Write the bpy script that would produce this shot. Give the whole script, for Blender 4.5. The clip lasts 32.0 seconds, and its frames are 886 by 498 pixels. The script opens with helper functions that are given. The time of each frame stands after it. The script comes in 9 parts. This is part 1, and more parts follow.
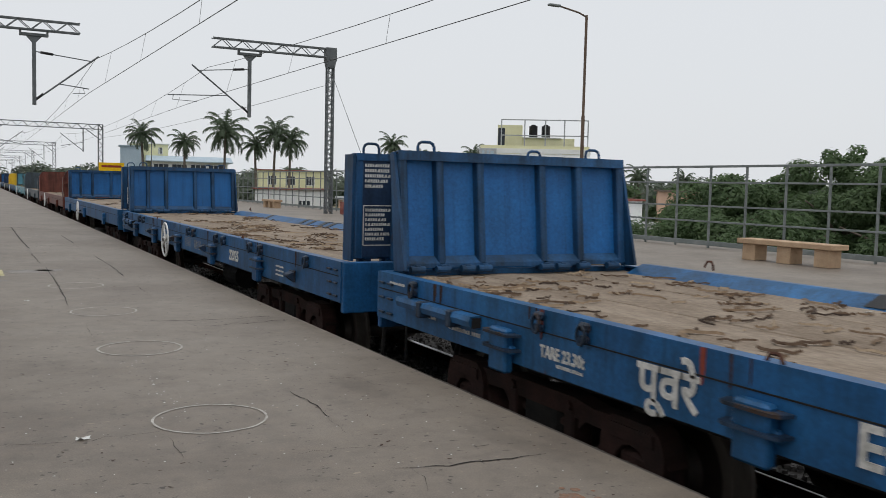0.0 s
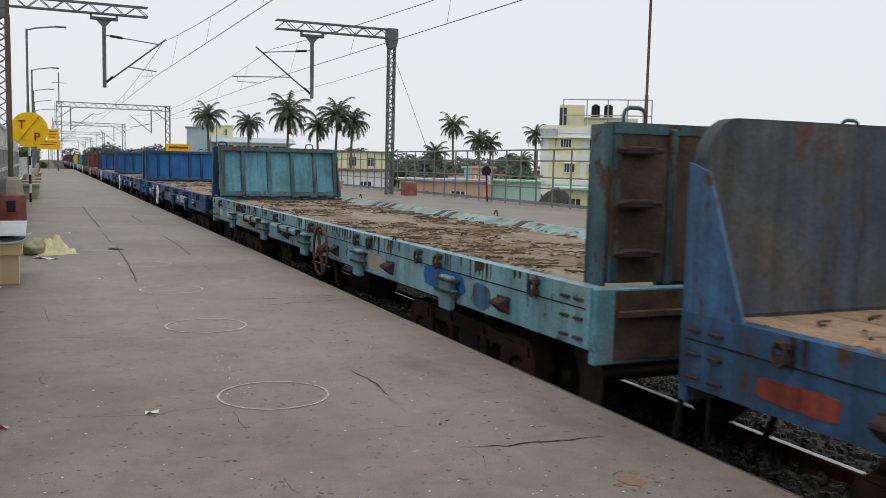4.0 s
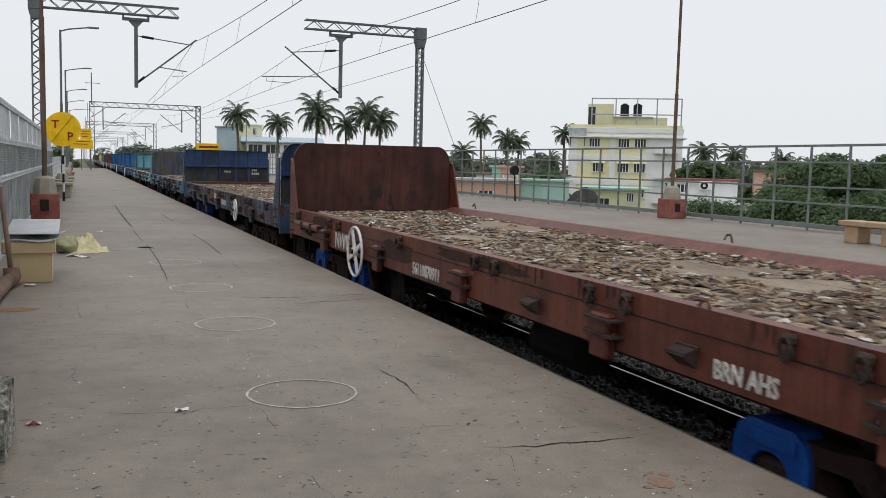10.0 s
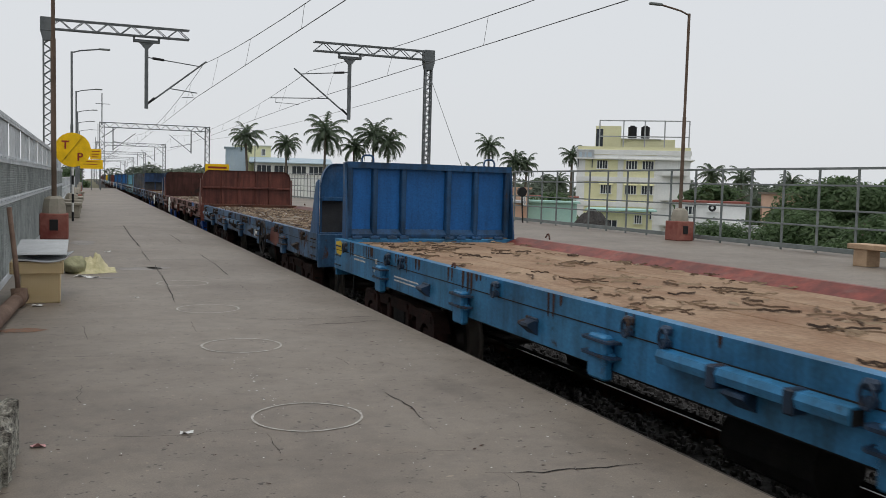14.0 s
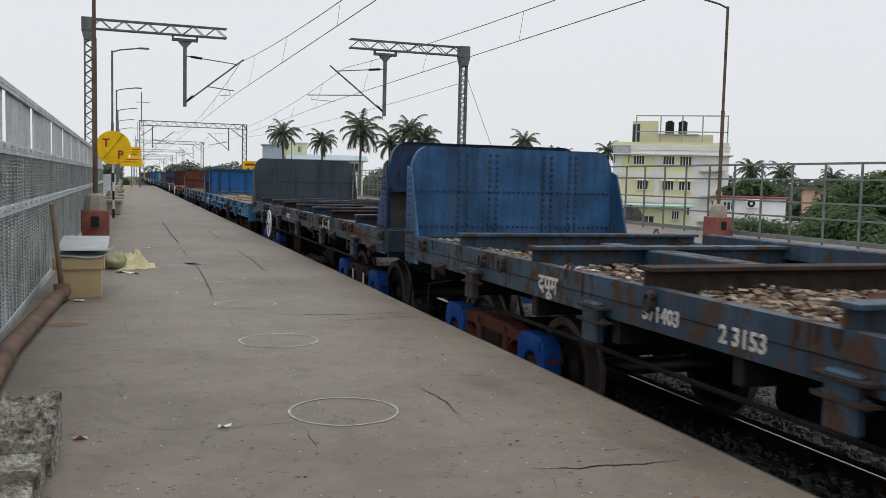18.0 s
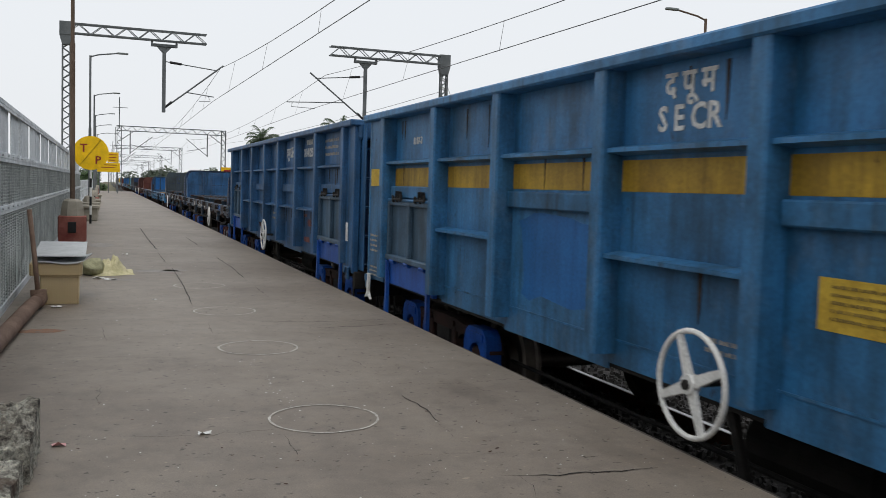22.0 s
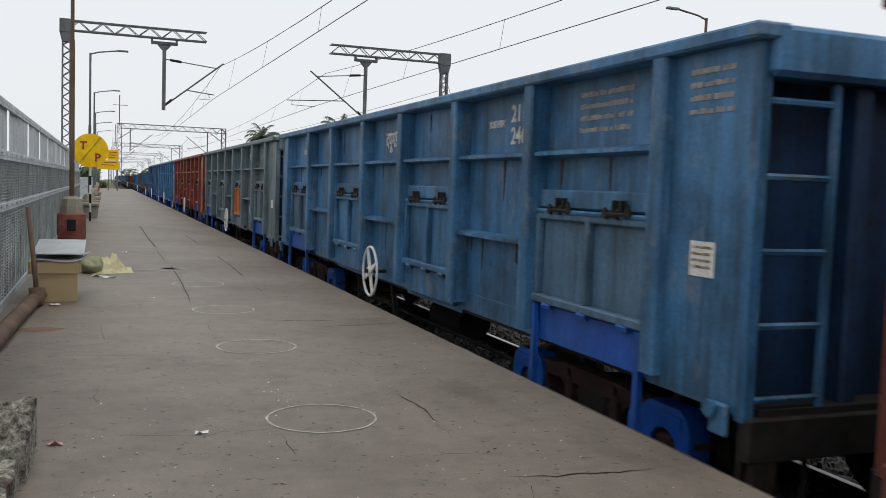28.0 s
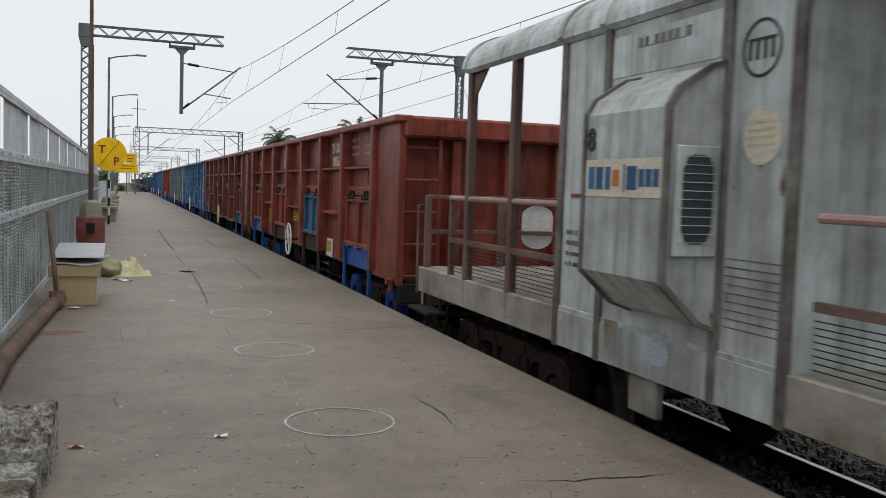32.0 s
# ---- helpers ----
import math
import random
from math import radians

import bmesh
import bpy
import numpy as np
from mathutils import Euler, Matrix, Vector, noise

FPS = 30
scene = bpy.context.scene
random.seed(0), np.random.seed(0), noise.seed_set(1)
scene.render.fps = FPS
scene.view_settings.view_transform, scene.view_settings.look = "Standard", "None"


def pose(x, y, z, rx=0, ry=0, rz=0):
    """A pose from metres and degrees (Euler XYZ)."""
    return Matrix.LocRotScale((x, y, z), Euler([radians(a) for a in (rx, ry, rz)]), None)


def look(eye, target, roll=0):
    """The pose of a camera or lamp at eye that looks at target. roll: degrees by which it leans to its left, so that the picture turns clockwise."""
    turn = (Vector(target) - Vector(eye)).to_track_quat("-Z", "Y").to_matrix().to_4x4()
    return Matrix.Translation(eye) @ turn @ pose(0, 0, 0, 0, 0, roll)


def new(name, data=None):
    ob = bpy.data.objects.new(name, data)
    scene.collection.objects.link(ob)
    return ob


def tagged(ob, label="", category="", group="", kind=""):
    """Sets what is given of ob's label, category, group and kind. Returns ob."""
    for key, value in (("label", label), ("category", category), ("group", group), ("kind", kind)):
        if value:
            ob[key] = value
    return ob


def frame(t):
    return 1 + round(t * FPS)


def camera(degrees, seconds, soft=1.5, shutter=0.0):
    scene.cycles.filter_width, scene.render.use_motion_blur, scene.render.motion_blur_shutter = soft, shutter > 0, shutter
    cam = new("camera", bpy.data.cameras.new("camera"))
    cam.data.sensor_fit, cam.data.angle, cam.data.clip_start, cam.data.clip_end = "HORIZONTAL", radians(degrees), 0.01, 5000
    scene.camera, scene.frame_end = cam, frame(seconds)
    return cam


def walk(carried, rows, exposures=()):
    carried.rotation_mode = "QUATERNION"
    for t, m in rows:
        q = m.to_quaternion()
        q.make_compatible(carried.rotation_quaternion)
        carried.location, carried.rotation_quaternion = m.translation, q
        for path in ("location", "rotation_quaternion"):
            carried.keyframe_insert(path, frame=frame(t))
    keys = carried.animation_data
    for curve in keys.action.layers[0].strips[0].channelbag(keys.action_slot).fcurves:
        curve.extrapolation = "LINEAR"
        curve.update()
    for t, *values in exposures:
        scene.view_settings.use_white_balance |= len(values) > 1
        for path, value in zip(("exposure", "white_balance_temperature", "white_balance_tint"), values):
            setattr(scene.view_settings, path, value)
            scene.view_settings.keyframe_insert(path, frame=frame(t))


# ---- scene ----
cam = camera(52.8, 32.0, 0.65, 0.13)
PATH = [
    (0.0, pose(0.004, -0.000, 1.436, 86.019, -1.395, -27.758)),
    (0.5, pose(0.016, -0.004, 1.436, 86.155, -1.250, -25.872)),
    (1.0, pose(0.012, -0.003, 1.439, 86.088, -1.250, -25.215)),
    (1.5, pose(0.011, -0.004, 1.437, 85.638, -1.270, -24.800)),
    (2.0, pose(0.010, -0.002, 1.435, 85.296, -1.333, -24.268)),
    (2.5, pose(0.013, -0.000, 1.431, 84.657, -1.472, -23.680)),
    (3.0, pose(0.020, -0.008, 1.430, 84.487, -1.383, -23.636)),
    (3.5, pose(0.007, -0.009, 1.438, 84.564, -1.419, -23.938)),
    (4.0, pose(0.002, -0.013, 1.438, 84.691, -1.368, -23.876)),
    (4.5, pose(-0.006, -0.014, 1.439, 84.924, -1.498, -23.842)),
    (6.5, pose(-0.012, -0.009, 1.439, 85.087, -1.441, -22.921)),
    (7.0, pose(-0.015, -0.008, 1.439, 85.205, -1.385, -22.248)),
    (7.5, pose(-0.018, -0.006, 1.438, 85.280, -1.304, -21.809)),
    (8.0, pose(-0.016, -0.007, 1.437, 85.161, -1.294, -21.608)),
    (8.5, pose(-0.012, -0.008, 1.437, 84.958, -1.329, -21.679)),
    (9.0, pose(-0.004, -0.006, 1.434, 84.865, -1.328, -21.994)),
    (9.5, pose(0.001, -0.000, 1.435, 84.733, -1.139, -22.026)),
    (10.0, pose(0.002, 0.001, 1.436, 84.608, -1.380, -22.095)),
    (10.5, pose(0.000, 0.004, 1.436, 84.556, -1.584, -22.098)),
    (11.0, pose(0.002, 0.006, 1.443, 84.730, -1.818, -21.724)),
    (11.5, pose(0.008, 0.000, 1.440, 85.007, -1.699, -21.840)),
    (12.0, pose(0.006, 0.003, 1.437, 85.151, -1.451, -21.996)),
    (12.5, pose(0.006, 0.004, 1.439, 85.301, -1.467, -22.031)),
    (13.0, pose(0.006, 0.005, 1.440, 85.451, -1.521, -22.130)),
    (13.5, pose(0.005, 0.012, 1.445, 85.736, -1.649, -21.908)),
    (14.0, pose(0.011, 0.014, 1.448, 85.943, -1.578, -21.598)),
    (14.5, pose(0.013, 0.012, 1.443, 85.964, -1.546, -21.175)),
    (16.5, pose(0.004, 0.029, 1.443, 85.738, -1.437, -19.279)),
    (17.0, pose(0.007, 0.028, 1.441, 85.768, -1.559, -19.277)),
    (17.5, pose(0.008, 0.023, 1.439, 85.722, -1.476, -19.323)),
    (18.0, pose(0.011, 0.016, 1.441, 85.654, -1.390, -19.338)),
    (18.5, pose(0.007, 0.009, 1.435, 85.673, -1.069, -19.666)),
    (19.0, pose(0.007, 0.002, 1.434, 85.503, -0.541, -20.347)),
    (19.5, pose(-0.003, 0.001, 1.440, 85.339, -1.081, -20.529)),
    (20.0, pose(-0.011, 0.004, 1.445, 85.295, -1.777, -20.478)),
    (20.5, pose(-0.006, 0.001, 1.443, 85.339, -2.197, -20.397)),
    (21.0, pose(-0.010, -0.003, 1.447, 85.631, -1.910, -20.471)),
    (21.5, pose(-0.014, -0.003, 1.448, 86.001, -1.917, -20.236)),
    (22.0, pose(-0.012, -0.008, 1.443, 86.205, -1.821, -20.661)),
    (22.5, pose(-0.011, -0.004, 1.442, 86.446, -1.689, -20.695)),
    (23.0, pose(-0.000, -0.000, 1.440, 86.450, -1.300, -20.800)),
    (23.5, pose(-0.002, 0.002, 1.441, 86.363, -1.206, -20.851)),
    (24.0, pose(0.001, -0.001, 1.441, 86.293, -1.130, -21.051)),
    (24.5, pose(0.001, -0.000, 1.445, 86.298, -1.042, -21.129)),
    (26.5, pose(0.004, 0.007, 1.446, 86.232, -1.552, -21.069)),
    (27.0, pose(-0.000, 0.002, 1.448, 86.121, -1.852, -20.938)),
    (27.5, pose(-0.002, 0.004, 1.447, 86.112, -1.985, -20.710)),
    (28.0, pose(0.001, 0.004, 1.449, 86.112, -2.006, -20.655)),
    (28.5, pose(0.003, 0.001, 1.445, 85.969, -2.012, -20.698)),
    (29.0, pose(0.004, 0.004, 1.446, 85.818, -1.832, -20.893)),
    (29.5, pose(0.002, 0.006, 1.447, 85.798, -1.803, -20.824)),
    (30.0, pose(0.003, 0.005, 1.447, 85.866, -1.843, -20.740)),
    (30.5, pose(0.004, 0.005, 1.451, 85.984, -1.901, -20.609)),
    (31.0, pose(0.000, 0.000, 1.448, 86.058, -1.932, -20.541)),
    (31.5, pose(-0.003, 0.003, 1.449, 86.094, -1.966, -20.304)),
    (32.0, pose(-0.011, 0.009, 1.456, 86.238, -1.886, -19.641)),
]
EXPOSURES = [(0, 0.0), (2, 0.08), (4, 0.13), (7, 0.12), (9, 0.14), (11, 0.14), (13, 0.02), (14, -0.05), (17, 0.06), (19, 0.1), (21, 0.26), (22, 0.18), (23, 0.22), (24, 0.3), (27, 0.22), (28, 0.18), (29, 0.36), (30, 0.44), (31, 0.42), (32, 0.16)]
walk(cam, PATH, EXPOSURES)

# ---- world and sun: a bright overcast morning ----
world = bpy.data.worlds.new("overcast_sky")
scene.world = world
world.use_nodes = True
wt = world.node_tree
wt.nodes.clear()
w_out = wt.nodes.new("ShaderNodeOutputWorld")
w_bg = wt.nodes.new("ShaderNodeBackground")
w_sky = wt.nodes.new("ShaderNodeTexSky")
w_sky.sky_type = "NISHITA"
w_sky.sun_disc = False
w_sky.sun_elevation = radians(73)
w_sky.sun_rotation = radians(209)
w_sky.dust_density = 6.0
w_sky.air_density = 1.0
w_mix = wt.nodes.new("ShaderNodeMixRGB")
w_mix.inputs[0].default_value = 0.88
w_mix.inputs[2].default_value = (8.1, 8.35, 8.65, 1)
wt.links.new(w_sky.outputs[0], w_mix.inputs[1])
wt.links.new(w_mix.outputs[0], w_bg.inputs[0])
w_bg.inputs[1].default_value = 0.1
wt.links.new(w_bg.outputs[0], w_out.inputs[0])
sun = new("sun", bpy.data.lights.new("sun", "SUN"))
sun.data.energy = 0.75
sun.data.angle = radians(40)
sun.data.color = (1.0, 0.97, 0.92)
sun.matrix_world = look((-9, -16, 60), (0, 0, 0))


# ---- geometry kit ----
class Geo:
    """Plain lists of corners and faces, joined into one mesh."""

    def __init__(self):
        self.v, self.f = [], []

    def add(self, vs, fs):
        n = len(self.v)
        self.v += [tuple(p) for p in vs]
        self.f += [tuple(i + n for i in f) for f in fs]
        return self

    def box(self, x0, x1, y0, y1, z0, z1, c=0.0):
        """A box, its edges chamfered by c."""
        if c <= 0:
            vs = [(x, y, z) for x in (x0, x1) for y in (y0, y1) for z in (z0, z1)]
            return self.add(vs, [(0, 1, 3, 2), (4, 6, 7, 5), (0, 4, 5, 1), (2, 3, 7, 6), (0, 2, 6, 4), (1, 5, 7, 3)])
        c = min(c, (x1 - x0) * 0.45, (y1 - y0) * 0.45, (z1 - z0) * 0.45)
        vs, idx = [], {}
        for i, x in enumerate((x0, x1)):
            for j, y in enumerate((y0, y1)):
                for k, z in enumerate((z0, z1)):
                    sx, sy, sz = (c if i == 0 else -c), (c if j == 0 else -c), (c if k == 0 else -c)
                    idx[i, j, k] = len(vs)
                    vs += [(x, y + sy, z + sz), (x + sx, y, z + sz), (x + sx, y + sy, z)]
        g = lambda i, j, k, a: idx[i, j, k] + a
        fs = [tuple(g(*q) for q in s) for s in (
            ((0, 0, 0, 0), (0, 0, 1, 0), (0, 1, 1, 0), (0, 1, 0, 0)), ((1, 0, 0, 0), (1, 1, 0, 0), (1, 1, 1, 0), (1, 0, 1, 0)),
            ((0, 0, 0, 1), (1, 0, 0, 1), (1, 0, 1, 1), (0, 0, 1, 1)), ((0, 1, 0, 1), (0, 1, 1, 1), (1, 1, 1, 1), (1, 1, 0, 1)),
            ((0, 0, 0, 2), (0, 1, 0, 2), (1, 1, 0, 2), (1, 0, 0, 2)), ((0, 0, 1, 2), (1, 0, 1, 2), (1, 1, 1, 2), (0, 1, 1, 2)))]
        for i in (0, 1):
            for j in (0, 1):
                fs.append((g(i, j, 0, 0), g(i, j, 1, 0), g(i, j, 1, 1), g(i, j, 0, 1)))
            for k in (0, 1):
                fs.append((g(i, 0, k, 0), g(i, 1, k, 0), g(i, 1, k, 2), g(i, 0, k, 2)))
        for j in (0, 1):
            for k in (0, 1):
                fs.append((g(0, j, k, 1), g(1, j, k, 1), g(1, j, k, 2), g(0, j, k, 2)))
        for i in (0, 1):
            for j in (0, 1):
                for k in (0, 1):
                    fs.append((g(i, j, k, 0), g(i, j, k, 1), g(i, j, k, 2)))
        return self.add(vs, fs)

    def beam(self, a, b, w, h=None, up=(0, 0, 1)):
        """A square bar from a to b."""
        a, b, h = Vector(a), Vector(b), h or w
        d = (b - a).normalized()
        s = d.cross(Vector(up))
        s = s.normalized() if s.length > 1e-4 else d.cross(Vector((1, 0, 0))).normalized()
        u = s.cross(d)
        vs = [p + s * i * w / 2 + u * j * h / 2 for p in (a, b) for i, j in ((-1, -1), (1, -1), (1, 1), (-1, 1))]
        return self.add(vs, [(0, 1, 2, 3), (7, 6, 5, 4), (0, 4, 5, 1), (1, 5, 6, 2), (2, 6, 7, 3), (3, 7, 4, 0)])

    def tube(self, pts, r, n=8, closed=False, r2=None):
        """A round bar along points."""
        pts = [Vector(p) for p in pts]
        m, base = len(pts), len(self.v)
        ref = None
        for i, p in enumerate(pts):
            if closed:
                d = pts[(i + 1) % m] - pts[i - 1]
            else:
                d = pts[min(i + 1, m - 1)] - pts[max(i - 1, 0)]
            d.normalize()
            if ref is None:
                ref = d.orthogonal().normalized()
            s = (ref - d * ref.dot(d))
            s = s.normalized() if s.length > 1e-5 else d.orthogonal().normalized()
            ref, u = s, d.cross(s)
            rr = r if r2 is None else r + (r2 - r) * i / max(1, m - 1)
            self.v += [tuple(p + (s * math.cos(6.28319 * k / n) + u * math.sin(6.28319 * k / n)) * rr) for k in range(n)]
        for i in range(m if closed else m - 1):
            a, b = base + i * n, base + ((i + 1) % m) * n
            self.f += [(a + k, a + (k + 1) % n, b + (k + 1) % n, b + k) for k in range(n)]
        if not closed:
            self.f += [tuple(base + k for k in range(n))[::-1], tuple(base + (m - 1) * n + k for k in range(n))]
        return self

    def prism(self, poly, axis, a, b):
        """A flat outline pulled from a to b along an axis; the outline lies in the other two axes in order."""
        n = len(poly)
        mk = {"x": lambda p, q, t: (t, p, q), "y": lambda p, q, t: (p, t, q), "z": lambda p, q, t: (p, q, t)}[axis]
        vs = [mk(p, q, t) for t in (a, b) for p, q in poly]
        return self.add(vs, [tuple(range(n))[::-1], tuple(range(n, 2 * n))] + [(i, (i + 1) % n, n + (i + 1) % n, n + i) for i in range(n)])

    def ring(self, c, r0, r1, axis, a, b, n=20):
        """A flat ring or, with r0 = 0, a disc, from a to b along an axis through c."""
        mk = {"x": lambda p, q, t: (t, c[0] + p, c[1] + q), "y": lambda p, q, t: (c[0] + p, t, c[1] + q), "z": lambda p, q, t: (c[0] + p, c[1] + q, t)}[axis]
        cs = [(math.cos(6.28319 * k / n), math.sin(6.28319 * k / n)) for k in range(n)]
        if r0 <= 0:
            return self.prism([(c[0] + x * r1, c[1] + y * r1) for x, y in cs], axis, a, b)
        vs = [mk(x * r, y * r, t) for t in (a, b) for r in (r0, r1) for x, y in cs]
        fs = []
        for k in range(n):
            j = (k + 1) % n
            fs += [(k, j, n + j, n + k), (2 * n + k, 3 * n + k, 3 * n + j, 2 * n + j), (k, 2 * n + k, 2 * n + j, j), (n + k, n + j, 3 * n + j, 3 * n + k)]
        return self.add(vs, fs)

    def mesh(self, name, mat, smooth=False):
        me = bpy.data.meshes.new(name)
        me.from_pydata(self.v, [], self.f)
        me.materials.append(mat)
        if smooth:
            me.polygons.foreach_set("use_smooth", [True] * len(me.polygons))
        me.update()
        return me


def clean(me):
    bm = bmesh.new()
    bm.from_mesh(me)
    bmesh.ops.recalc_face_normals(bm, faces=bm.faces)
    bm.to_mesh(me)
    bm.free()
    return me


def thing(name, label, category, m=None, group="", kind="", data=None):
    ob = new(name, data)
    if m is not None:
        ob.matrix_basis = m
    return tagged(ob, label, category, group, kind)


def part(name, geo, mat, parent, label="", smooth=False, m=None):
    """One mesh under a thing or a part; geo is a Geo or a ready mesh."""
    me = geo if isinstance(geo, bpy.types.Mesh) else clean(geo.mesh(name, mat, smooth))
    ob = new(name, me)
    ob.parent = parent
    if m is not None:
        ob.matrix_basis = m
    return tagged(ob, label) if label else ob


def solid(name, geo, mat, label, category, group="", kind="", smooth=False, m=None):
    return thing(name, label, category, m, group, kind, clean(geo.mesh(name, mat, smooth)))


# ---- materials ----
def nodes_of(name):
    mat = bpy.data.materials.new(name)
    mat.use_nodes = True
    nt = mat.node_tree
    bsdf = nt.nodes["Principled BSDF"]
    return mat, nt, bsdf


def noise_node(nt, scale, detail=5.0, rough=0.6, stretch=(1, 1, 1), offset=True):
    tc = nt.nodes.new("ShaderNodeTexCoord")
    mp = nt.nodes.new("ShaderNodeMapping")
    mp.inputs["Scale"].default_value = stretch
    nt.links.new(tc.outputs["Object"], mp.inputs["Vector"])
    if offset:
        oi = nt.nodes.new("ShaderNodeObjectInfo")
        mul = nt.nodes.new("ShaderNodeMath")
        mul.operation = "MULTIPLY"
        mul.inputs[1].default_value = 37.0
        nt.links.new(oi.outputs["Random"], mul.inputs[0])
        nt.links.new(mul.outputs[0], mp.inputs["Location"])
    n = nt.nodes.new("ShaderNodeTexNoise")
    n.inputs["Scale"].default_value = scale
    n.inputs["Detail"].default_value = detail
    n.inputs["Roughness"].default_value = rough
    nt.links.new(mp.outputs["Vector"], n.inputs["Vector"])
    return n


def ramp(nt, src, stops):
    r = nt.nodes.new("ShaderNodeValToRGB")
    el = r.color_ramp.elements
    while len(el) < len(stops):
        el.new(0.5)
    for e, (p, c) in zip(el, stops):
        e.position = p
        e.color = (*c, 1) if len(c) == 3 else c
    nt.links.new(src, r.inputs[0])
    return r


def mixed(nt, fac, a, b, mode="MIX"):
    m = nt.nodes.new("ShaderNodeMixRGB")
    m.blend_type = mode
    for sock, val in zip(m.inputs, (fac, a, b)):
        if isinstance(val, (int, float)):
            sock.default_value = val
        elif isinstance(val, tuple):
            sock.default_value = (*val, 1)
        else:
            nt.links.new(val, sock)
    return m.outputs[0]


def bumped(nt, bsdf, src, strength, dist=0.01):
    b = nt.nodes.new("ShaderNodeBump")
    b.inputs["Strength"].default_value = strength
    b.inputs["Distance"].default_value = dist
    nt.links.new(src, b.inputs["Height"])
    nt.links.new(b.outputs[0], bsdf.inputs["Normal"])


def stuff_mat(name, a, b, scale=6.0, rough=0.85, fine=60.0, bump=0.3, metal=0.0, spec=0.3, stretch=(1, 1, 1), grain=(0.72, 1.12)):
    """Two tones at a large scale, grain at a fine one."""
    mat, nt, bs = nodes_of(name)
    n1 = noise_node(nt, scale, stretch=stretch)
    n2 = noise_node(nt, fine, 3.0, stretch=stretch)
    r1 = ramp(nt, n1.outputs["Fac"], [(0.32, a), (0.68, b)])
    r2 = ramp(nt, n2.outputs["Fac"], [(0.3, (grain[0],) * 3), (0.7, (grain[1],) * 3)])
    nt.links.new(mixed(nt, 1.0, r1.outputs[0], r2.outputs[0], "MULTIPLY"), bs.inputs["Base Color"])
    bs.inputs["Roughness"].default_value = rough
    bs.inputs["Metallic"].default_value = metal
    bs.inputs["Specular IOR Level"].default_value = spec
    if bump:
        bumped(nt, bs, n2.outputs["Fac"], bump)
    return mat


def leaf_mat(name, a, b):
    """Foliage: each leaf its own tone, some light passing through."""
    mat, nt, bs = nodes_of(name)
    ge = nt.nodes.new("ShaderNodeNewGeometry")
    big = noise_node(nt, 0.5, 3.0)
    c = mixed(nt, 0.5, ramp(nt, ge.outputs["Random Per Island"], [(0.0, a), (1.0, b)]).outputs[0], ramp(nt, big.outputs["Fac"], [(0.3, a), (0.7, b)]).outputs[0])
    nt.links.new(c, bs.inputs["Base Color"])
    bs.inputs["Roughness"].default_value = 0.6
    bs.inputs["Specular IOR Level"].default_value = 0.3
    tr = nt.nodes.new("ShaderNodeBsdfTranslucent")
    nt.links.new(c, tr.inputs["Color"])
    mx = nt.nodes.new("ShaderNodeMixShader")
    mx.inputs[0].default_value = 0.5
    nt.links.new(bs.outputs[0], mx.inputs[1])
    nt.links.new(tr.outputs[0], mx.inputs[2])
    nt.links.new(mx.outputs[0], nt.nodes["Material Output"].inputs["Surface"])
    return mat


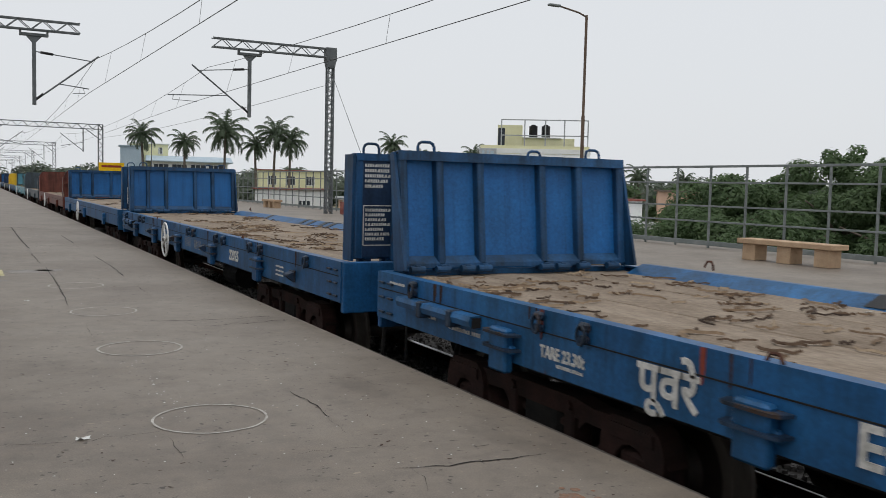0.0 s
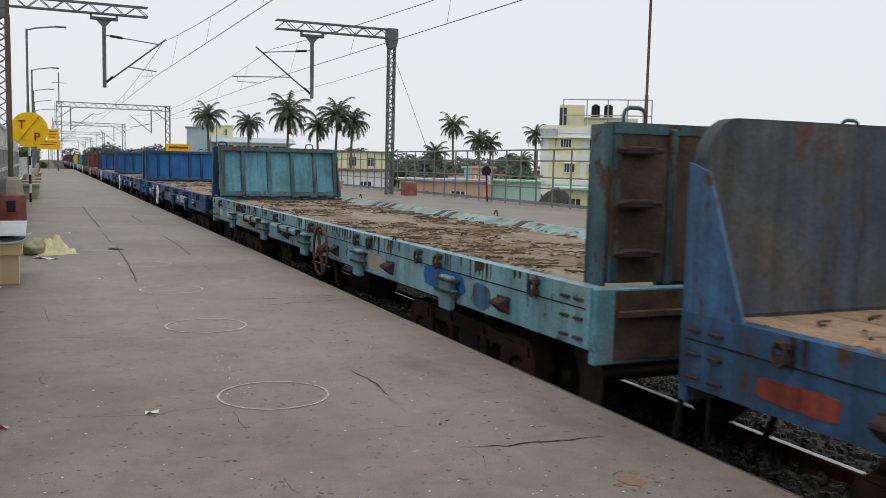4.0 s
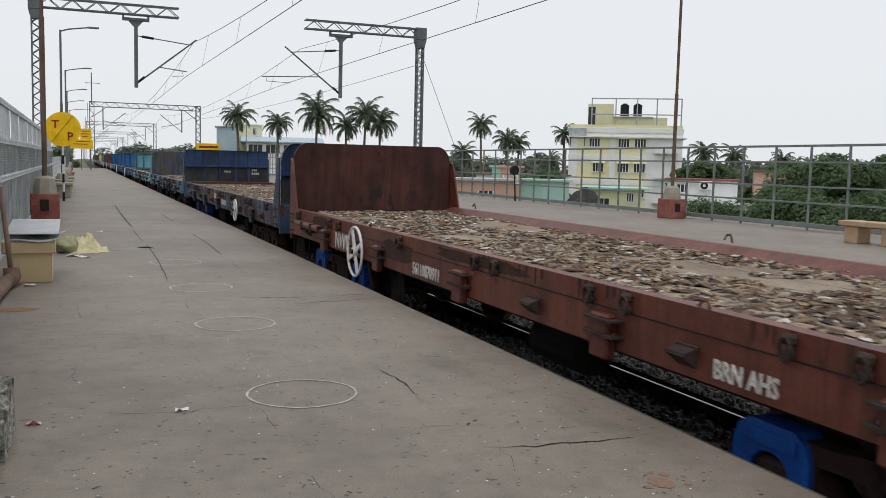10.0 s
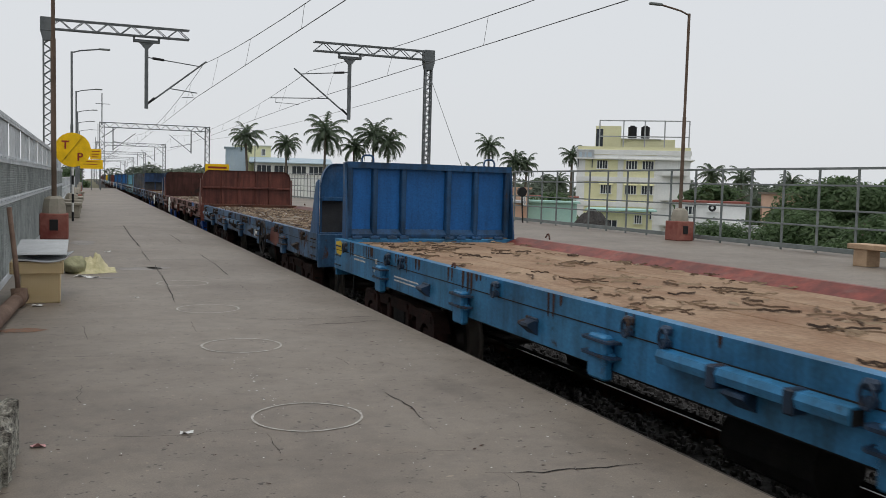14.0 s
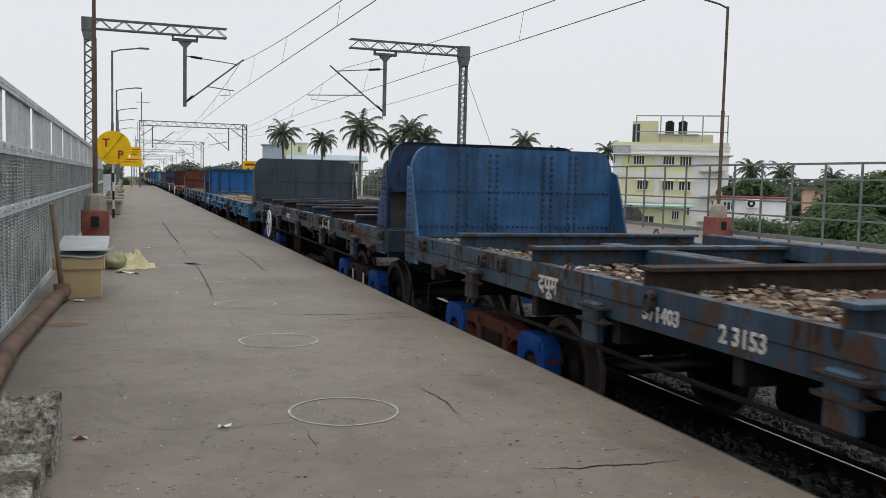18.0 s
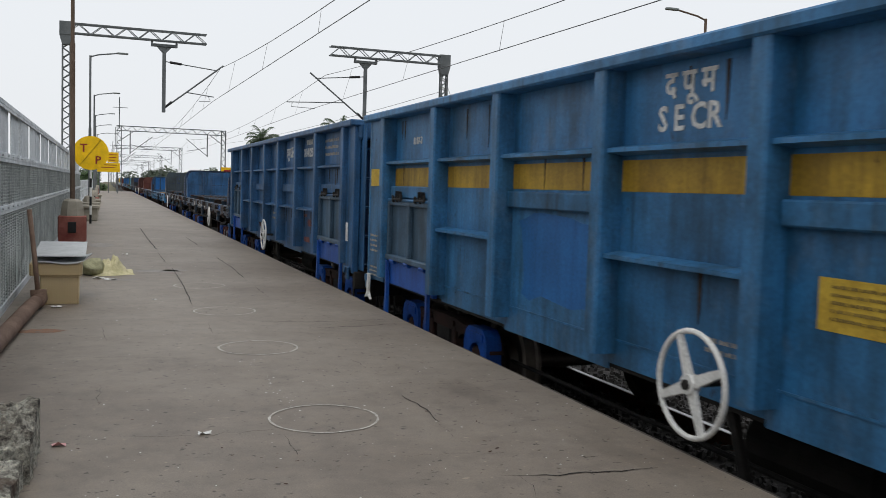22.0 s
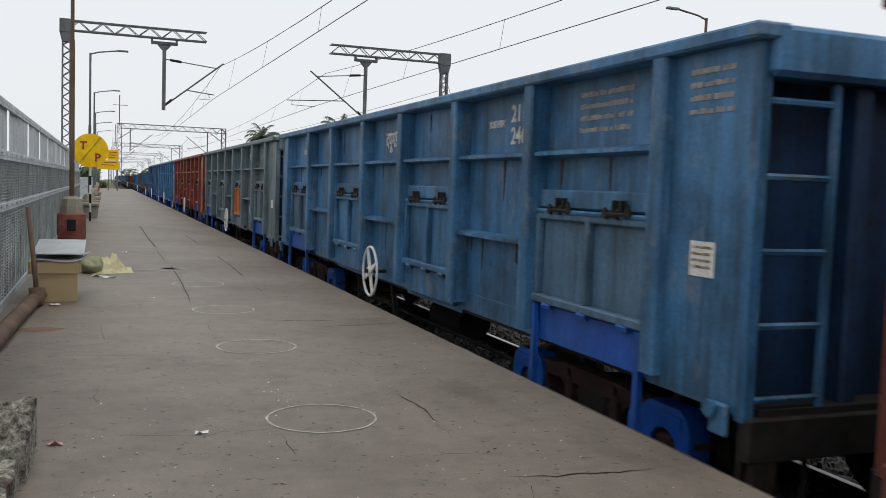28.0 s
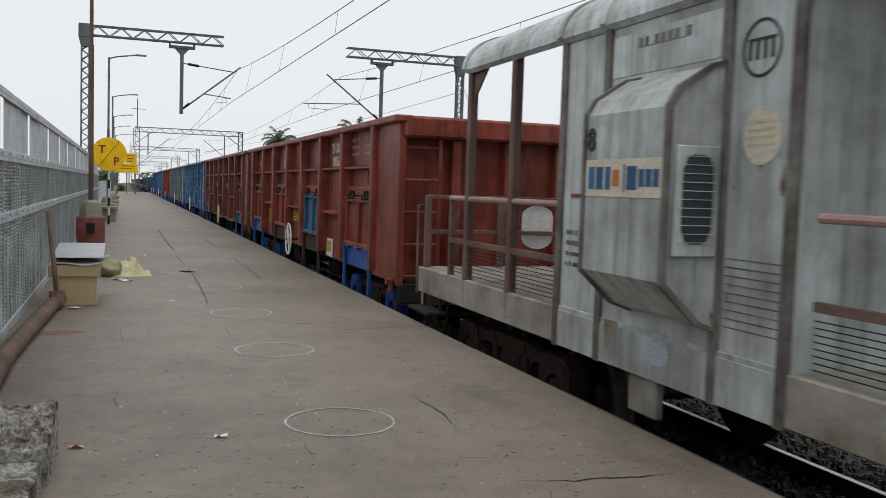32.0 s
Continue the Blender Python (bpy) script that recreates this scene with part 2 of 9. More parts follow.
def paint(name, base, fade, rust=(0.1, 0.045, 0.025), worn=0.25, grime=0.35, rough=0.5, bloom=0.0, speck=(0.74, 1.12)):
    """Old wagon paint: faded patches, rust where it flaked, streaks of grime running down."""
    mat, nt, bs = nodes_of(name)
    big = noise_node(nt, 0.9, 4.0)
    mid = noise_node(nt, 4.6, 9.0, 0.7, (1, 1, 0.6))
    fine = noise_node(nt, 40.0, 4.0)
    smudge = noise_node(nt, 1.7, 6.0, 0.62)
    streak = noise_node(nt, 2.2, 5.0, 0.6, (3.0, 3.0, 0.28))
    c = ramp(nt, big.outputs["Fac"], [(0.3, base), (0.72, fade)]).outputs[0]
    g = ramp(nt, streak.outputs["Fac"], [(0.42, (1, 1, 1)), (0.78, (1 - grime, 1 - grime * 1.05, 1 - grime * 1.15))]).outputs[0]
    c = mixed(nt, 1.0, c, g, "MULTIPLY")
    c = mixed(nt, 1.0, c, ramp(nt, smudge.outputs["Fac"], [(0.4, (1, 1, 1)), (0.68, (1 - grime * 0.9, 1 - grime * 0.95, 1 - grime))]).outputs[0], "MULTIPLY")
    runs = noise_node(nt, 6.5, 4.0, 0.65, (2.6, 2.6, 0.12))
    c = mixed(nt, 1.0, c, ramp(nt, runs.outputs["Fac"], [(0.36, (1.07, 1.07, 1.07)), (0.56, (1, 1, 1)), (0.72, (1 - grime * 0.75, 1 - grime * 0.8, 1 - grime * 0.85))]).outputs[0], "MULTIPLY")
    if bloom:
        chalk = noise_node(nt, 2.6, 8.0, 0.72, (1, 1, 0.7))
        c = mixed(nt, ramp(nt, chalk.outputs["Fac"], [(0.54, (0, 0, 0)), (0.66, (bloom,) * 3)]).outputs[0], c, (0.30, 0.285, 0.25))
    lim = 0.74 - worn * 0.38
    flake = ramp(nt, mid.outputs["Fac"], [(lim, (0, 0, 0)), (min(lim + 0.06, 0.99), (1, 1, 1))]).outputs[0]
    c = mixed(nt, flake, c, rust)
    f = ramp(nt, fine.outputs["Fac"], [(0.3, (speck[0],) * 3), (0.7, (speck[1],) * 3)]).outputs[0]
    nt.links.new(mixed(nt, 1.0, c, f, "MULTIPLY"), bs.inputs["Base Color"])
    nt.links.new(ramp(nt, mid.outputs["Fac"], [(lim, (rough,) * 3), (min(lim + 0.06, 0.99), (0.9,) * 3)]).outputs[0], bs.inputs["Roughness"])
    bs.inputs["Specular IOR Level"].default_value = 0.35
    bumped(nt, bs, mid.outputs["Fac"], 0.25, 0.006)
    return mat


def plain(name, col, rough=0.6, metal=0.0):
    return stuff_mat(name, tuple(c * 0.85 for c in col), tuple(min(1, c * 1.1) for c in col), 5.0, rough, 90.0, 0.08, metal)


BLUE = paint("blue_wagon_paint", (0.009, 0.09, 0.25), (0.02, 0.135, 0.33), worn=0.14, grime=0.45)
# wagon blue darkened to hold the shade at a rear end
BLUE_SHADED = paint("shade_darkened_blue_paint", (0.010, 0.030, 0.075), (0.018, 0.045, 0.10), (0.03, 0.025, 0.022), worn=0.2, grime=0.5)
BLUE_FRAME = paint("grimy_blue_frame_paint", (0.010, 0.065, 0.17), (0.02, 0.095, 0.23), (0.045, 0.03, 0.024), worn=0.22, grime=0.6)
BLUE_PANEL = paint("blue_flap_panel_paint", (0.009, 0.115, 0.35), (0.016, 0.145, 0.41), worn=0.06, grime=0.25)
TEAL_FRAME = paint("rust_stained_turquoise_frame", (0.05, 0.125, 0.145), (0.09, 0.18, 0.195), (0.075, 0.042, 0.028), worn=0.55, grime=0.6)
BLUE_BRIGHT = paint("bright_blue_paint", (0.005, 0.11, 0.36), (0.010, 0.135, 0.42), worn=0.06, grime=0.25)
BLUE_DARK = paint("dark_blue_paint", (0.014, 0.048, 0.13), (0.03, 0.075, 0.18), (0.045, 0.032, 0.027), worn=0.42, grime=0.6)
BLUE_OLD = paint("weathered_blue_paint", (0.035, 0.11, 0.23), (0.07, 0.17, 0.32), (0.08, 0.043, 0.03), worn=0.46, grime=0.6)
BLUE_STEEL = paint("dusty_blue_paint", (0.032, 0.115, 0.24), (0.06, 0.165, 0.30), worn=0.18, grime=0.5, bloom=0.2)
BLUE_MID = paint("mid_blue_paint", (0.018, 0.095, 0.24), (0.04, 0.14, 0.31), (0.05, 0.038, 0.032), worn=0.22, grime=0.55, bloom=0.12)
TEAL = paint("flaking_turquoise_paint", (0.11, 0.33, 0.45), (0.27, 0.48, 0.52), (0.085, 0.055, 0.038), worn=0.42, grime=0.4, bloom=0.5)
TEAL_PANEL = paint("turquoise_flap_panel", (0.085, 0.28, 0.38), (0.15, 0.37, 0.46), (0.08, 0.05, 0.035), worn=0.14, grime=0.45)
TEAL_PALE = paint("bleached_turquoise_paint", (0.20, 0.36, 0.36), (0.34, 0.46, 0.43), (0.10, 0.065, 0.045), worn=0.42, grime=0.5, bloom=0.6)
GREY_RUST = paint("grey_rusted_plate", (0.12, 0.115, 0.10), (0.05, 0.085, 0.15), (0.09, 0.06, 0.042), worn=0.42, grime=0.5, rough=0.8)
BROWN = paint("brown_wagon_paint", (0.15, 0.042, 0.03), (0.19, 0.06, 0.042), (0.05, 0.028, 0.022), worn=0.28, grime=0.55)
DARK_PLATE = paint("scorched_brown_plate", (0.055, 0.024, 0.02), (0.10, 0.032, 0.024), (0.025, 0.016, 0.014), worn=0.45, grime=0.6, rough=0.8)
RED = paint("red_oxide_paint", (0.24, 0.043, 0.028), (0.30, 0.064, 0.04), (0.07, 0.035, 0.025), worn=0.2, grime=0.6, bloom=0.15)
SLATE_RUST = paint("rusted_slate_blue_paint", (0.035, 0.07, 0.12), (0.06, 0.11, 0.17), (0.075, 0.042, 0.028), worn=0.6, grime=0.5)
BROWN_RED = paint("dull_red_brown_paint", (0.165, 0.043, 0.032), (0.205, 0.058, 0.043), (0.06, 0.03, 0.022), worn=0.14, grime=0.5, bloom=0.15)
SLATE = paint("slate_blue_paint", (0.045, 0.062, 0.078), (0.06, 0.085, 0.105), (0.08, 0.05, 0.035), worn=0.2, grime=0.4)
GREY_WAGON = paint("dusty_grey_blue_paint", (0.12, 0.185, 0.225), (0.18, 0.245, 0.28), (0.10, 0.07, 0.05), worn=0.22, grime=0.5, bloom=0.25)
SILVER = paint("dull_silver_paint", (0.41, 0.455, 0.465), (0.56, 0.60, 0.605), (0.11, 0.075, 0.055), worn=0.31, grime=0.5, rough=0.5, speck=(0.92, 1.04))
RUST = stuff_mat("brown_rust", (0.055, 0.026, 0.018), (0.12, 0.05, 0.03), 4.0, 0.9)
SOOT = stuff_mat("greasy_black_steel", (0.008, 0.0075, 0.007), (0.024, 0.021, 0.019), 5.0, 0.75)
BOGIE_RUST = stuff_mat("rusty_bogie_casting", (0.02, 0.012, 0.010), (0.055, 0.024, 0.019), 4.0, 0.85)
RED_CAST = stuff_mat("red_brown_bogie_casting", (0.10, 0.03, 0.022), (0.17, 0.055, 0.04), 4.0, 0.85)
BOGIE_BLUE = paint("blue_bogie_paint", (0.010, 0.08, 0.42), (0.02, 0.12, 0.48), worn=0.1, grime=0.4)
STEEL = stuff_mat("worn_bright_steel", (0.35, 0.35, 0.36), (0.5, 0.5, 0.5), 3.0, 0.35, metal=0.8, bump=0.05)
STENCIL = stuff_mat("worn_stencil_white", (0.44, 0.43, 0.40), (0.74, 0.73, 0.70), 9.0, 0.8, 60.0, 0.1)
STENCIL_DIM = stuff_mat("rubbed_stencil_cream", (0.22, 0.19, 0.165), (0.46, 0.43, 0.38), 12.0, 0.8, 60.0, 0.1)
BAND_YELLOW = paint("grimy_yellow_band_paint", (0.42, 0.25, 0.018), (0.55, 0.35, 0.03), (0.08, 0.04, 0.02), worn=0.2, grime=0.5)
BLUE_BAND = paint("fresh_blue_paint", (0.022, 0.145, 0.33), (0.055, 0.205, 0.42), (0.05, 0.04, 0.035), worn=0.24, grime=0.55, bloom=0.12)
BLUE_RUST = paint("blue_paint_gone_to_rust", (0.035, 0.085, 0.16), (0.065, 0.13, 0.23), (0.085, 0.042, 0.03), worn=0.66, grime=0.6)
GRIMY_SHEET = stuff_mat("soot_grey_sheet", (0.022, 0.024, 0.028), (0.06, 0.06, 0.062), 2.5, 0.8)
DUST_TAN = stuff_mat("rubbed_tan_dust", (0.13, 0.075, 0.055), (0.22, 0.155, 0.115), 5.0, 0.9, 35.0, 0.2)
GRIME_RUN = stuff_mat("dried_grime_run", (0.03, 0.026, 0.024), (0.085, 0.06, 0.048), 8.0, 0.9)
SMEARED = stuff_mat("rust_smeared_plate", (0.035, 0.024, 0.018), (0.12, 0.085, 0.06), 3.0, 0.9)
BLUE_TEAL = paint("teal_blue_wagon_paint", (0.02, 0.16, 0.36), (0.05, 0.24, 0.46), (0.05, 0.045, 0.04), worn=0.32, grime=0.5)
PLATE_INK = stuff_mat("worn_dark_lettering", (0.10, 0.07, 0.025), (0.26, 0.18, 0.05), 9.0, 0.8)
BLUE_SKY = paint("sun_faded_blue_paint", (0.035, 0.155, 0.33), (0.085, 0.225, 0.42), (0.06, 0.045, 0.038), worn=0.24, grime=0.6, bloom=0.3)
DOOR_PALE = paint("dusty_pale_blue_door", (0.07, 0.15, 0.25), (0.11, 0.20, 0.30), worn=0.16, grime=0.5)
YELLOW_OLD = stuff_mat("faded_yellow_paint", (0.42, 0.27, 0.03), (0.58, 0.40, 0.05), 5.0, 0.7, 50.0, 0.1)
WHITE = stuff_mat("chalky_white_paint", (0.62, 0.62, 0.60), (0.78, 0.78, 0.76), 6.0, 0.7, bump=0.1)
YELLOW = stuff_mat("yellow_paint", (0.62, 0.40, 0.02), (0.72, 0.48, 0.03), 4.0, 0.6, bump=0.08)
ORANGE = stuff_mat("orange_primer", (0.42, 0.13, 0.03), (0.52, 0.18, 0.05), 4.0, 0.7, bump=0.08)
DOOR_BLUE = paint("grimy_blue_door_paint", (0.045, 0.10, 0.17), (0.08, 0.145, 0.22), worn=0.16, grime=0.55)
GRIMED = paint("greasy_blue_fitting", (0.012, 0.035, 0.08), (0.03, 0.06, 0.11), (0.05, 0.032, 0.024), worn=0.5, grime=0.6)
GRIMED_RUST = stuff_mat("greasy_rust_fitting", (0.022, 0.017, 0.015), (0.065, 0.045, 0.036), 6.0, 0.85)


def wheel_mat():
    """Dark rusted wheel centres with a scoured rim and tread."""
    mat, nt, bs = nodes_of("wheel_steel")
    tc, sep = nt.nodes.new("ShaderNodeTexCoord"), nt.nodes.new("ShaderNodeSeparateXYZ")
    comb, ln = nt.nodes.new("ShaderNodeCombineXYZ"), nt.nodes.new("ShaderNodeVectorMath")
    ln.operation = "LENGTH"
    nt.links.new(tc.outputs["Object"], sep.inputs[0])
    nt.links.new(sep.outputs["Y"], comb.inputs["Y"])
    nt.links.new(sep.outputs["Z"], comb.inputs["Z"])
    nt.links.new(comb.outputs[0], ln.inputs[0])
    rim_ = ramp(nt, ln.outputs["Value"], [(0.395, (0, 0, 0)), (0.405, (1, 1, 1))]).outputs[0]
    n = noise_node(nt, 5.0, 5.0)
    dark = ramp(nt, n.outputs["Fac"], [(0.3, (0.018, 0.014, 0.012)), (0.7, (0.055, 0.04, 0.032))]).outputs[0]
    lite = ramp(nt, n.outputs["Fac"], [(0.3, (0.085, 0.07, 0.058)), (0.7, (0.17, 0.145, 0.125))]).outputs[0]
    nt.links.new(mixed(nt, rim_, dark, lite), bs.inputs["Base Color"])
    bs.inputs["Roughness"].default_value = 0.5
    bs.inputs["Metallic"].default_value = 0.25
    return mat


WHEEL_STEEL = wheel_mat()
SACK = stuff_mat("khaki_sack", (0.26, 0.26, 0.15), (0.42, 0.41, 0.26), 4.0, 0.95)
BLACK = plain("black_paint", (0.015, 0.015, 0.016), 0.5)
DECK = stuff_mat("dusty_plank_deck", (0.19, 0.145, 0.105), (0.33, 0.27, 0.21), 1.6, 0.95, 30.0, 0.6, stretch=(1, 0.5, 1))
SAND = stuff_mat("sandy_dirt", (0.24, 0.14, 0.085), (0.38, 0.27, 0.18), 1.2, 0.95, 25.0, 0.6)


def litter_mat(name, stops):
    """Each piece of litter takes its own tone."""
    mat, nt, bs = nodes_of(name)
    ge = nt.nodes.new("ShaderNodeNewGeometry")
    r_ = ramp(nt, ge.outputs["Random Per Island"], stops)
    n2 = noise_node(nt, 40.0, 3.0)
    f = ramp(nt, n2.outputs["Fac"], [(0.3, (0.75, 0.75, 0.75)), (0.7, (1.15, 1.15, 1.15))]).outputs[0]
    nt.links.new(mixed(nt, 1.0, r_.outputs[0], f, "MULTIPLY"), bs.inputs["Base Color"])
    bs.inputs["Roughness"].default_value = 0.95
    return mat


CHIP = litter_mat("wood_and_bark_litter", [(0.0, (0.035, 0.021, 0.014)), (0.4, (0.10, 0.062, 0.038)), (0.75, (0.21, 0.145, 0.092)), (1.0, (0.35, 0.27, 0.185))])
PALE_CHIP = litter_mat("pale_scrap_litter", [(0.0, (0.14, 0.12, 0.10)), (0.7, (0.3, 0.27, 0.23)), (1.0, (0.6, 0.58, 0.54))])


def worn_floor(name):
    """Trodden cement: broad stains, fine aggregate, dark pits and pale scuffs."""
    mat, nt, bs = nodes_of(name)
    big, mid, fine = noise_node(nt, 0.55, 6.0, 0.65), noise_node(nt, 4.5, 8.0, 0.7), noise_node(nt, 120.0, 3.0)
    pit, scuff = noise_node(nt, 22.0, 2.0, 0.5), noise_node(nt, 2.0, 6.0, 0.6, (1.0, 0.35, 1.0))
    c = ramp(nt, big.outputs["Fac"], [(0.3, (0.138, 0.112, 0.089)), (0.5, (0.191, 0.161, 0.130)), (0.72, (0.235, 0.202, 0.166))]).outputs[0]
    c = mixed(nt, 1.0, c, ramp(nt, mid.outputs["Fac"], [(0.3, (0.78, 0.77, 0.77)), (0.5, (1, 1, 1)), (0.72, (1.14, 1.13, 1.1))]).outputs[0], "MULTIPLY")
    c = mixed(nt, 1.0, c, ramp(nt, fine.outputs["Fac"], [(0.3, (0.8, 0.8, 0.8)), (0.7, (1.14, 1.14, 1.14))]).outputs[0], "MULTIPLY")
    c = mixed(nt, 1.0, c, ramp(nt, pit.outputs["Fac"], [(0.28, (0.32, 0.30, 0.29)), (0.33, (1, 1, 1)), (0.71, (1, 1, 1)), (0.76, (1.5, 1.48, 1.42))]).outputs[0], "MULTIPLY")
    c = mixed(nt, 1.0, c, ramp(nt, scuff.outputs["Fac"], [(0.62, (1, 1, 1)), (0.72, (0.82, 0.81, 0.8))]).outputs[0], "MULTIPLY")
    nt.links.new(c, bs.inputs["Base Color"])
    bs.inputs["Roughness"].default_value = 0.58
    bs.inputs["Specular IOR Level"].default_value = 0.55
    bumped(nt, bs, mid.outputs["Fac"], 0.3, 0.01)
    return mat


CONCRETE = worn_floor("grey_platform_concrete")
KERB = stuff_mat("dark_platform_edge", (0.05, 0.045, 0.04), (0.10, 0.09, 0.08), 2.0, 0.9)
BALLAST = stuff_mat("dark_ballast", (0.022, 0.02, 0.019), (0.085, 0.08, 0.076), 9.0, 0.95, 30.0, 0.9)
GALV = stuff_mat("galvanised_steel", (0.16, 0.185, 0.18), (0.25, 0.27, 0.265), 3.0, 0.6, 60.0, 0.1, 0.2)
FENCE_GREY = stuff_mat("grey_fence_paint", (0.44, 0.47, 0.49), (0.66, 0.69, 0.71), 2.5, 0.6, 40.0, 0.15)
MESH_GREY = stuff_mat("mesh_steel", (0.27, 0.295, 0.285), (0.50, 0.53, 0.52), 1.6, 0.6, 30.0, 0.2)
MAST = stuff_mat("weathered_mast_steel", (0.10, 0.112, 0.118), (0.17, 0.184, 0.19), 2.0, 0.6)
POLE_RUST = stuff_mat("rusty_pole", (0.10, 0.07, 0.05), (0.17, 0.12, 0.09), 2.0, 0.8)
WIRE = plain("dark_wire", (0.10, 0.10, 0.10), 0.5, 0.4)
RUST_DARK = stuff_mat("dark_rust", (0.028, 0.016, 0.012), (0.075, 0.034, 0.022), 6.0, 0.9)
GROUND = stuff_mat("dry_ground", (0.10, 0.10, 0.06), (0.18, 0.16, 0.10), 0.08, 0.95, 2.0, 0.4)
LEAF = leaf_mat("bush_leaf", (0.075, 0.13, 0.055), (0.14, 0.20, 0.095))
PALM = leaf_mat("palm_leaf", (0.09, 0.125, 0.08), (0.14, 0.18, 0.12))
BARK = stuff_mat("grey_bark", (0.12, 0.10, 0.08), (0.2, 0.17, 0.14), 4.0, 0.9)
YELLOW_WALL = stuff_mat("pale_yellow_wall", (0.73, 0.71, 0.43), (0.82, 0.80, 0.53), 0.5, 0.85, 8.0, 0.1, grain=(0.95, 1.03))
WHITE_WALL = stuff_mat("white_wall", (0.70, 0.71, 0.69), (0.82, 0.83, 0.81), 0.5, 0.85, 8.0, 0.1, grain=(0.95, 1.03))
MINT = stuff_mat("mint_wall", (0.34, 0.56, 0.50), (0.42, 0.64, 0.57), 0.5, 0.85, 8.0, 0.1, grain=(0.95, 1.03))
PINK = stuff_mat("salmon_wall", (0.55, 0.36, 0.26), (0.62, 0.42, 0.31), 0.5, 0.85, 8.0, 0.1, grain=(0.95, 1.03))
GLASS = plain("dark_window_glass", (0.05, 0.06, 0.07), 0.15)
WICKER = stuff_mat("cream_box_print", (0.64, 0.50, 0.28), (0.76, 0.62, 0.38), 6.0, 0.7)
WICKER_DOT = plain("brown_box_print", (0.24, 0.14, 0.06), 0.8)
CLOTH = stuff_mat("yellowed_cloth", (0.46, 0.43, 0.24), (0.68, 0.62, 0.40), 5.0, 0.95)
SHEET = stuff_mat("grey_tin_sheet", (0.36, 0.38, 0.39), (0.5, 0.52, 0.53), 3.0, 0.5)
BENCH = stuff_mat("tan_bench_tile", (0.40, 0.27, 0.17), (0.52, 0.37, 0.24), 4.0, 0.7)
RED_BASE = stuff_mat("faded_red_paint", (0.20, 0.05, 0.04), (0.34, 0.14, 0.11), 3.0, 0.8)
CEMENT = stuff_mat("weathered_cement", (0.28, 0.26, 0.21), (0.40, 0.37, 0.31), 3.0, 0.9, 50.0, 0.4)
CRACK = plain("crack_shadow", (0.022, 0.02, 0.018), 0.95)
CHALK = stuff_mat("worn_chalk_line", (0.36, 0.34, 0.31), (0.58, 0.56, 0.52), 14.0, 0.9, 70.0, 0.1)
SIGN_YELLOW = plain("sign_yellow", (0.88, 0.54, 0.002), 0.5)
SIGN_RED = plain("sign_red_letter", (0.28, 0.03, 0.02), 0.6)
PIPE_RUST = stuff_mat("rusty_pipe", (0.12, 0.075, 0.055), (0.24, 0.16, 0.12), 3.0, 0.8)
STAIN = stuff_mat("orange_stain", (0.19, 0.155, 0.13), (0.30, 0.15, 0.085), 26.0, 0.95)
ROOF_BLUE = stuff_mat("pale_blue_roof_sheet", (0.36, 0.46, 0.54), (0.46, 0.56, 0.62), 0.6, 0.6)
FAR_GREEN = leaf_mat("far_foliage", (0.10, 0.13, 0.095), (0.16, 0.19, 0.14))

# ---- ground, track and platforms ----
TRACK, TRACK2, RAIL = 4.66, 9.5, -0.75
BASE = -0.82  # height from which wagon bodies are drawn
rng = random.Random(7)

g = Geo()
g.add([(-1500, -1500, -4.3), (1500, -1500, -4.3), (1500, 1500, -4.3), (-1500, 1500, -4.3)], [(0, 1, 2, 3)])
solid("ground", g, GROUND, "low dry ground beside the railway embankment", "ground", kind="structure")
g = Geo()
g.prism([(-9, -4.35), (-1.3, -1.3), (18.2, -1.3), (27, -4.35)], "y", -200, 900)
solid("embankment", g, GROUND, "earth bank that carries the tracks", "embankment", kind="structure")
g = Geo()
n_x, y = 14, -14.0
cols = [2.6 + (11.9 - 2.6) * i / n_x for i in range(n_x + 1)]
rows_y = [-14 + 0.5 * i for i in range(120)] + [46 + 8.0 * i for i in range(60)]
for yy in rows_y:
    for xx in cols:
        d = min(abs(xx - TRACK), abs(xx - TRACK2))
        g.v.append((xx, yy, RAIL - 0.15 - 0.10 * max(0, d - 1.3) + noise.noise((xx * 2, yy * 2, 3)) * 0.03))
for j in range(len(rows_y) - 1):
    for i in range(n_x):
        a = j * (n_x + 1) + i
        g.f.append((a, a + 1, a + n_x + 2, a + n_x + 1))
solid("track_bed", g, BALLAST, "dark crushed stone bed under both tracks", "track bed", kind="structure")
g = Geo()
for k in range(15000):
    yy = 1.2 + 34 * rng.random() ** 1.7
    xx = rng.uniform(3.1, 7.4)
    s = rng.uniform(0.02, 0.045)
    z = RAIL - 0.13 - 0.10 * max(0, abs(xx - TRACK) - 1.3) + rng.uniform(-0.01, 0.02)
    a, b = rng.random() * 6.28, rng.random()
    c, sn = math.cos(a), math.sin(a)
    vs = [(xx + (px * c - py * sn) * s * rng.uniform(0.7, 1.3), yy + (px * sn + py * c) * s * rng.uniform(0.7, 1.3), z + pz * s * rng.uniform(0.6, 1.1))
          for px, py, pz in ((-1, -0.7, -0.5), (1, -0.6, -0.5), (0.8, 0.8, -0.5), (-0.9, 0.7, -0.5), (-0.6, -0.5, 0.8), (0.7, -0.4, 0.9), (0.4, 0.6, 0.7), (-0.5, 0.5, 0.8))]
    g.add(vs, [(0, 1, 5, 4), (1, 2, 6, 5), (2, 3, 7, 6), (3, 0, 4, 7), (4, 5, 6, 7)])
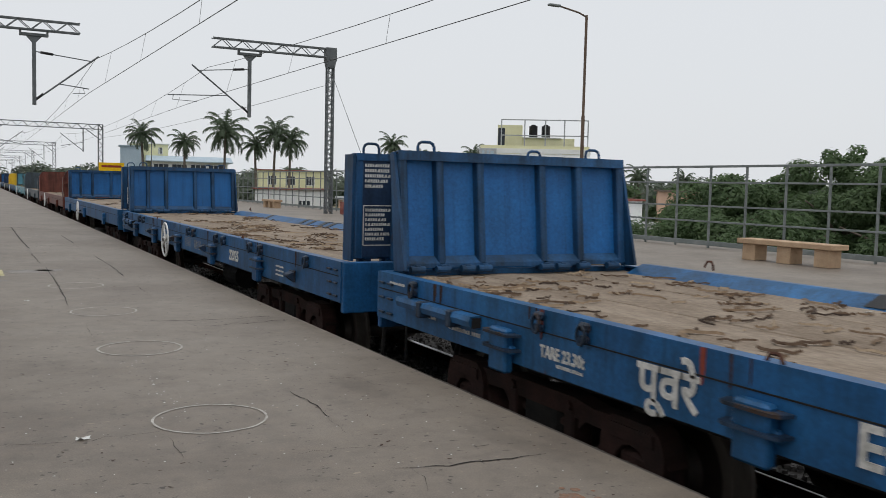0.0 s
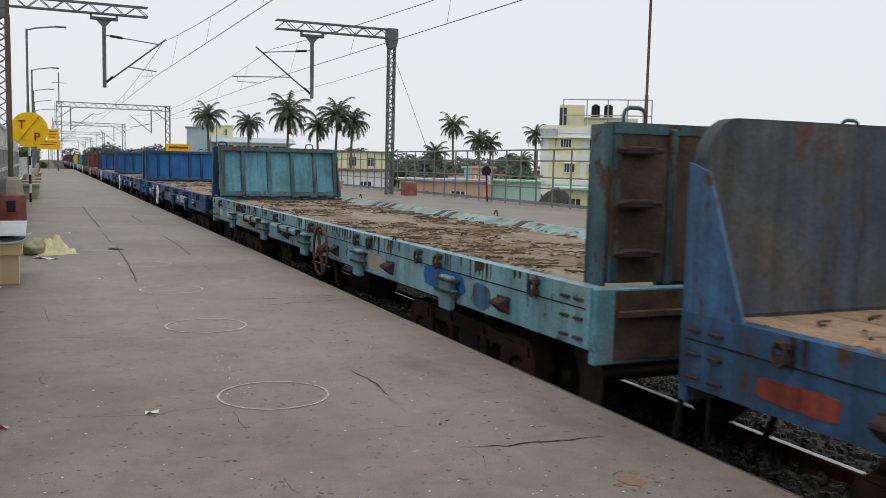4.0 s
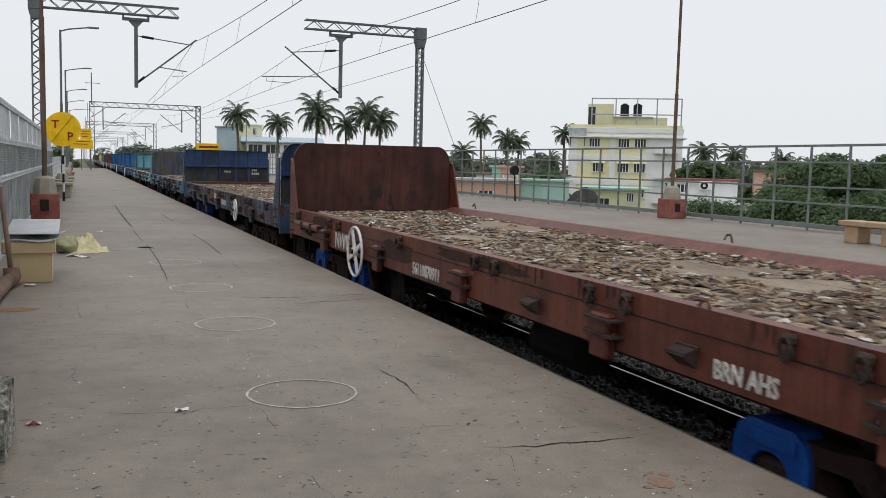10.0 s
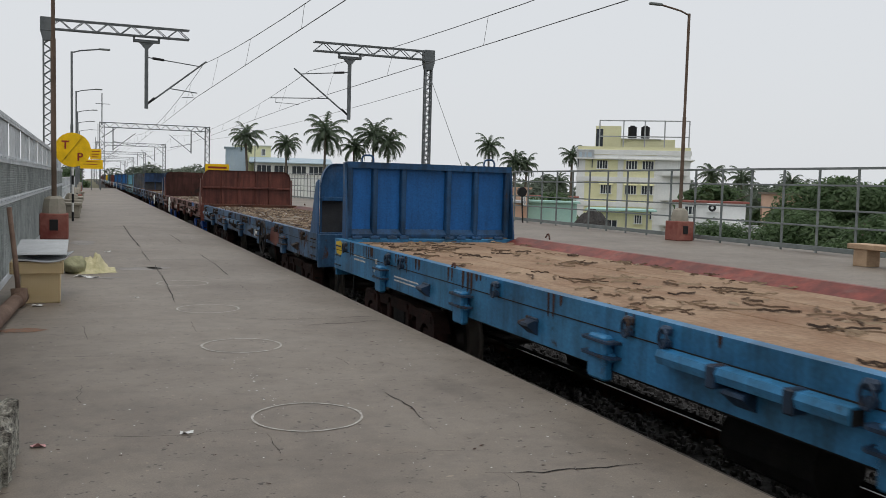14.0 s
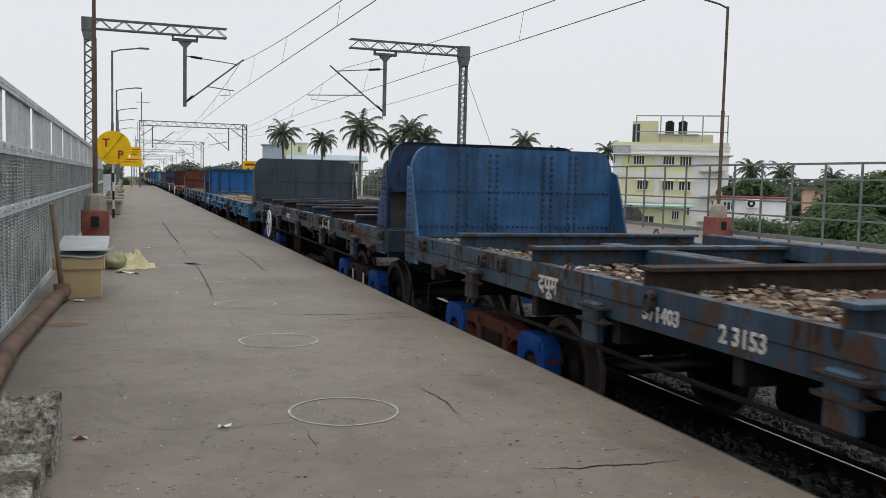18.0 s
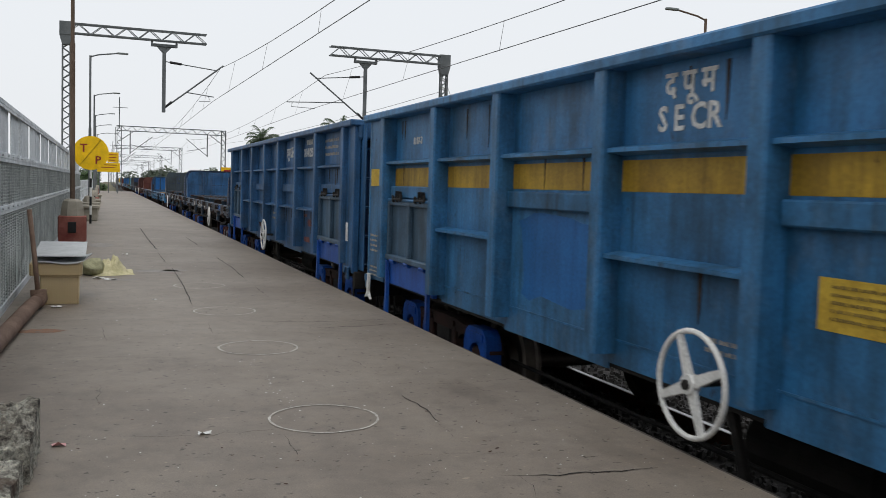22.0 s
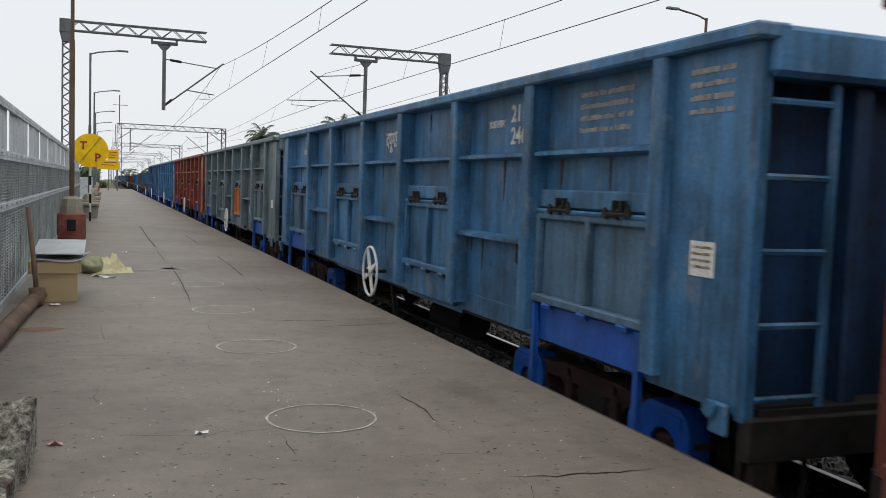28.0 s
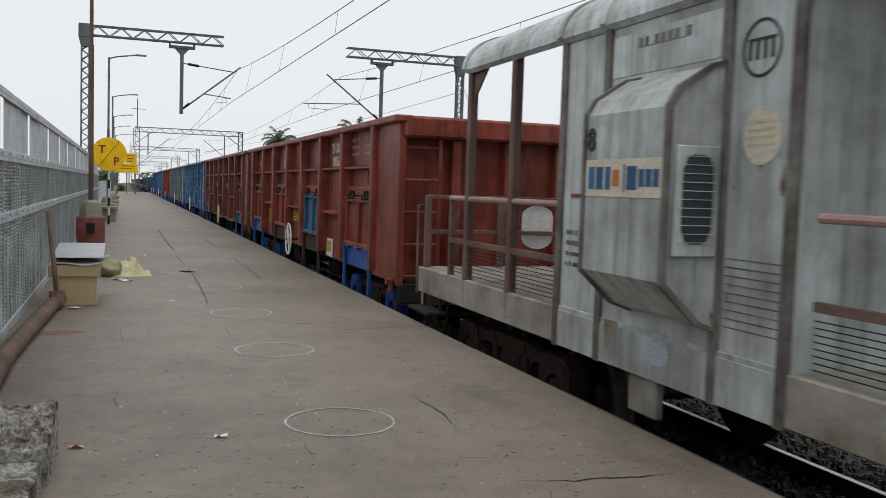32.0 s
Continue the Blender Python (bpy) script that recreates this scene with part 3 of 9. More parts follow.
STONE = stuff_mat("ballast_stone", (0.028, 0.026, 0.024), (0.12, 0.113, 0.108), 7.0, 0.9, 40.0, 0.3)
ob = new("ballast_stones", g.mesh("ballast_stones", STONE))
tagged(ob, "loose dark grey crushed stones along the track", "ballast", kind="stuff")
for tx, nm in ((TRACK, "near"), (TRACK2, "far")):
    for side in (-1, 1):
        g = Geo()
        x0 = tx + side * 0.838
        g.prism([(x0 - 0.07, RAIL - 0.17), (x0 + 0.07, RAIL - 0.17), (x0 + 0.07, RAIL - 0.155), (x0 + 0.012, RAIL - 0.13), (x0 + 0.012, RAIL - 0.045), (x0 + 0.036, RAIL - 0.035),
                 (x0 + 0.036, RAIL - 0.012), (x0 + 0.026, RAIL - 0.004), (x0 - 0.026, RAIL - 0.004), (x0 - 0.036, RAIL - 0.012), (x0 - 0.036, RAIL - 0.035), (x0 - 0.012, RAIL - 0.045), (x0 - 0.012, RAIL - 0.13), (x0 - 0.07, RAIL - 0.155)], "y", -60, 500)
        rail = solid("rail", g, RUST, "rusty steel rail with a bright worn head", "rail", "rails", "structure")
        part("rail_head", Geo().box(x0 - 0.03, x0 + 0.03, -60, 500, RAIL - 0.0045, RAIL), STEEL, rail, "bright worn running surface")
SLEEPER = Geo().box(-1.37, 1.37, -0.125, 0.125, -0.24, 0.0, 0.02).mesh("sleeper", CEMENT)
for tx in (TRACK, TRACK2):
    bed = thing("sleepers", "grey concrete sleepers half buried in ballast", "sleepers", pose(tx, 0, RAIL - 0.165), kind="structure")
    for k in range(70 if tx == TRACK else 40):
        part("sleeper", SLEEPER, None, bed, m=pose(0, -3 + 0.62 * k, 0))

# near platform: slab with an edge course, far platform likewise
EDGE, FARX = 3.09, 11.2
g = Geo().box(-1.75, EDGE - 0.03, -14, 118, -0.25, 0.0)
g.prism([(-1.75, -0.25), (2.85, -0.25), (2.85, -1.4), (-2.6, -1.4)], "y", -14, 118)
platform = solid("platform_near", g, CONCRETE, "worn grey concrete railway platform with cracks and chalk circles", "platform", kind="structure")
g = Geo()
yy = -14.0
while yy < 118:
    ln = rng.uniform(1.6, 2.4)
    g.box(EDGE - 0.029, EDGE + rng.uniform(-0.008, 0.012), yy, min(118, yy + ln - 0.006), -0.2, -0.002 - rng.uniform(0, 0.006), 0.008)
    yy += ln
part("edge_course", g, KERB, platform, "dark worn nosing along the edge")
g = Geo().box(FARX, 17.9, -30, 150, -0.25, 0.0)
g.box(FARX + 0.2, 17.7, -30, 150, -1.4, -0.25)
solid("platform_far", g, CONCRETE, "grey concrete platform across the tracks", "platform", kind="structure")


def crack(pts, width, wob=0.016, seed=1):
    """A jagged thin gap along points on the platform, widening and narrowing."""
    r = random.Random(seed)
    line = []
    for (ax, ay), (bx, by) in zip(pts, pts[1:]):
        n = max(2, int(math.hypot(bx - ax, by - ay) / 0.07))
        for i in range(n):
            t = i / n
            line.append((ax + (bx - ax) * t + r.gauss(0, wob * 0.5), ay + (by - ay) * t + r.gauss(0, wob * 0.8)))
    line.append(pts[-1])
    q = Geo()
    for i, (x, y) in enumerate(line):
        a, b = line[max(0, i - 1)], line[min(len(line) - 1, i + 1)]
        dx, dy = b[0] - a[0], b[1] - a[1]
        l = math.hypot(dx, dy) or 1
        w = width * (0.85 if width >= 0.009 else 0.55) * r.uniform(0.25, 1.0) * min(1, 0.25 + min(i, len(line) - 1 - i) / 4)
        q.v += [(x - dy / l * w, y + dx / l * w, 0.003), (x + dy / l * w, y - dx / l * w, 0.003)]
    q.f = [(2 * i, 2 * i + 1, 2 * i + 3, 2 * i + 2) for i in range(len(line) - 1)]
    return q


CRACKS = [  # lines of the larger gaps, width: most follow the slab joints
    ([(1.93, 5.83), (1.96, 5.42), (1.94, 5.1)], 0.009), ([(1.92, 5.08), (1.9, 4.73)], 0.004), ([(0.97, 5.06), (0.95, 4.8), (0.96, 4.64)], 0.008), ([(0.97, 28.28), (0.97, 21.89), (1.01, 19.58)], 0.02),
    ([(2.0, 17.6), (2.02, 15.49), (1.98, 13.81)], 0.014), ([(1.03, 15.5), (1.01, 12.8), (0.95, 10.84)], 0.01), ([(1.54, 9.36), (2.11, 9.24), (2.94, 9.28)], 0.012), ([(1.94, 8.85), (2.45, 8.88), (2.96, 9.03)], 0.01),
    ([(1.89, 4.04), (2.1, 3.98), (2.39, 3.96), (2.75, 3.94)], 0.01), ([(1.92, 7.19), (1.94, 6.99), (1.95, 6.78)], 0.007), ([(1.97, 4.0), (1.97, 3.85), (1.89, 3.66)], 0.006), ([(1.48, 4.5), (1.76, 4.45), (2.06, 4.4)], 0.004),
    ([(0.78, 7.13), (0.96, 7.03), (1.14, 7.06)], 0.005), ([(0.0, 5.26), (0.23, 5.18), (0.49, 5.15), (0.95, 5.18)], 0.005), ([(2.48, 4.21), (2.55, 4.21)], 0.009), ([(0.88, 6.25), (0.97, 6.1)], 0.006),
    ([(-0.19, 10.5), (0.96, 11.3)], 0.004), ([(1.25, 10.9), (2.49, 10.92)], 0.004), ([(0.98, 9.3), (0.95, 8.6)], 0.004), ([(1.96, 12.6), (1.95, 11.6)], 0.006), ([(-0.02, 14.6), (0.35, 14.5), (0.97, 14.6)], 0.007),
    ([(0.97, 18.5), (1.0, 16.2)], 0.01), ([(-0.9, 20.5), (1.0, 20.4), (3.0, 20.6)], 0.012), ([(-0.9, 28), (0.5, 27.8), (3.0, 28)], 0.02), ([(-0.9, 38), (3.0, 38.2)], 0.02), ([(-0.9, 50), (3.0, 50)], 0.03),
    ([(-0.9, 7.6), (-0.3, 7.7), (0.5, 7.55)], 0.004), ([(2.0, 6.2), (2.5, 6.1), (3.0, 6.2)], 0.004), ([(-0.7, 3.62), (0.1, 3.55), (0.6, 3.6)], 0.005), ([(0.97, 3.9), (1.0, 3.5)], 0.005), ([(-0.03, 6.6), (-0.05, 6.0)], 0.004), ([(-0.04, 9.2), (0.0, 8.4)], 0.005), ([(1.95, 24.0), (1.97, 21.0)], 0.015)]
for k, (pts, w) in enumerate(CRACKS):
    q = crack(pts, w, seed=k + 3)
    me = q.mesh("crack", CRACK)
    part("crack", me, None, platform)
# chalk rings for keeping distance
for k, (cx, cy, r) in enumerate(((1.27, 5.36, 0.335), (1.26, 7.86, 0.34), (1.255, 10.2, 0.335), (1.22, 12.77, 0.34))):
    q = Geo()
    n = 90
    for i in range(n + 1):
        a = 6.28319 * i / n
        w = (0.0075 if k == 0 else 0.0095) + 0.005 * noise.noise((i * 0.35, k * 9.0, 0))
        rr = r + 0.006 * noise.noise((math.cos(a) * 2, math.sin(a) * 2, k))
        q.v += [(cx + math.cos(a) * (rr - w), cy + math.sin(a) * (rr - w), 0.004), (cx + math.cos(a) * (rr + w), cy + math.sin(a) * (rr + w), 0.004)]
    for i in range(n):
        if noise.noise((i * 0.8, k * 5.0, 4)) > -0.46:
            q.f.append((2 * i, 2 * i + 1, 2 * i + 3, 2 * i + 2))
    part("chalk_ring", q.mesh("chalk_ring", CHALK), None, platform, "worn white painted ring")
# flecks of paint, lime and litter on the floor
q = Geo()
for k in range(520):
    if k < 45:
        t = rng.random()
        x, y = 1.1 + rng.gauss(0, 0.05), 7.3 - 1.9 * t + rng.gauss(0, 0.06)
    else:
        x, y = rng.uniform(-0.8, 3.0), 3.2 + 22 * rng.random() ** 1.6
    s = rng.uniform(0.003, 0.009)
    a = rng.random() * 6.28
    q.add([(x + math.cos(a + j * 1.257) * s * rng.uniform(0.5, 1.2), y + math.sin(a + j * 1.257) * s * rng.uniform(0.5, 1.2), 0.004) for j in range(5)], [(0, 1, 2, 3, 4)])
dq = Geo()
for k in range(420):
    x, y = rng.uniform(-0.9, 3.0), 3.0 + 26 * rng.random() ** 1.5
    s, a = rng.uniform(0.004, 0.016) + 0.0012 * y * rng.random(), rng.gauss(0, 0.5)
    w = s * rng.uniform(0.12, 0.45)
    dq.add([(x + math.cos(a) * px * s - math.sin(a) * py * w, y + math.sin(a) * px * s + math.cos(a) * py * w, 0.0035) for px, py in ((-1, 0), (-0.3, -1), (0.5, -0.7), (1, 0.1), (0.2, 0.9), (-0.6, 0.8))], [(0, 1, 2, 3, 4, 5)])
tagged(part("dark_debris", dq.mesh("dark_debris", RUST_DARK), None, platform, "dark leaf and dirt specks"), kind="stuff")
tagged(part("paint_flecks", q.mesh("paint_flecks", WHITE), None, platform, "white specks"), kind="stuff")


def blotch(name, cx, cy, rx, ry, mat, z=0.0025, seed=1, label=""):
    q = Geo()
    n = 28
    q.v = [(cx + math.cos(6.283 * i / n) * rx * (1 + 0.45 * noise.noise((i * 0.6, seed, 0))), cy + math.sin(6.283 * i / n) * ry * (1 + 0.45 * noise.noise((i * 0.6, seed, 7))), z) for i in range(n)]
    q.f = [tuple(range(n))]
    part(name, q.mesh(name, mat), None, platform, label)


blotch("stain", 2.47, 3.31, 0.06, 0.07, STAIN, seed=2, label="rust-orange stain")
for k, (x, y, s) in enumerate(((2.55, 3.4, 0.025), (2.38, 3.28, 0.02), (2.58, 3.26, 0.018), (2.5, 3.44, 0.015), (2.62, 3.35, 0.012))):
    blotch("stain", x, y, s, s, STAIN, seed=30 + k, label="rust-orange stain")
blotch("stain", -0.57, 9.07, 0.2, 0.12, STAIN, seed=5, label="rust-orange stain")
DIRT = stuff_mat("lime_dust", (0.26, 0.245, 0.23), (0.34, 0.32, 0.30), 3.0, 0.95)
for k, (x, y, a, b) in enumerate(((0.75, 14.9, 0.35, 0.25), (1.05, 15.0, 0.2, 0.15), (-0.1, 20.8, 0.25, 0.7), (0.2, 13.6, 0.25, 0.12))):
    blotch("dust_patch", x, y, a, b, DIRT, seed=20 + k)


def scrap(x, y, s, mat, label, seed):
    r = random.Random(seed)
    q = Geo()
    n = 5
    for i in range(n):
        for j in range(n):
            q.v.append((x + (i / 4 - 0.5) * s * 1.6 + r.gauss(0, s * 0.08), y + (j / 4 - 0.5) * s + r.gauss(0, s * 0.08), 0.004 + abs(r.gauss(0, s * 0.16))))
    q.f = [(i * n + j, i * n + n + j, i * n + n + j + 1, i * n + j + 1) for i in range(n - 1) for j in range(n - 1)]
    solid("paper_scrap", q, mat, label, "litter", "litter on the platform", smooth=True)


scrap(0.53, 5.18, 0.045, WHITE, "crumpled white paper scrap on the platform floor", 1)
PINKISH = plain("pink_wrapper", (0.7, 0.36, 0.36), 0.5)
scrap(-0.24, 5.13, 0.045, PINKISH, "crumpled pink and white wrapper on the platform floor", 2)
scrap(-0.52, 10.7, 0.07, WHITE, "crumpled white plastic scrap by the pipe", 3)
scrap(-0.1, 13.75, 0.11, WHITE, "white plastic scrap beside the cloth bundle", 4)
scrap(0.06, 13.6, 0.09, WHITE, "white plastic scrap beside the cloth bundle", 5)
scrap(0.35, 18.2, 0.06, WHITE, "small white paper scrap on the platform floor", 6)
scrap(0.55, 11.3, 0.035, WHITE, "small white paper scrap on the platform floor", 7)

# ---- left fence: posts, rails, slatted top, woven lower panels ----
FX = -1.05
fence = thing("platform_fence", "grey steel fence with a slatted top over woven mesh panels", "fence")
post_m = Geo().box(-0.03, 0.03, -0.03, 0.03, 0.0, 2.2, 0.006).mesh("fence_post", FENCE_GREY)
slat_m = clean(Geo().prism([(-0.004, -0.49), (0.004, -0.49), (0.004, 0.49), (-0.004, 0.49)], "z", 1.68, 2.2).mesh("fence_slat", FENCE_GREY))


def lath(z0, z1, seed):
    """Expanded-metal sheet: rows of wavy strands, each tilted outward."""
    r = random.Random(seed)
    q = Geo()
    z = z0
    while z < z1:
        k = len(q.v)
        ph = r.random() * 6
        for j in range(27):
            y = -1.27 + 2.54 * j / 26
            w = 0.005 * math.sin(j * 2.1 + ph) + 0.012 * noise.noise((j * 0.25, z * 9, seed))
            o = 0.012 * noise.noise((y * 0.9, z * 2.5, seed + 4))
            q.v += [(o - 0.012, y, z + w), (o + 0.014, y, z + 0.017 + w), (o - 0.012, y, z + 0.029 + w)]
        for j in range(26):
            a = k + 3 * j
            q.f += [(a, a + 1, a + 4, a + 3), (a + 1, a + 2, a + 5, a + 4)]
        z += 0.034
    for j in range(10):
        y = -1.2 + j * 0.26 + r.uniform(-0.05, 0.05)
        q.box(-0.016, 0.016, y, y + 0.008, z0, z1)
    return q.mesh("mesh_panel", MESH_GREY)


LATHS = [(lath(0.08, 1.06, 1), lath(1.12, 1.64, 2)), (lath(0.08, 1.06, 3), lath(1.12, 1.64, 4))]
for k in range(18):
    y = -5.0 + 2.54 * k
    for d in (-0.07, 0.07):
        part("fence_post", post_m, None, fence, m=pose(FX - 0.01, y + d, 0))
    part("lower_mesh", LATHS[k % 2][0], None, fence, "expanded metal sheet", m=pose(FX + 0.02, y + 1.27, 0))
    part("upper_mesh", LATHS[k % 2][1], None, fence, "expanded metal sheet", m=pose(FX + 0.02, y + 1.27, 0))
    for j in range(2):
        part("fence_slat", slat_m, None, fence, m=pose(FX + 0.012 * ((k * 5 + j * 3) % 3 - 1), y + 0.02 + 0.63 + 1.27 * j, 0.01 * ((k * 3 + j) % 3 - 1)))
bolt_m = clean(Geo().tube([(0, 0, 0), (0.02, 0, 0)], 0.014, 6).mesh("bolt", FENCE_GREY))
for k in range(60):
    for z in (1.1, 1.66):
        part("bolt", bolt_m, None, fence, m=pose(FX + 0.044, 8.0 + 0.55 * k, z)) if k < 40 else None
for z, h in ((0.06, 0.07), (1.1, 0.06), (1.66, 0.07), (2.21, 0.06)):
    g = Geo().box(FX - 0.035, FX + 0.045, -5, 41.0, z - h / 2, z + h / 2, 0.008)
    g.box(FX + 0.03, FX + 0.045, -5, 41.0, z - h, z - h / 2)
    part("fence_rail", g, FENCE_GREY, fence)
for k in range(30):
    y = -3.9 + 1.03 * k
    part("fence_foot", Geo().box(FX - 0.05, FX + 0.02, y - 0.06, y + 0.06, 0.0, 0.11, 0.02), CEMENT, fence) if k < 14 else None
back = thing("far_fence", "low grey pipe railing along the platform back", "railing")
for k in range(24):
    part("rail_post", Geo().tube([(FX - 0.1, 42 + 3 * k, 0), (FX - 0.1, 42 + 3 * k, 1.35)], 0.04, 6), FENCE_GREY, back)
for z in (0.35, 0.85, 1.33):
    part("rail_bar", Geo().tube([(FX - 0.1, 42, z), (FX - 0.1, 112, z)], 0.03, 6), FENCE_GREY, back)

# ---- right fence across the tracks ----
RX = 17.2
fence2 = thing("railing_far_platform", "grey angle-iron railing at the back of the opposite platform", "railing")
post2 = Geo().box(-0.026, 0.026, -0.026, 0.026, 0, 2.15, 0.005).mesh("railing_post", GALV)
yy = -6.0
while yy < 112:
    part("railing_post", post2, None, fence2, m=pose(RX, yy, 0))
    yy += 1.24
for z, h in ((2.14, 0.06), (1.72, 0.045), (1.1, 0.045), (0.69, 0.045), (0.12, 0.12)):
    part("railing_bar", Geo().box(RX - 0.03, RX + 0.03, -7, 112, z - h / 2, z + h / 2, 0.005), GALV, fence2)


def bench(x, y, ln):
    b = thing("platform_bench", "tan tiled platform bench on two block legs", "bench", pose(x, y, 0), "benches")
    part("seat_slab", Geo().box(-0.25, 0.25, -ln / 2, ln / 2, 0.36, 0.47, 0.012), BENCH, b)
    for k in range(3):
        part("leg_block", Geo().box(-0.19, 0.19, -ln / 2 + 0.12 + k * (ln / 2 - 0.3), -ln / 2 + 0.48 + k * (ln / 2 - 0.3), 0, 0.36, 0.012), BENCH, b)


bench(15.25, 13.2, 2.5)
bench(15.3, 50.2, 2.4)
bench(15.3, 84, 2.4)


def lamp_post(x, y, h, lean, armx, mat, base_red=0.55, label="tall street lamp on a red and cement base beside the platform"):
    """A tapered pole on a two-step base, its arm reaching over the platform."""
    b = thing("platform_lamp", label, "lamp post", pose(x, y, 0), "platform lamps")
    part("pole", Geo().tube([(0, 0, 0.7), (lean * 0.5, 0, h * 0.55)], 0.055, 10).tube([(lean * 0.5, 0, h * 0.55), (lean, 0, h)], 0.042, 10), mat, b, smooth=False)
    part("base", Geo().box(-0.3, 0.3, -0.3, 0.3, 0, base_red + 0.03, 0.02), RED_BASE, b, "faded red and white painted block")
    q8 = [(math.cos(k * 0.7854 + 0.3927), math.sin(k * 0.7854 + 0.3927)) for k in range(8)]
    col = Geo()
    for rr, z in ((0.27, base_red + 0.03), (0.255, base_red + 0.2), (0.22, base_red + 0.36), (0.13, base_red + 0.42)):
        col.v += [(cx * rr, sy * rr, z) for cx, sy in q8]
    for k in range(3):
        col.f += [(k * 8 + i, k * 8 + (i + 1) % 8, k * 8 + 8 + (i + 1) % 8, k * 8 + 8 + i) for i in range(8)]
    col.f += [tuple(range(24, 32)), tuple(range(7, -1, -1))]
    part("collar", col, CEMENT, b, "cement collar")
    # black patch stands in for the shade inside an open hatch
    part("junction_box", Geo().box(-0.09, 0.09, -0.32, -0.298, 0.2, 0.45, 0.01), BLACK, b, "black patch for a dark hatch opening")
    s = 1 if armx > 0 else -1
    part("arm", Geo().tube([(lean, 0, h - 0.05), (lean + armx * 0.3, 0, h + 0.05), (lean + armx, 0, h + 0.16)], 0.028, 8), mat, b)
    part("lamp_head", Geo().box(min(lean + armx * 0.98, lean + armx * 0.98 + 0.42 * s), max(lean + armx * 0.98, lean + armx * 0.98 + 0.42 * s), -0.07, 0.07, h + 0.13, h + 0.2, 0.02), GALV, b, "flat lamp head")
    return b


lamp_post(-0.72, 22.2, 8.2, -0.02, 0.9, POLE_RUST)
for x, yy, hh in ((-0.6, 38.0, 6.25), (-0.65, 55.5, 6.25), (-0.76, 73.0, 6.25), (-0.88, 88.0, 6.25), (-0.9, 104.0, 6.25)):
    lamp_post(x, yy, hh, 0, 1.0, MAST, 0.35, "grey platform lamp with a curved arm")
lamp_post(16.58, 22.4, 6.74, 0.0, -1.0, POLE_RUST)
lamp_post(16.5, 96.4, 6.75, 0.0, -1.5, MAST)
# short red base block without a lamp
drum = thing("bollard_base", "red and white painted block at the railing", "bollard", pose(15.95, 40.0, 0))
part("block", Geo().box(-0.3, 0.3, -0.3, 0.3, 0, 0.6, 0.02), RED_BASE, drum)
part("cap", Geo().box(-0.24, 0.24, -0.24, 0.24, 0.6, 0.68, 0.02), CEMENT, drum)


# ---- signs ----
def letters(body, size, thick=0.004):
    cu = bpy.data.curves.new("letters", "FONT")
    cu.body, cu.size, cu.extrude = body, size, thick
    cu.align_x, cu.align_y = "CENTER", "CENTER"
    cu.resolution_u = 2
    cu.offset = size * 0.022
    tmp = new("tmp", cu)
    bpy.context.view_layer.update()
    me = bpy.data.meshes.new_from_object(tmp.evaluated_get(bpy.context.evaluated_depsgraph_get()))
    bpy.data.objects.remove(tmp)
    return me


SPACE_TEXT = {}


def lettering(body, size, mat, parent, m, name="lettering"):
    key = (body, size, mat.name)
    if key not in SPACE_TEXT:
        me = letters(body, size)
        me.materials.clear()
        me.materials.append(mat)
        SPACE_TEXT[key] = me
    return part(name, SPACE_TEXT[key], None, parent, m=m)


tp = thing("speed_board", "yellow round TP speed board on a black and white post", "sign", pose(-0.46, 30.8, 0))
part("disc", Geo().ring((0.0, 2.26), 0, 0.54, "y", -0.02, 0.0, 40), SIGN_YELLOW, tp, "yellow round plate")
part("bar", Geo().beam((-0.31, -0.024, 1.88), (0.29, -0.024, 2.68), 0.006, 0.028, (0, 1, 0)), BLACK, tp, "thin slanting line")
lettering("T", 0.36, SIGN_RED, tp, pose(-0.215, -0.026, 2.40, 90))
lettering("P", 0.36, SIGN_RED, tp, pose(0.215, -0.026, 2.03, 90))
for k in range(7):
    part("post_band", Geo().tube([(0.0, 0.035, 0.29 * k), (0.0, 0.035, 0.29 * k + 0.29)], 0.035, 8), (BLACK, WHITE)[k % 2], tp)
for k, (x, y, w, h, z) in enumerate(((0.70, 100, 1.1, 1.05, 3.73), (0.27, 99, 2.2, 0.95, 2.66))):
    b = thing("station_board", "yellow station board with dark lines of lettering", "sign", pose(x, y, 0), "station boards")
    part("plate", Geo().box(-w / 2, w / 2, -0.03, 0.03, z - h / 2, z + h / 2, 0.01), SIGN_YELLOW, b)
    for s in (-1, 1):
        part("leg", Geo().box(s * w * 0.4 - 0.04, s * w * 0.4 + 0.04, 0.03, 0.11, 0, z + h / 2), MAST, b)
    for r_ in range(3 if k == 0 else 2):
        part("word_bar", Geo().box(-w * 0.36, w * (0.36 - 0.1 * r_), -0.036, -0.03, z + h * 0.22 - r_ * h * 0.27, z + h * 0.3 - r_ * h * 0.27), SIGN_RED, b)
for x, y in ((14.35, 110.0),):
    b = thing("station_board", "yellow station board on the opposite platform", "sign", pose(x, y, 0), "station boards")
    part("plate", Geo().box(-1.4, 1.4, -0.03, 0.03, 2.3, 3.3, 0.01), SIGN_YELLOW, b)
    part("leg", Geo().box(-1.3, -1.2, 0.03, 0.11, 0, 3.3), MAST, b)
    part("leg", Geo().box(1.2, 1.3, 0.03, 0.11, 0, 3.3), MAST, b)
    part("word_bar", Geo().box(-1.1, 1.1, -0.036, -0.03, 2.75, 3.0), SIGN_RED, b)

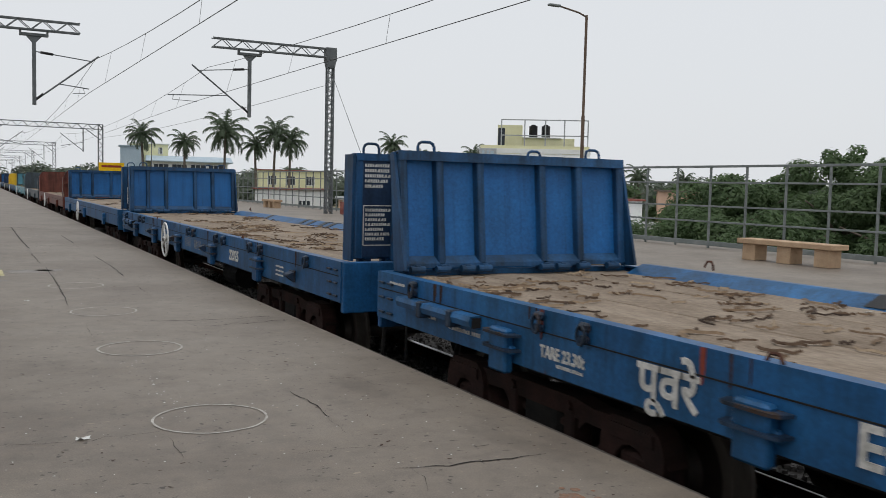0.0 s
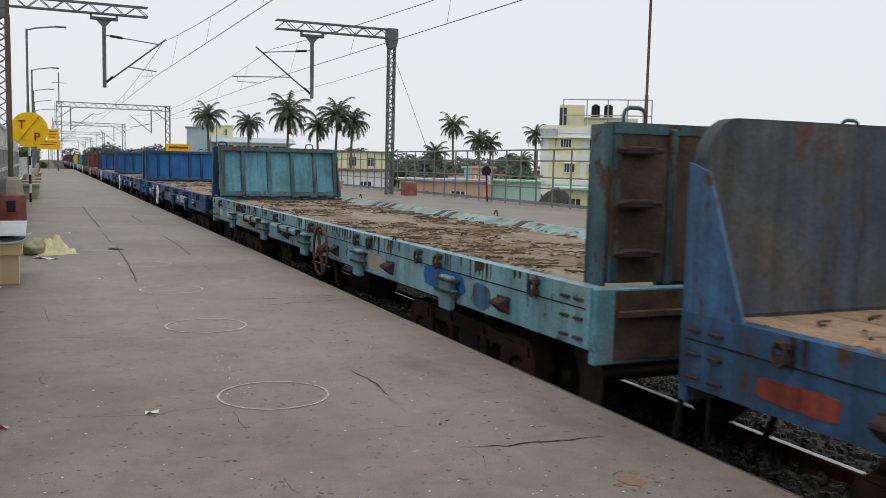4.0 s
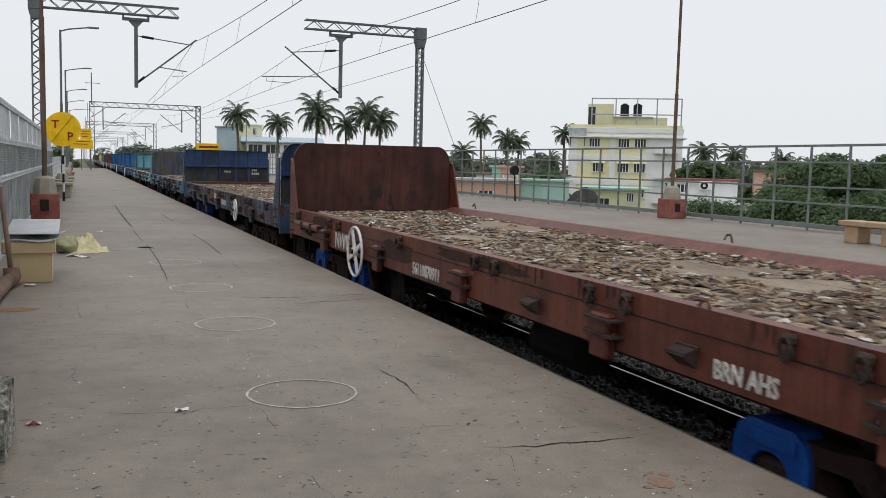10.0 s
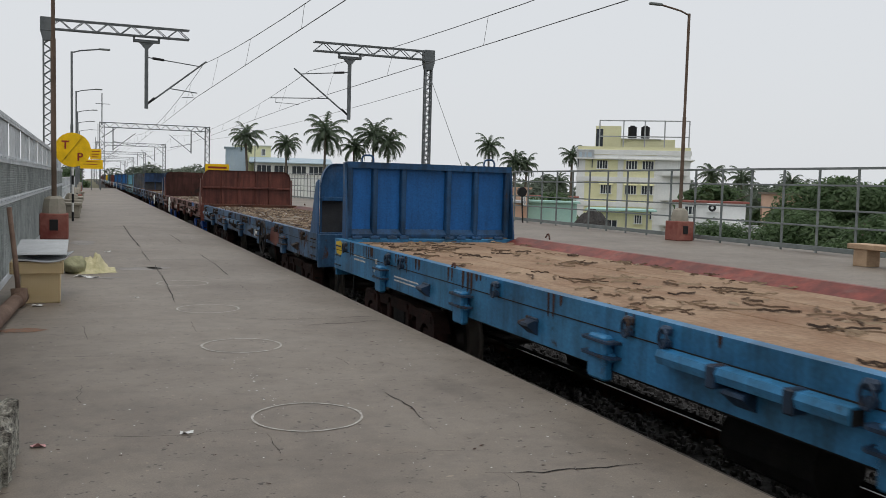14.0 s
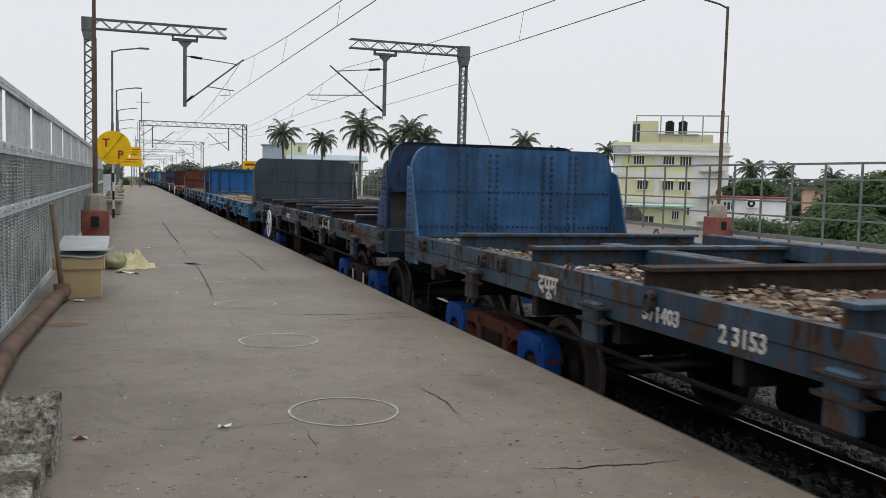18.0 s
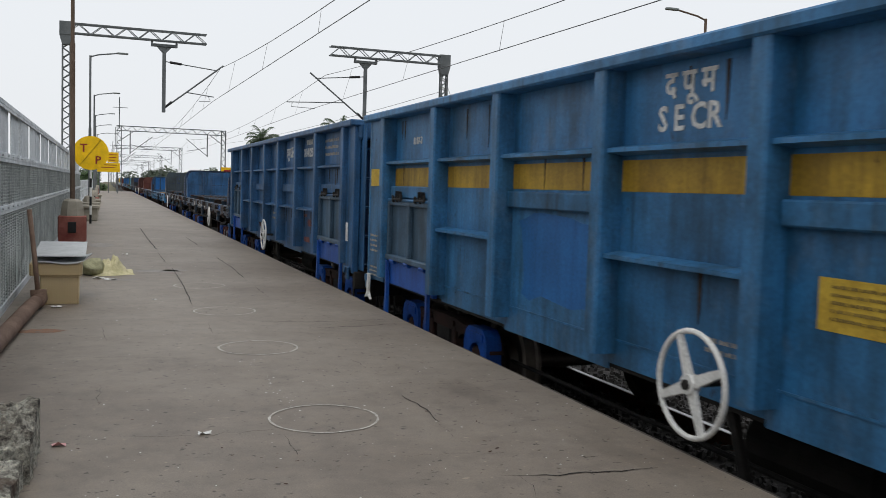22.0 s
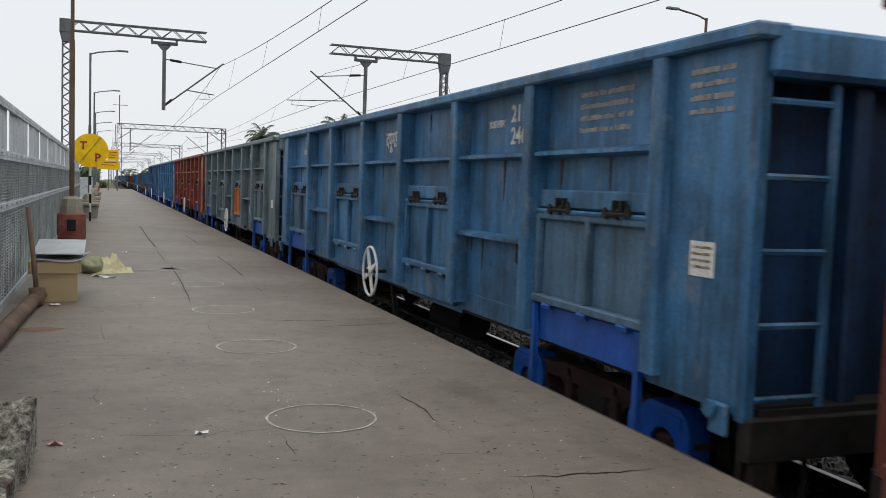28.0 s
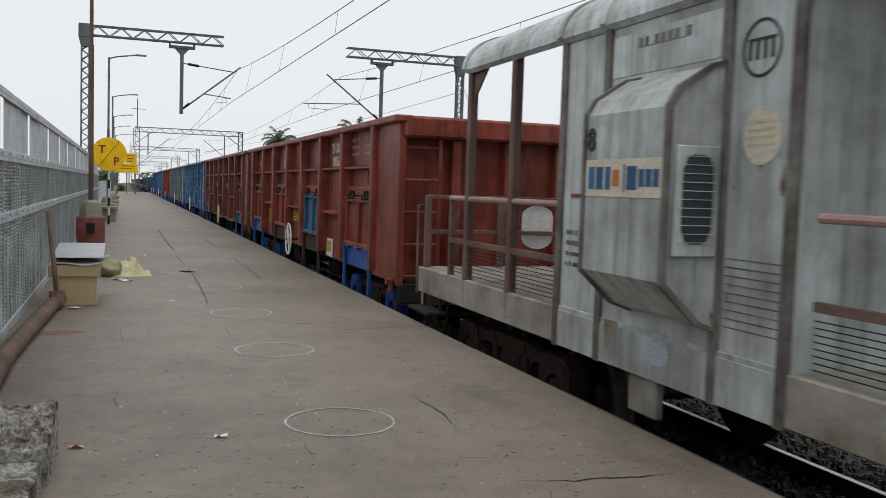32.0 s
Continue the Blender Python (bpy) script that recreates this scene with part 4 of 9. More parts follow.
# ---- things on the near platform ----
crate = thing("storage_box", "cream printed cardboard box with a lid by the fence", "box", pose(-0.5, 11.3, 0, 0, 0, 1))
part("box_body", Geo().box(-0.205, 0.205, -0.32, 0.32, 0, 0.36, 0.008), WICKER, crate)
part("box_lid", Geo().box(-0.315, 0.24, -0.35, 0.35, 0.33, 0.47, 0.01), WICKER, crate, "overhanging lid")
q = Geo()
for i in range(15):
    for k in range(12):
        x, z = -0.19 + i * 0.0272, 0.02 + k * 0.0262
        q.box(x - 0.0065, x + 0.0065, -0.3235, -0.32, z - 0.0065, z + 0.0065)
for i in range(20):
    for k in range(5):
        x, z = -0.3 + i * 0.0278, 0.345 + k * 0.0272
        q.box(x - 0.0065, x + 0.0065, -0.3535, -0.35, z - 0.0065, z + 0.0065)
tagged(part("printed_dots", q, WICKER_DOT, crate, "small brown squares"), kind="stuff")
q = Geo()
for i in range(9):
    for j in range(5):
        x, y = -0.78 + i * 0.068, 10.93 + j * 0.19
        q.v += [(x + 0.02 * j, y, 0.482 + 0.012 * j + 0.012 * math.sin(i * 0.9 + j) + (0.02 if i == 8 else 0))]
q.f = [(i * 5 + j, i * 5 + 5 + j, i * 5 + 6 + j, i * 5 + j + 1) for i in range(8) for j in range(4)]
n_ = len(q.v)
q.v += [(x, y, z - 0.008) for x, y, z in q.v[:n_]]
q.f += [tuple(k + n_ for k in f)[::-1] for f in q.f[:]]
rim = [i * 5 for i in range(9)] + [40 + j for j in range(1, 5)] + [i * 5 + 4 for i in range(7, -1, -1)] + [j for j in range(3, 0, -1)]
q.f += [(rim[k], rim[(k + 1) % len(rim)], rim[(k + 1) % len(rim)] + n_, rim[k] + n_) for k in range(len(rim))]
solid("tin_sheet", q, SHEET, "grey bent metal sheet lying on the storage box", "metal sheet", "sheets on the box", m=pose(0, 0, 0))
q = Geo().prism([(10.98, 0.55), (11.0, 0.545), (12.05, 0.635), (12.05, 0.65), (11.0, 0.565)], "x", -0.76, -0.22)
q.prism([(11.3, 0.53), (11.9, 0.56), (11.9, 0.615), (11.3, 0.562)], "x", -0.72, -0.3)
solid("tin_sheet", q, SHEET, "flat grey metal sheet tilted on the storage box", "metal sheet", "sheets on the box")


def lump_cloth(cx, cy, seed):
    """A tied bundle with a crumpled cloth trailing off it."""
    q = Geo()
    n, m_ = 40, 26
    for i in range(n + 1):
        for j in range(m_ + 1):
            u, v = i / n * 2 - 1, j / m_ * 2 - 1
            left = math.exp(-((u + 0.5) / 0.38) ** 2 - (v / 0.55) ** 2)
            right = math.exp(-((u - 0.15) / 0.45) ** 2 - ((v + 0.05) / 0.5) ** 2)
            edge = max(0.0, 1 - max(abs(u), abs(v)) ** 4)
            fold = noise.noise((u * 3.0, v * 3.4, seed)) * 0.07 + abs(noise.noise((u * 6, v * 5, seed + 3))) * 0.07 + noise.noise((u * 14, v * 14, seed)) * 0.02
            z = (0.15 * left + 0.2 * right + fold * (0.25 + left + right)) * edge
            q.v.append((cx + u * 0.30 + 0.05 * noise.noise((u * 2, v * 2, seed + 5)), cy + v * 0.45 + u * 0.12 + 0.06 * noise.noise((u * 2.5, v * 2.5, seed + 9)), max(0.004, z)))
    q.f = [(i * (m_ + 1) + j, (i + 1) * (m_ + 1) + j, (i + 1) * (m_ + 1) + j + 1, i * (m_ + 1) + j + 1) for i in range(n) for j in range(m_)]
    solid("crumpled_cloth", q, CLOTH, "yellowed crumpled cloth lying beside the sack", "cloth", smooth=True)


lump_cloth(0.10, 14.62, 3)
q = Geo()
for i in range(17):
    for j in range(24):
        a, b = math.pi * i / 16, 6.28319 * j / 24
        d = Vector((math.sin(a) * math.cos(b), math.sin(a) * math.sin(b), math.cos(a)))
        k = 1 + 0.22 * noise.noise(d * 1.6) + 0.12 * noise.noise(d * 4.5)
        q.v.append((-0.17 + d.x * 0.17 * k, 14.38 + d.y * 0.26 * k, max(0.0, 0.11 + d.z * 0.14 * k)))
q.f = [(i * 24 + j, i * 24 + (j + 1) % 24, i * 24 + 24 + (j + 1) % 24, i * 24 + 24 + j) for i in range(16) for j in range(24)]
solid("sack", q, SACK, "small khaki stuffed sack beside the box", "sack", smooth=True)
q = Geo().tube([(-0.80, 3.0, 0.07), (-0.86, 7.6, 0.075), (-0.74, 10.45, 0.07), (-0.68, 10.9, 0.09)], 0.075, 12)
pipe = thing("floor_pipe", "rusty pipe along the fence foot with an upright branch", "pipe")
part("pipe_run", q, PIPE_RUST, pipe, smooth=True)
part("riser", Geo().tube([(-0.70, 10.75, 0.1), (-0.74, 10.78, 0.55), (-0.80, 10.85, 1.08)], 0.026, 8), PIPE_RUST, pipe, "thin rusted upright pipe", smooth=True)
part("elbow", Geo().tube([(-0.71, 10.6, 0.075), (-0.695, 10.75, 0.09), (-0.70, 10.76, 0.2)], 0.085, 10), PIPE_RUST, pipe, smooth=True)


def rubble(name, x0, x1, y0, y1, h, label, seed):
    """A broken block: a plastered face on one side, a rough crumbling top."""
    q = Geo()
    nx, ny = 44, 44
    for i in range(nx + 1):
        for j in range(ny + 1):
            u, v = i / nx, j / ny
            x, y = x0 + (x1 - x0) * u, y0 + (y1 - y0) * v
            e = min(1, min(u, 1 - u, v, 1 - v) * 9)
            z = h * (0.66 + 0.2 * v + 0.16 * noise.noise((x * 5, y * 5, seed)) + 0.13 * noise.noise((x * 14, y * 14, seed)) + 0.08 * noise.noise((x * 36, y * 36, seed))) * (0.9 + 0.1 * e)
            q.v.append((x + 0.02 * noise.noise((x * 12, y * 12, seed + 1)), y + 0.03 * noise.noise((x * 12, y * 12, seed + 2)), max(0.03, z)))
    w = ny + 1
    q.f = [(i * w + j, (i + 1) * w + j, (i + 1) * w + j + 1, i * w + j + 1) for i in range(nx) for j in range(ny)]
    rim = [j for j in range(w)] + [i * w + ny for i in range(1, nx + 1)] + [nx * w + j for j in range(ny - 1, -1, -1)] + [i * w for i in range(nx - 1, 0, -1)]
    low = len(q.v)
    q.v += [(q.v[k][0] * 1.0, q.v[k][1], 0.0) for k in rim]
    n = len(rim)
    q.f += [(rim[k], low + k, low + (k + 1) % n, rim[(k + 1) % n]) for k in range(n)]
    return solid(name, q, RUBBLE, label, "broken block", "broken blocks")


def broken_concrete():
    """Crumbled mortar: pale aggregate, dark hollows and lichen-black patches."""
    mat, nt, bs = nodes_of("broken_concrete")
    n1, n2, n3 = noise_node(nt, 9.0, 8.0, 0.75), noise_node(nt, 45.0, 6.0, 0.8), noise_node(nt, 5.0, 4.0, 0.6)
    c = ramp(nt, n1.outputs["Fac"], [(0.36, (0.06, 0.052, 0.045)), (0.45, (0.30, 0.285, 0.25)), (0.58, (0.56, 0.55, 0.49))]).outputs[0]
    c = mixed(nt, 1.0, c, ramp(nt, n2.outputs["Fac"], [(0.36, (0.25, 0.24, 0.23)), (0.5, (0.9, 0.9, 0.88)), (0.62, (1.45, 1.42, 1.36))]).outputs[0], "MULTIPLY")
    c = mixed(nt, ramp(nt, n3.outputs["Fac"], [(0.56, (0, 0, 0)), (0.66, (0.7, 0.7, 0.7))]).outputs[0], c, (0.11, 0.07, 0.05))
    nt.links.new(c, bs.inputs["Base Color"])
    bs.inputs["Roughness"].default_value = 0.95
    bumped(nt, bs, n2.outputs["Fac"], 1.0, 0.02)
    return mat


RUBBLE = broken_concrete()
rubble("broken_block", -1.0, -0.335, 4.50, 5.08, 0.33, "broken concrete block with a crumbling top on the platform", 3)
rubble("broken_block", -0.98, -0.37, 3.7, 4.46, 0.17, "low broken concrete lump on the platform", 8)
for k, yy in enumerate((33.5, 37.5, 44.0, 57.0)):
    b = thing("platform_block", "grey cement block seat at the platform back", "block", pose(-0.62, yy, 0), "cement blocks")
    part("block", Geo().box(-0.3, 0.35, -0.5, 0.5, 0, 0.42, 0.02), CEMENT, b)
    part("slab", Geo().box(-0.36, 0.42, -0.6, 0.6, 0.42, 0.52, 0.02), CEMENT, b)

# ---- overhead line ----


def lattice(geo, a, b, w, d, n, up=(1, 0, 0), t=0.045):
    """Four corner angles from a to b with zigzag lacing on the faces."""
    a, b = Vector(a), Vector(b)
    dr = (b - a).normalized()
    s = dr.cross(Vector(up)).normalized()
    u = s.cross(dr)
    cs = [s * i * w / 2 + u * j * d / 2 for i, j in ((-1, -1), (1, -1), (1, 1), (-1, 1))]
    for c in cs:
        geo.beam(a + c, b + c, t, t, up)
    for k in range(n):
        p, q_ = a + (b - a) * k / n, a + (b - a) * (k + 1) / n
        for i in range(4):
            c1, c2 = cs[i], cs[(i + 1) % 4]
            if (k % 2) ^ (i >= 2):
                c1, c2 = c2, c1
            geo.beam(p + c1, q_ + c2, t * 0.6, t * 0.6, up)
    return geo


def cantilever_mast(x, y, xend, xdrop, xcat, xreg, name="catenary_mast"):
    s = 1 if xend > x else -1
    m = thing("catenary_mast", "lattice steel mast with boom and drop arm for overhead wires", "catenary mast", None, "overhead masts")
    part("mast", lattice(Geo(), (x, y, 0), (x, y, 7.3), 0.24, 0.30, 34, t=0.06), MAST, m)
    part("head_plate", Geo().box(x - 0.27, x + 0.27, y - 0.2, y + 0.2, 7.38, 7.95, 0.02).prism([(x - 0.27, 7.38), (x + 0.27, 7.38), (x + 0.17, 7.0), (x - 0.17, 7.0)], "y", y - 0.18, y + 0.18), MAST, m, "solid plate box at the mast head")
    part("boom", lattice(Geo(), (x, y, 7.69), (xend, y, 7.69), 0.36, 0.4, 12, (0, 0, 1), 0.05), MAST, m)
    part("drop_bracket", Geo().box(xdrop - 0.55, xdrop + 0.55, y - 0.1, y + 0.1, 7.23, 7.35, 0.01).box(xdrop - 0.55, xdrop - 0.47, y - 0.08, y + 0.08, 7.35, 7.53).box(xdrop + 0.47, xdrop + 0.55, y - 0.08, y + 0.08, 7.35, 7.53).prism([(xdrop - 0.3, 7.23), (xdrop + 0.3, 7.23), (xdrop + 0.1, 7.0), (xdrop - 0.1, 7.0)], "y", y - 0.06, y + 0.06), MAST, m)
    part("drop_arm", Geo().box(xdrop - 0.075, xdrop + 0.075, y - 0.075, y + 0.075, 4.42, 7.04, 0.01), MAST, m)
    d = xcat - xdrop
    part("bracket_tube", Geo().tube([(xdrop, y, 4.58), (xcat + d * 0.04, y, 6.62)], 0.035, 8), MAST, m)
    part("stay_tube", Geo().tube([(xdrop, y, 6.62), (xcat - d * 0.06, y, 6.38)], 0.022, 8), MAST, m)
    part("insulator", Geo().tube([(xdrop + d * 0.1, y, 6.595), (xdrop + d * 0.3, y, 6.545)], 0.055, 8), BLACK, m, "ribbed insulator")
    xm = xdrop + d * 0.38
    part("register_tube", Geo().tube([(xm, y, 5.35), (xreg, y, 5.22)], 0.022, 6).tube([(xreg - d * 0.1, y, 5.24), (xreg + (xm - xreg) * 0.1, y + 0.3, 5.05), (xreg - (xreg - xm) * 0.5, y + 0.3, 5.02)], 0.014, 6), MAST, m)
    part("insulator", Geo().tube([(xdrop + d * 0.03, y, 4.65), (xdrop + d * 0.14, y, 4.9)], 0.05, 8), BLACK, m, "ribbed insulator")
    return m


cantilever_mast(-1.58, 41.0, 4.1, 2.33, 4.75, 4.45)
cantilever_mast(15.3, 41.0, 9.66, 11.37, 8.85, 7.7)


def portal(y, x0, x1, z):
    m = thing("catenary_portal", "lattice steel gantry over both tracks carrying overhead wires", "catenary portal", None, "gantries")
    for x in (x0, x1):
        part("leg", lattice(Geo(), (x, y, 0), (x, y, z + 0.3), 0.5, 0.5, 16, t=0.07), MAST, m)
        part("brace", Geo().beam((x, y, z - 1.5), (x + (1.6 if x == x0 else -1.6), y, z - 0.3), 0.08), MAST, m)
    part("beam", lattice(Geo(), (x0 - 0.3, y, z), (x1 + 0.3, y, z), 0.5, 0.55, 22, (0, 0, 1), 0.07), MAST, m)
    part("finial", Geo().tube([(x0, y, z), (x0, y, z + 3.6)], 0.06, 6).beam((x0 - 0.7, y, z + 2.4), (x0 + 0.9, y, z + 2.4), 0.06), MAST, m)
    for tx, s in ((TRACK, 1), (TRACK2, -1)):
        part("drop_arm", Geo().beam((tx - s * 2, y, z - 0.2), (tx - s * 2, y, 4.5), 0.12).tube([(tx - s * 2, y, 4.6), (tx + s * 0.5, y, 6.6)], 0.04, 6).tube([(tx - s * 2, y, 5.6), (tx + s * 0.4, y, 5.1)], 0.03, 6), MAST, m)


portal(112.0, 1.45, 13.4, 7.45)
portal(176.0, 1.6, 13.2, 7.45)
portal(240.0, 1.6, 13.2, 7.45)
portal(305.0, 1.6, 13.2, 7.45)
portal(370.0, 1.6, 13.2, 7.45)


def wire_run(x, ys, xs, sup, sag, name, label):
    """A messenger hung from its supports, droppers, and the staggered contact wire."""
    w = thing(name, label, "overhead wire", None, "overhead wires")
    for k, (a, b) in enumerate(zip(ys, ys[1:])):
        xa, xb = xs[k], xs[k + 1]
        part("messenger_wire", Geo().tube([(x, a + (b - a) * i / 16, sup - sag * 4 * i / 16 * (1 - i / 16)) for i in range(17)], 0.011, 5), WIRE, w)
        part("contact_wire", Geo().tube([(xa, a, 5.03), (xb, b, 5.03)], 0.011, 5), WIRE, w)
        for i in range(1, 10):
            t = (i - 0.35) / 9.3
            y = a + (b - a) * t
            part("dropper", Geo().tube([(x, y, sup - sag * 4 * t * (1 - t)), (xa + (xb - xa) * t, y, 5.03)], 0.006, 4), WIRE, w)
    return w


SPANS = (-29, 41, 112, 176, 240, 305)
wire_run(4.72, SPANS, (5.25, 4.42, 4.9, 4.45, 4.9, 4.45), 6.5, 1.1, "overhead_line", "overhead contact wire and messenger over the track")
wire_run(9.45, SPANS, (10.2, 9.0, 9.7, 9.2, 9.7, 9.2), 6.55, 0.95, "overhead_line", "overhead contact wire and messenger over the track")
ret = thing("return_wire", "bare return wire strung between the masts", "overhead wire", None, "overhead wires")
part("wire", Geo().tube([(15.2 - 0.18 * i, 41 + 7.1 * i, 6.2 - 0.35 * 4 * i / 10 * (1 - i / 10)) for i in range(11)], 0.012, 5), WIRE, ret)
part("guy_wire", Geo().tube([(15.45, 41, 6.6), (17.0, 39.5, 1.4)], 0.012, 5), WIRE, ret)

# ---- the train ----
SPEED = [(0, 6.9), (4, 6.8), (8, 6.95), (12, 7.05), (16, 7.08), (19, 7.2), (21, 7.4), (23, 7.65), (24.5, 8.0), (27, 8.4), (29, 8.6), (31, 8.95), (32, 9.1)]


def travel(t):
    """Metres that the train has rolled at t seconds."""
    s = 0.0
    for (a, va), (b, vb) in zip(SPEED, SPEED[1:]):
        if t <= a:
            break
        e = min(t, b)
        ve = va + (vb - va) * (e - a) / (b - a)
        s += (va + ve) / 2 * (e - a)
    return s


WHEELS = []
WAGONS = []
CACHE = {}


def cached(key, make):
    if key not in CACHE:
        CACHE[key] = make()
    return CACHE[key]


def mesh_of(geo, name, mat, smooth=False):
    return clean(geo.mesh(name, mat, smooth))


def wheelset_geo():
    """One turned solid: axle, two dished wheels with treads and inner flanges."""
    half = [(0.0, 0.08), (0.74, 0.08), (0.76, 0.49), (0.765, 0.53), (0.795, 0.53), (0.81, 0.50), (0.905, 0.485), (0.905, 0.41), (0.86, 0.38), (0.85, 0.2), (0.92, 0.16), (0.94, 0.09), (1.16, 0.075)]
    prof = [(-x, r) for x, r in half[::-1]][:-1] + half
    g, n = Geo(), 36
    for x, r in prof:
        g.v += [(x, math.cos(6.28319 * k / n) * r, math.sin(6.28319 * k / n) * r) for k in range(n)]
    for i in range(len(prof) - 1):
        g.f += [(i * n + k, i * n + (k + 1) % n, (i + 1) * n + (k + 1) % n, (i + 1) * n + k) for k in range(n)]
    g.f += [tuple(range(n))[::-1], tuple(range((len(prof) - 1) * n, len(prof) * n))]
    return g


def bogie(root, y, mat, endmat, roll=True, marks=False):
    b = new("bogie")
    b.parent = root
    b.matrix_basis = pose(0, y, 0.07)
    def frame_geo():
        g = Geo()
        # top chord, its ends turned down over the axles
        g.prism([(-1.3, 0.62), (-1.24, 0.76), (-1.05, 0.82), (-0.6, 0.81), (-0.4, 0.84), (0.4, 0.84), (0.6, 0.81), (1.05, 0.82), (1.24, 0.76), (1.3, 0.62), (1.1, 0.66), (0.78, 0.70), (0.5, 0.71), (-0.5, 0.71), (-0.78, 0.70), (-1.1, 0.66)], "x", -0.075, 0.075)
        g.prism([(-0.86, 0.70), (-0.74, 0.71), (-0.44, 0.32), (0.44, 0.32), (0.74, 0.71), (0.86, 0.70), (0.54, 0.19), (-0.54, 0.19)], "x", -0.07, 0.07)
        for s in (-1, 1):
            g.box(-0.085, 0.085, s * 0.34 - 0.055, s * 0.34 + 0.055, 0.3, 0.76, 0.012)
            g.box(-0.08, 0.08, s * 0.735 - 0.035, s * 0.735 + 0.035, 0.42, 0.74, 0.01)
            g.prism([(s * 0.42, 0.715), (s * 0.52, 0.715), (s * 0.42, 0.64)], "x", -0.06, 0.06)
            g.tube([(-0.075, s * 0.34, 0.78), (-0.1, s * 0.34, 0.78)], 0.035, 8)
        for k in (-0.15, 0.0, 0.15):
            for q in range(6):
                g.ring((0.0, k), 0.035, 0.065, "z", 0.33 + q * 0.05, 0.36 + q * 0.05, 10)
        g.box(-0.05, 0.05, -0.27, 0.27, 0.61, 0.67, 0.015)
        return g
    def arch(r0, zc, n=9):
        return [(math.cos(math.pi * k / (n - 1)) * r0, zc + math.sin(math.pi * k / (n - 1)) * r0 * 0.9) for k in range(n)]
    def cap_geo():
        g = Geo()
        g.prism([(0.29, 0.34), (0.285, 0.70), (0.25, 0.79), (0.17, 0.845), (-0.17, 0.845), (-0.25, 0.79), (-0.285, 0.70), (-0.29, 0.34), (-0.155, 0.34)] + arch(0.15, 0.56, 7)[::-1] + [(0.155, 0.34)], "x", -0.09, 0.07)
        g.prism([(0.2, 0.72), (0.2, 0.80), (-0.2, 0.80), (-0.2, 0.72)], "x", -0.105, -0.088)
        return g
    me = cached(("frame", mat.name), lambda: mesh_of(frame_geo(), "side_frame", mat))
    mc = cached(("cap", endmat.name), lambda: mesh_of(cap_geo(), "axle_guide", endmat))
    mx = cached("axlebox", lambda: mesh_of(Geo().box(-0.07, 0.10, -0.15, 0.15, 0.36, 0.66, 0.04).ring((0, 0.5), 0, 0.1, "x", -0.11, -0.06, 12).ring((0, 0.5), 0, 0.04, "x", -0.125, -0.105, 8), "axle_box", BOGIE_RUST))
    for s in (-1, 1):
        part("side_frame", me, None, b, m=pose(s * 1.13, 0, 0))
        for e in (-1, 1):
            part("axle_guide", mc, None, b, m=pose(s * 1.15, e * 1.0, 0))
            part("axle_box", mx, None, b, m=pose(s * 1.15, e * 1.0, 0, 0, 0, 0 if s < 0 else 180))
    if marks:
        mm = cached("paint_mark", lambda: mesh_of(Geo().prism([(-0.045, 0.52), (-0.04, 0.74), (0.0, 0.765), (0.045, 0.75), (0.035, 0.6), (0.05, 0.52)], "x", -0.005, 0.0), "paint_mark", WHITE))
        for e in (-1, 1):
            part("paint_mark", mm, None, b, "white paint daub", m=pose(-1.13 - 0.086, e * 0.34, 0))
    part("bolster", cached("bolster", lambda: mesh_of(Geo().box(-1.2, 1.2, -0.22, 0.22, 0.42, 0.80, 0.03), "bolster", SOOT)), None, b)
    mw = cached("wheelset", lambda: mesh_of(wheelset_geo(), "wheelset", WHEEL_STEEL))
    for e in (-1, 1):
        w = part("wheelset", mw, None, b, m=pose(0, e * 1.0, 0.5))
        if roll:
            WHEELS.append((w, e * 1.0))
    return b


def handwheel(root, x, y, z, mat, r=0.30):
    """A spoked brake wheel: rim, hub, four tapered spokes and its shaft."""
    rim_m = cached(("wheel_rim", mat.name, r), lambda: mesh_of(Geo().tube([(0, math.cos(6.28319 * k / 32) * r, math.sin(6.28319 * k / 32) * r) for k in range(32)], 0.017, 8, True), "handwheel", mat, True))
    spoke_m = cached(("spoke", mat.name, r), lambda: mesh_of(Geo().prism([(0.03, 0.036), (r, 0.02), (r, -0.02), (0.03, -0.036)], "x", -0.012, 0.012), "spoke", mat))
    hub_m = cached(("hub", mat.name), lambda: mesh_of(Geo().ring((0, 0), 0, 0.058, "x", -0.03, 0.025, 14), "hub", mat))
    hw = part("handwheel", rim_m, None, root, "spoked brake handwheel", m=pose(x, y, z, 0, 0, 0))
    for k in range(4):
        part("spoke", spoke_m, None, hw, m=pose(0, 0, 0, 66 + 90 * k))
    part("hub", hub_m, None, hw)
    part("wheel_shaft", cached("shaft", lambda: mesh_of(Geo().tube([(0.0, 0, 0), (0.28, 0, 0)], 0.022, 8).ring((0, 0), 0, 0.03, "x", -0.045, 0.03, 10), "wheel_shaft", SOOT)), None, hw)
    return hw


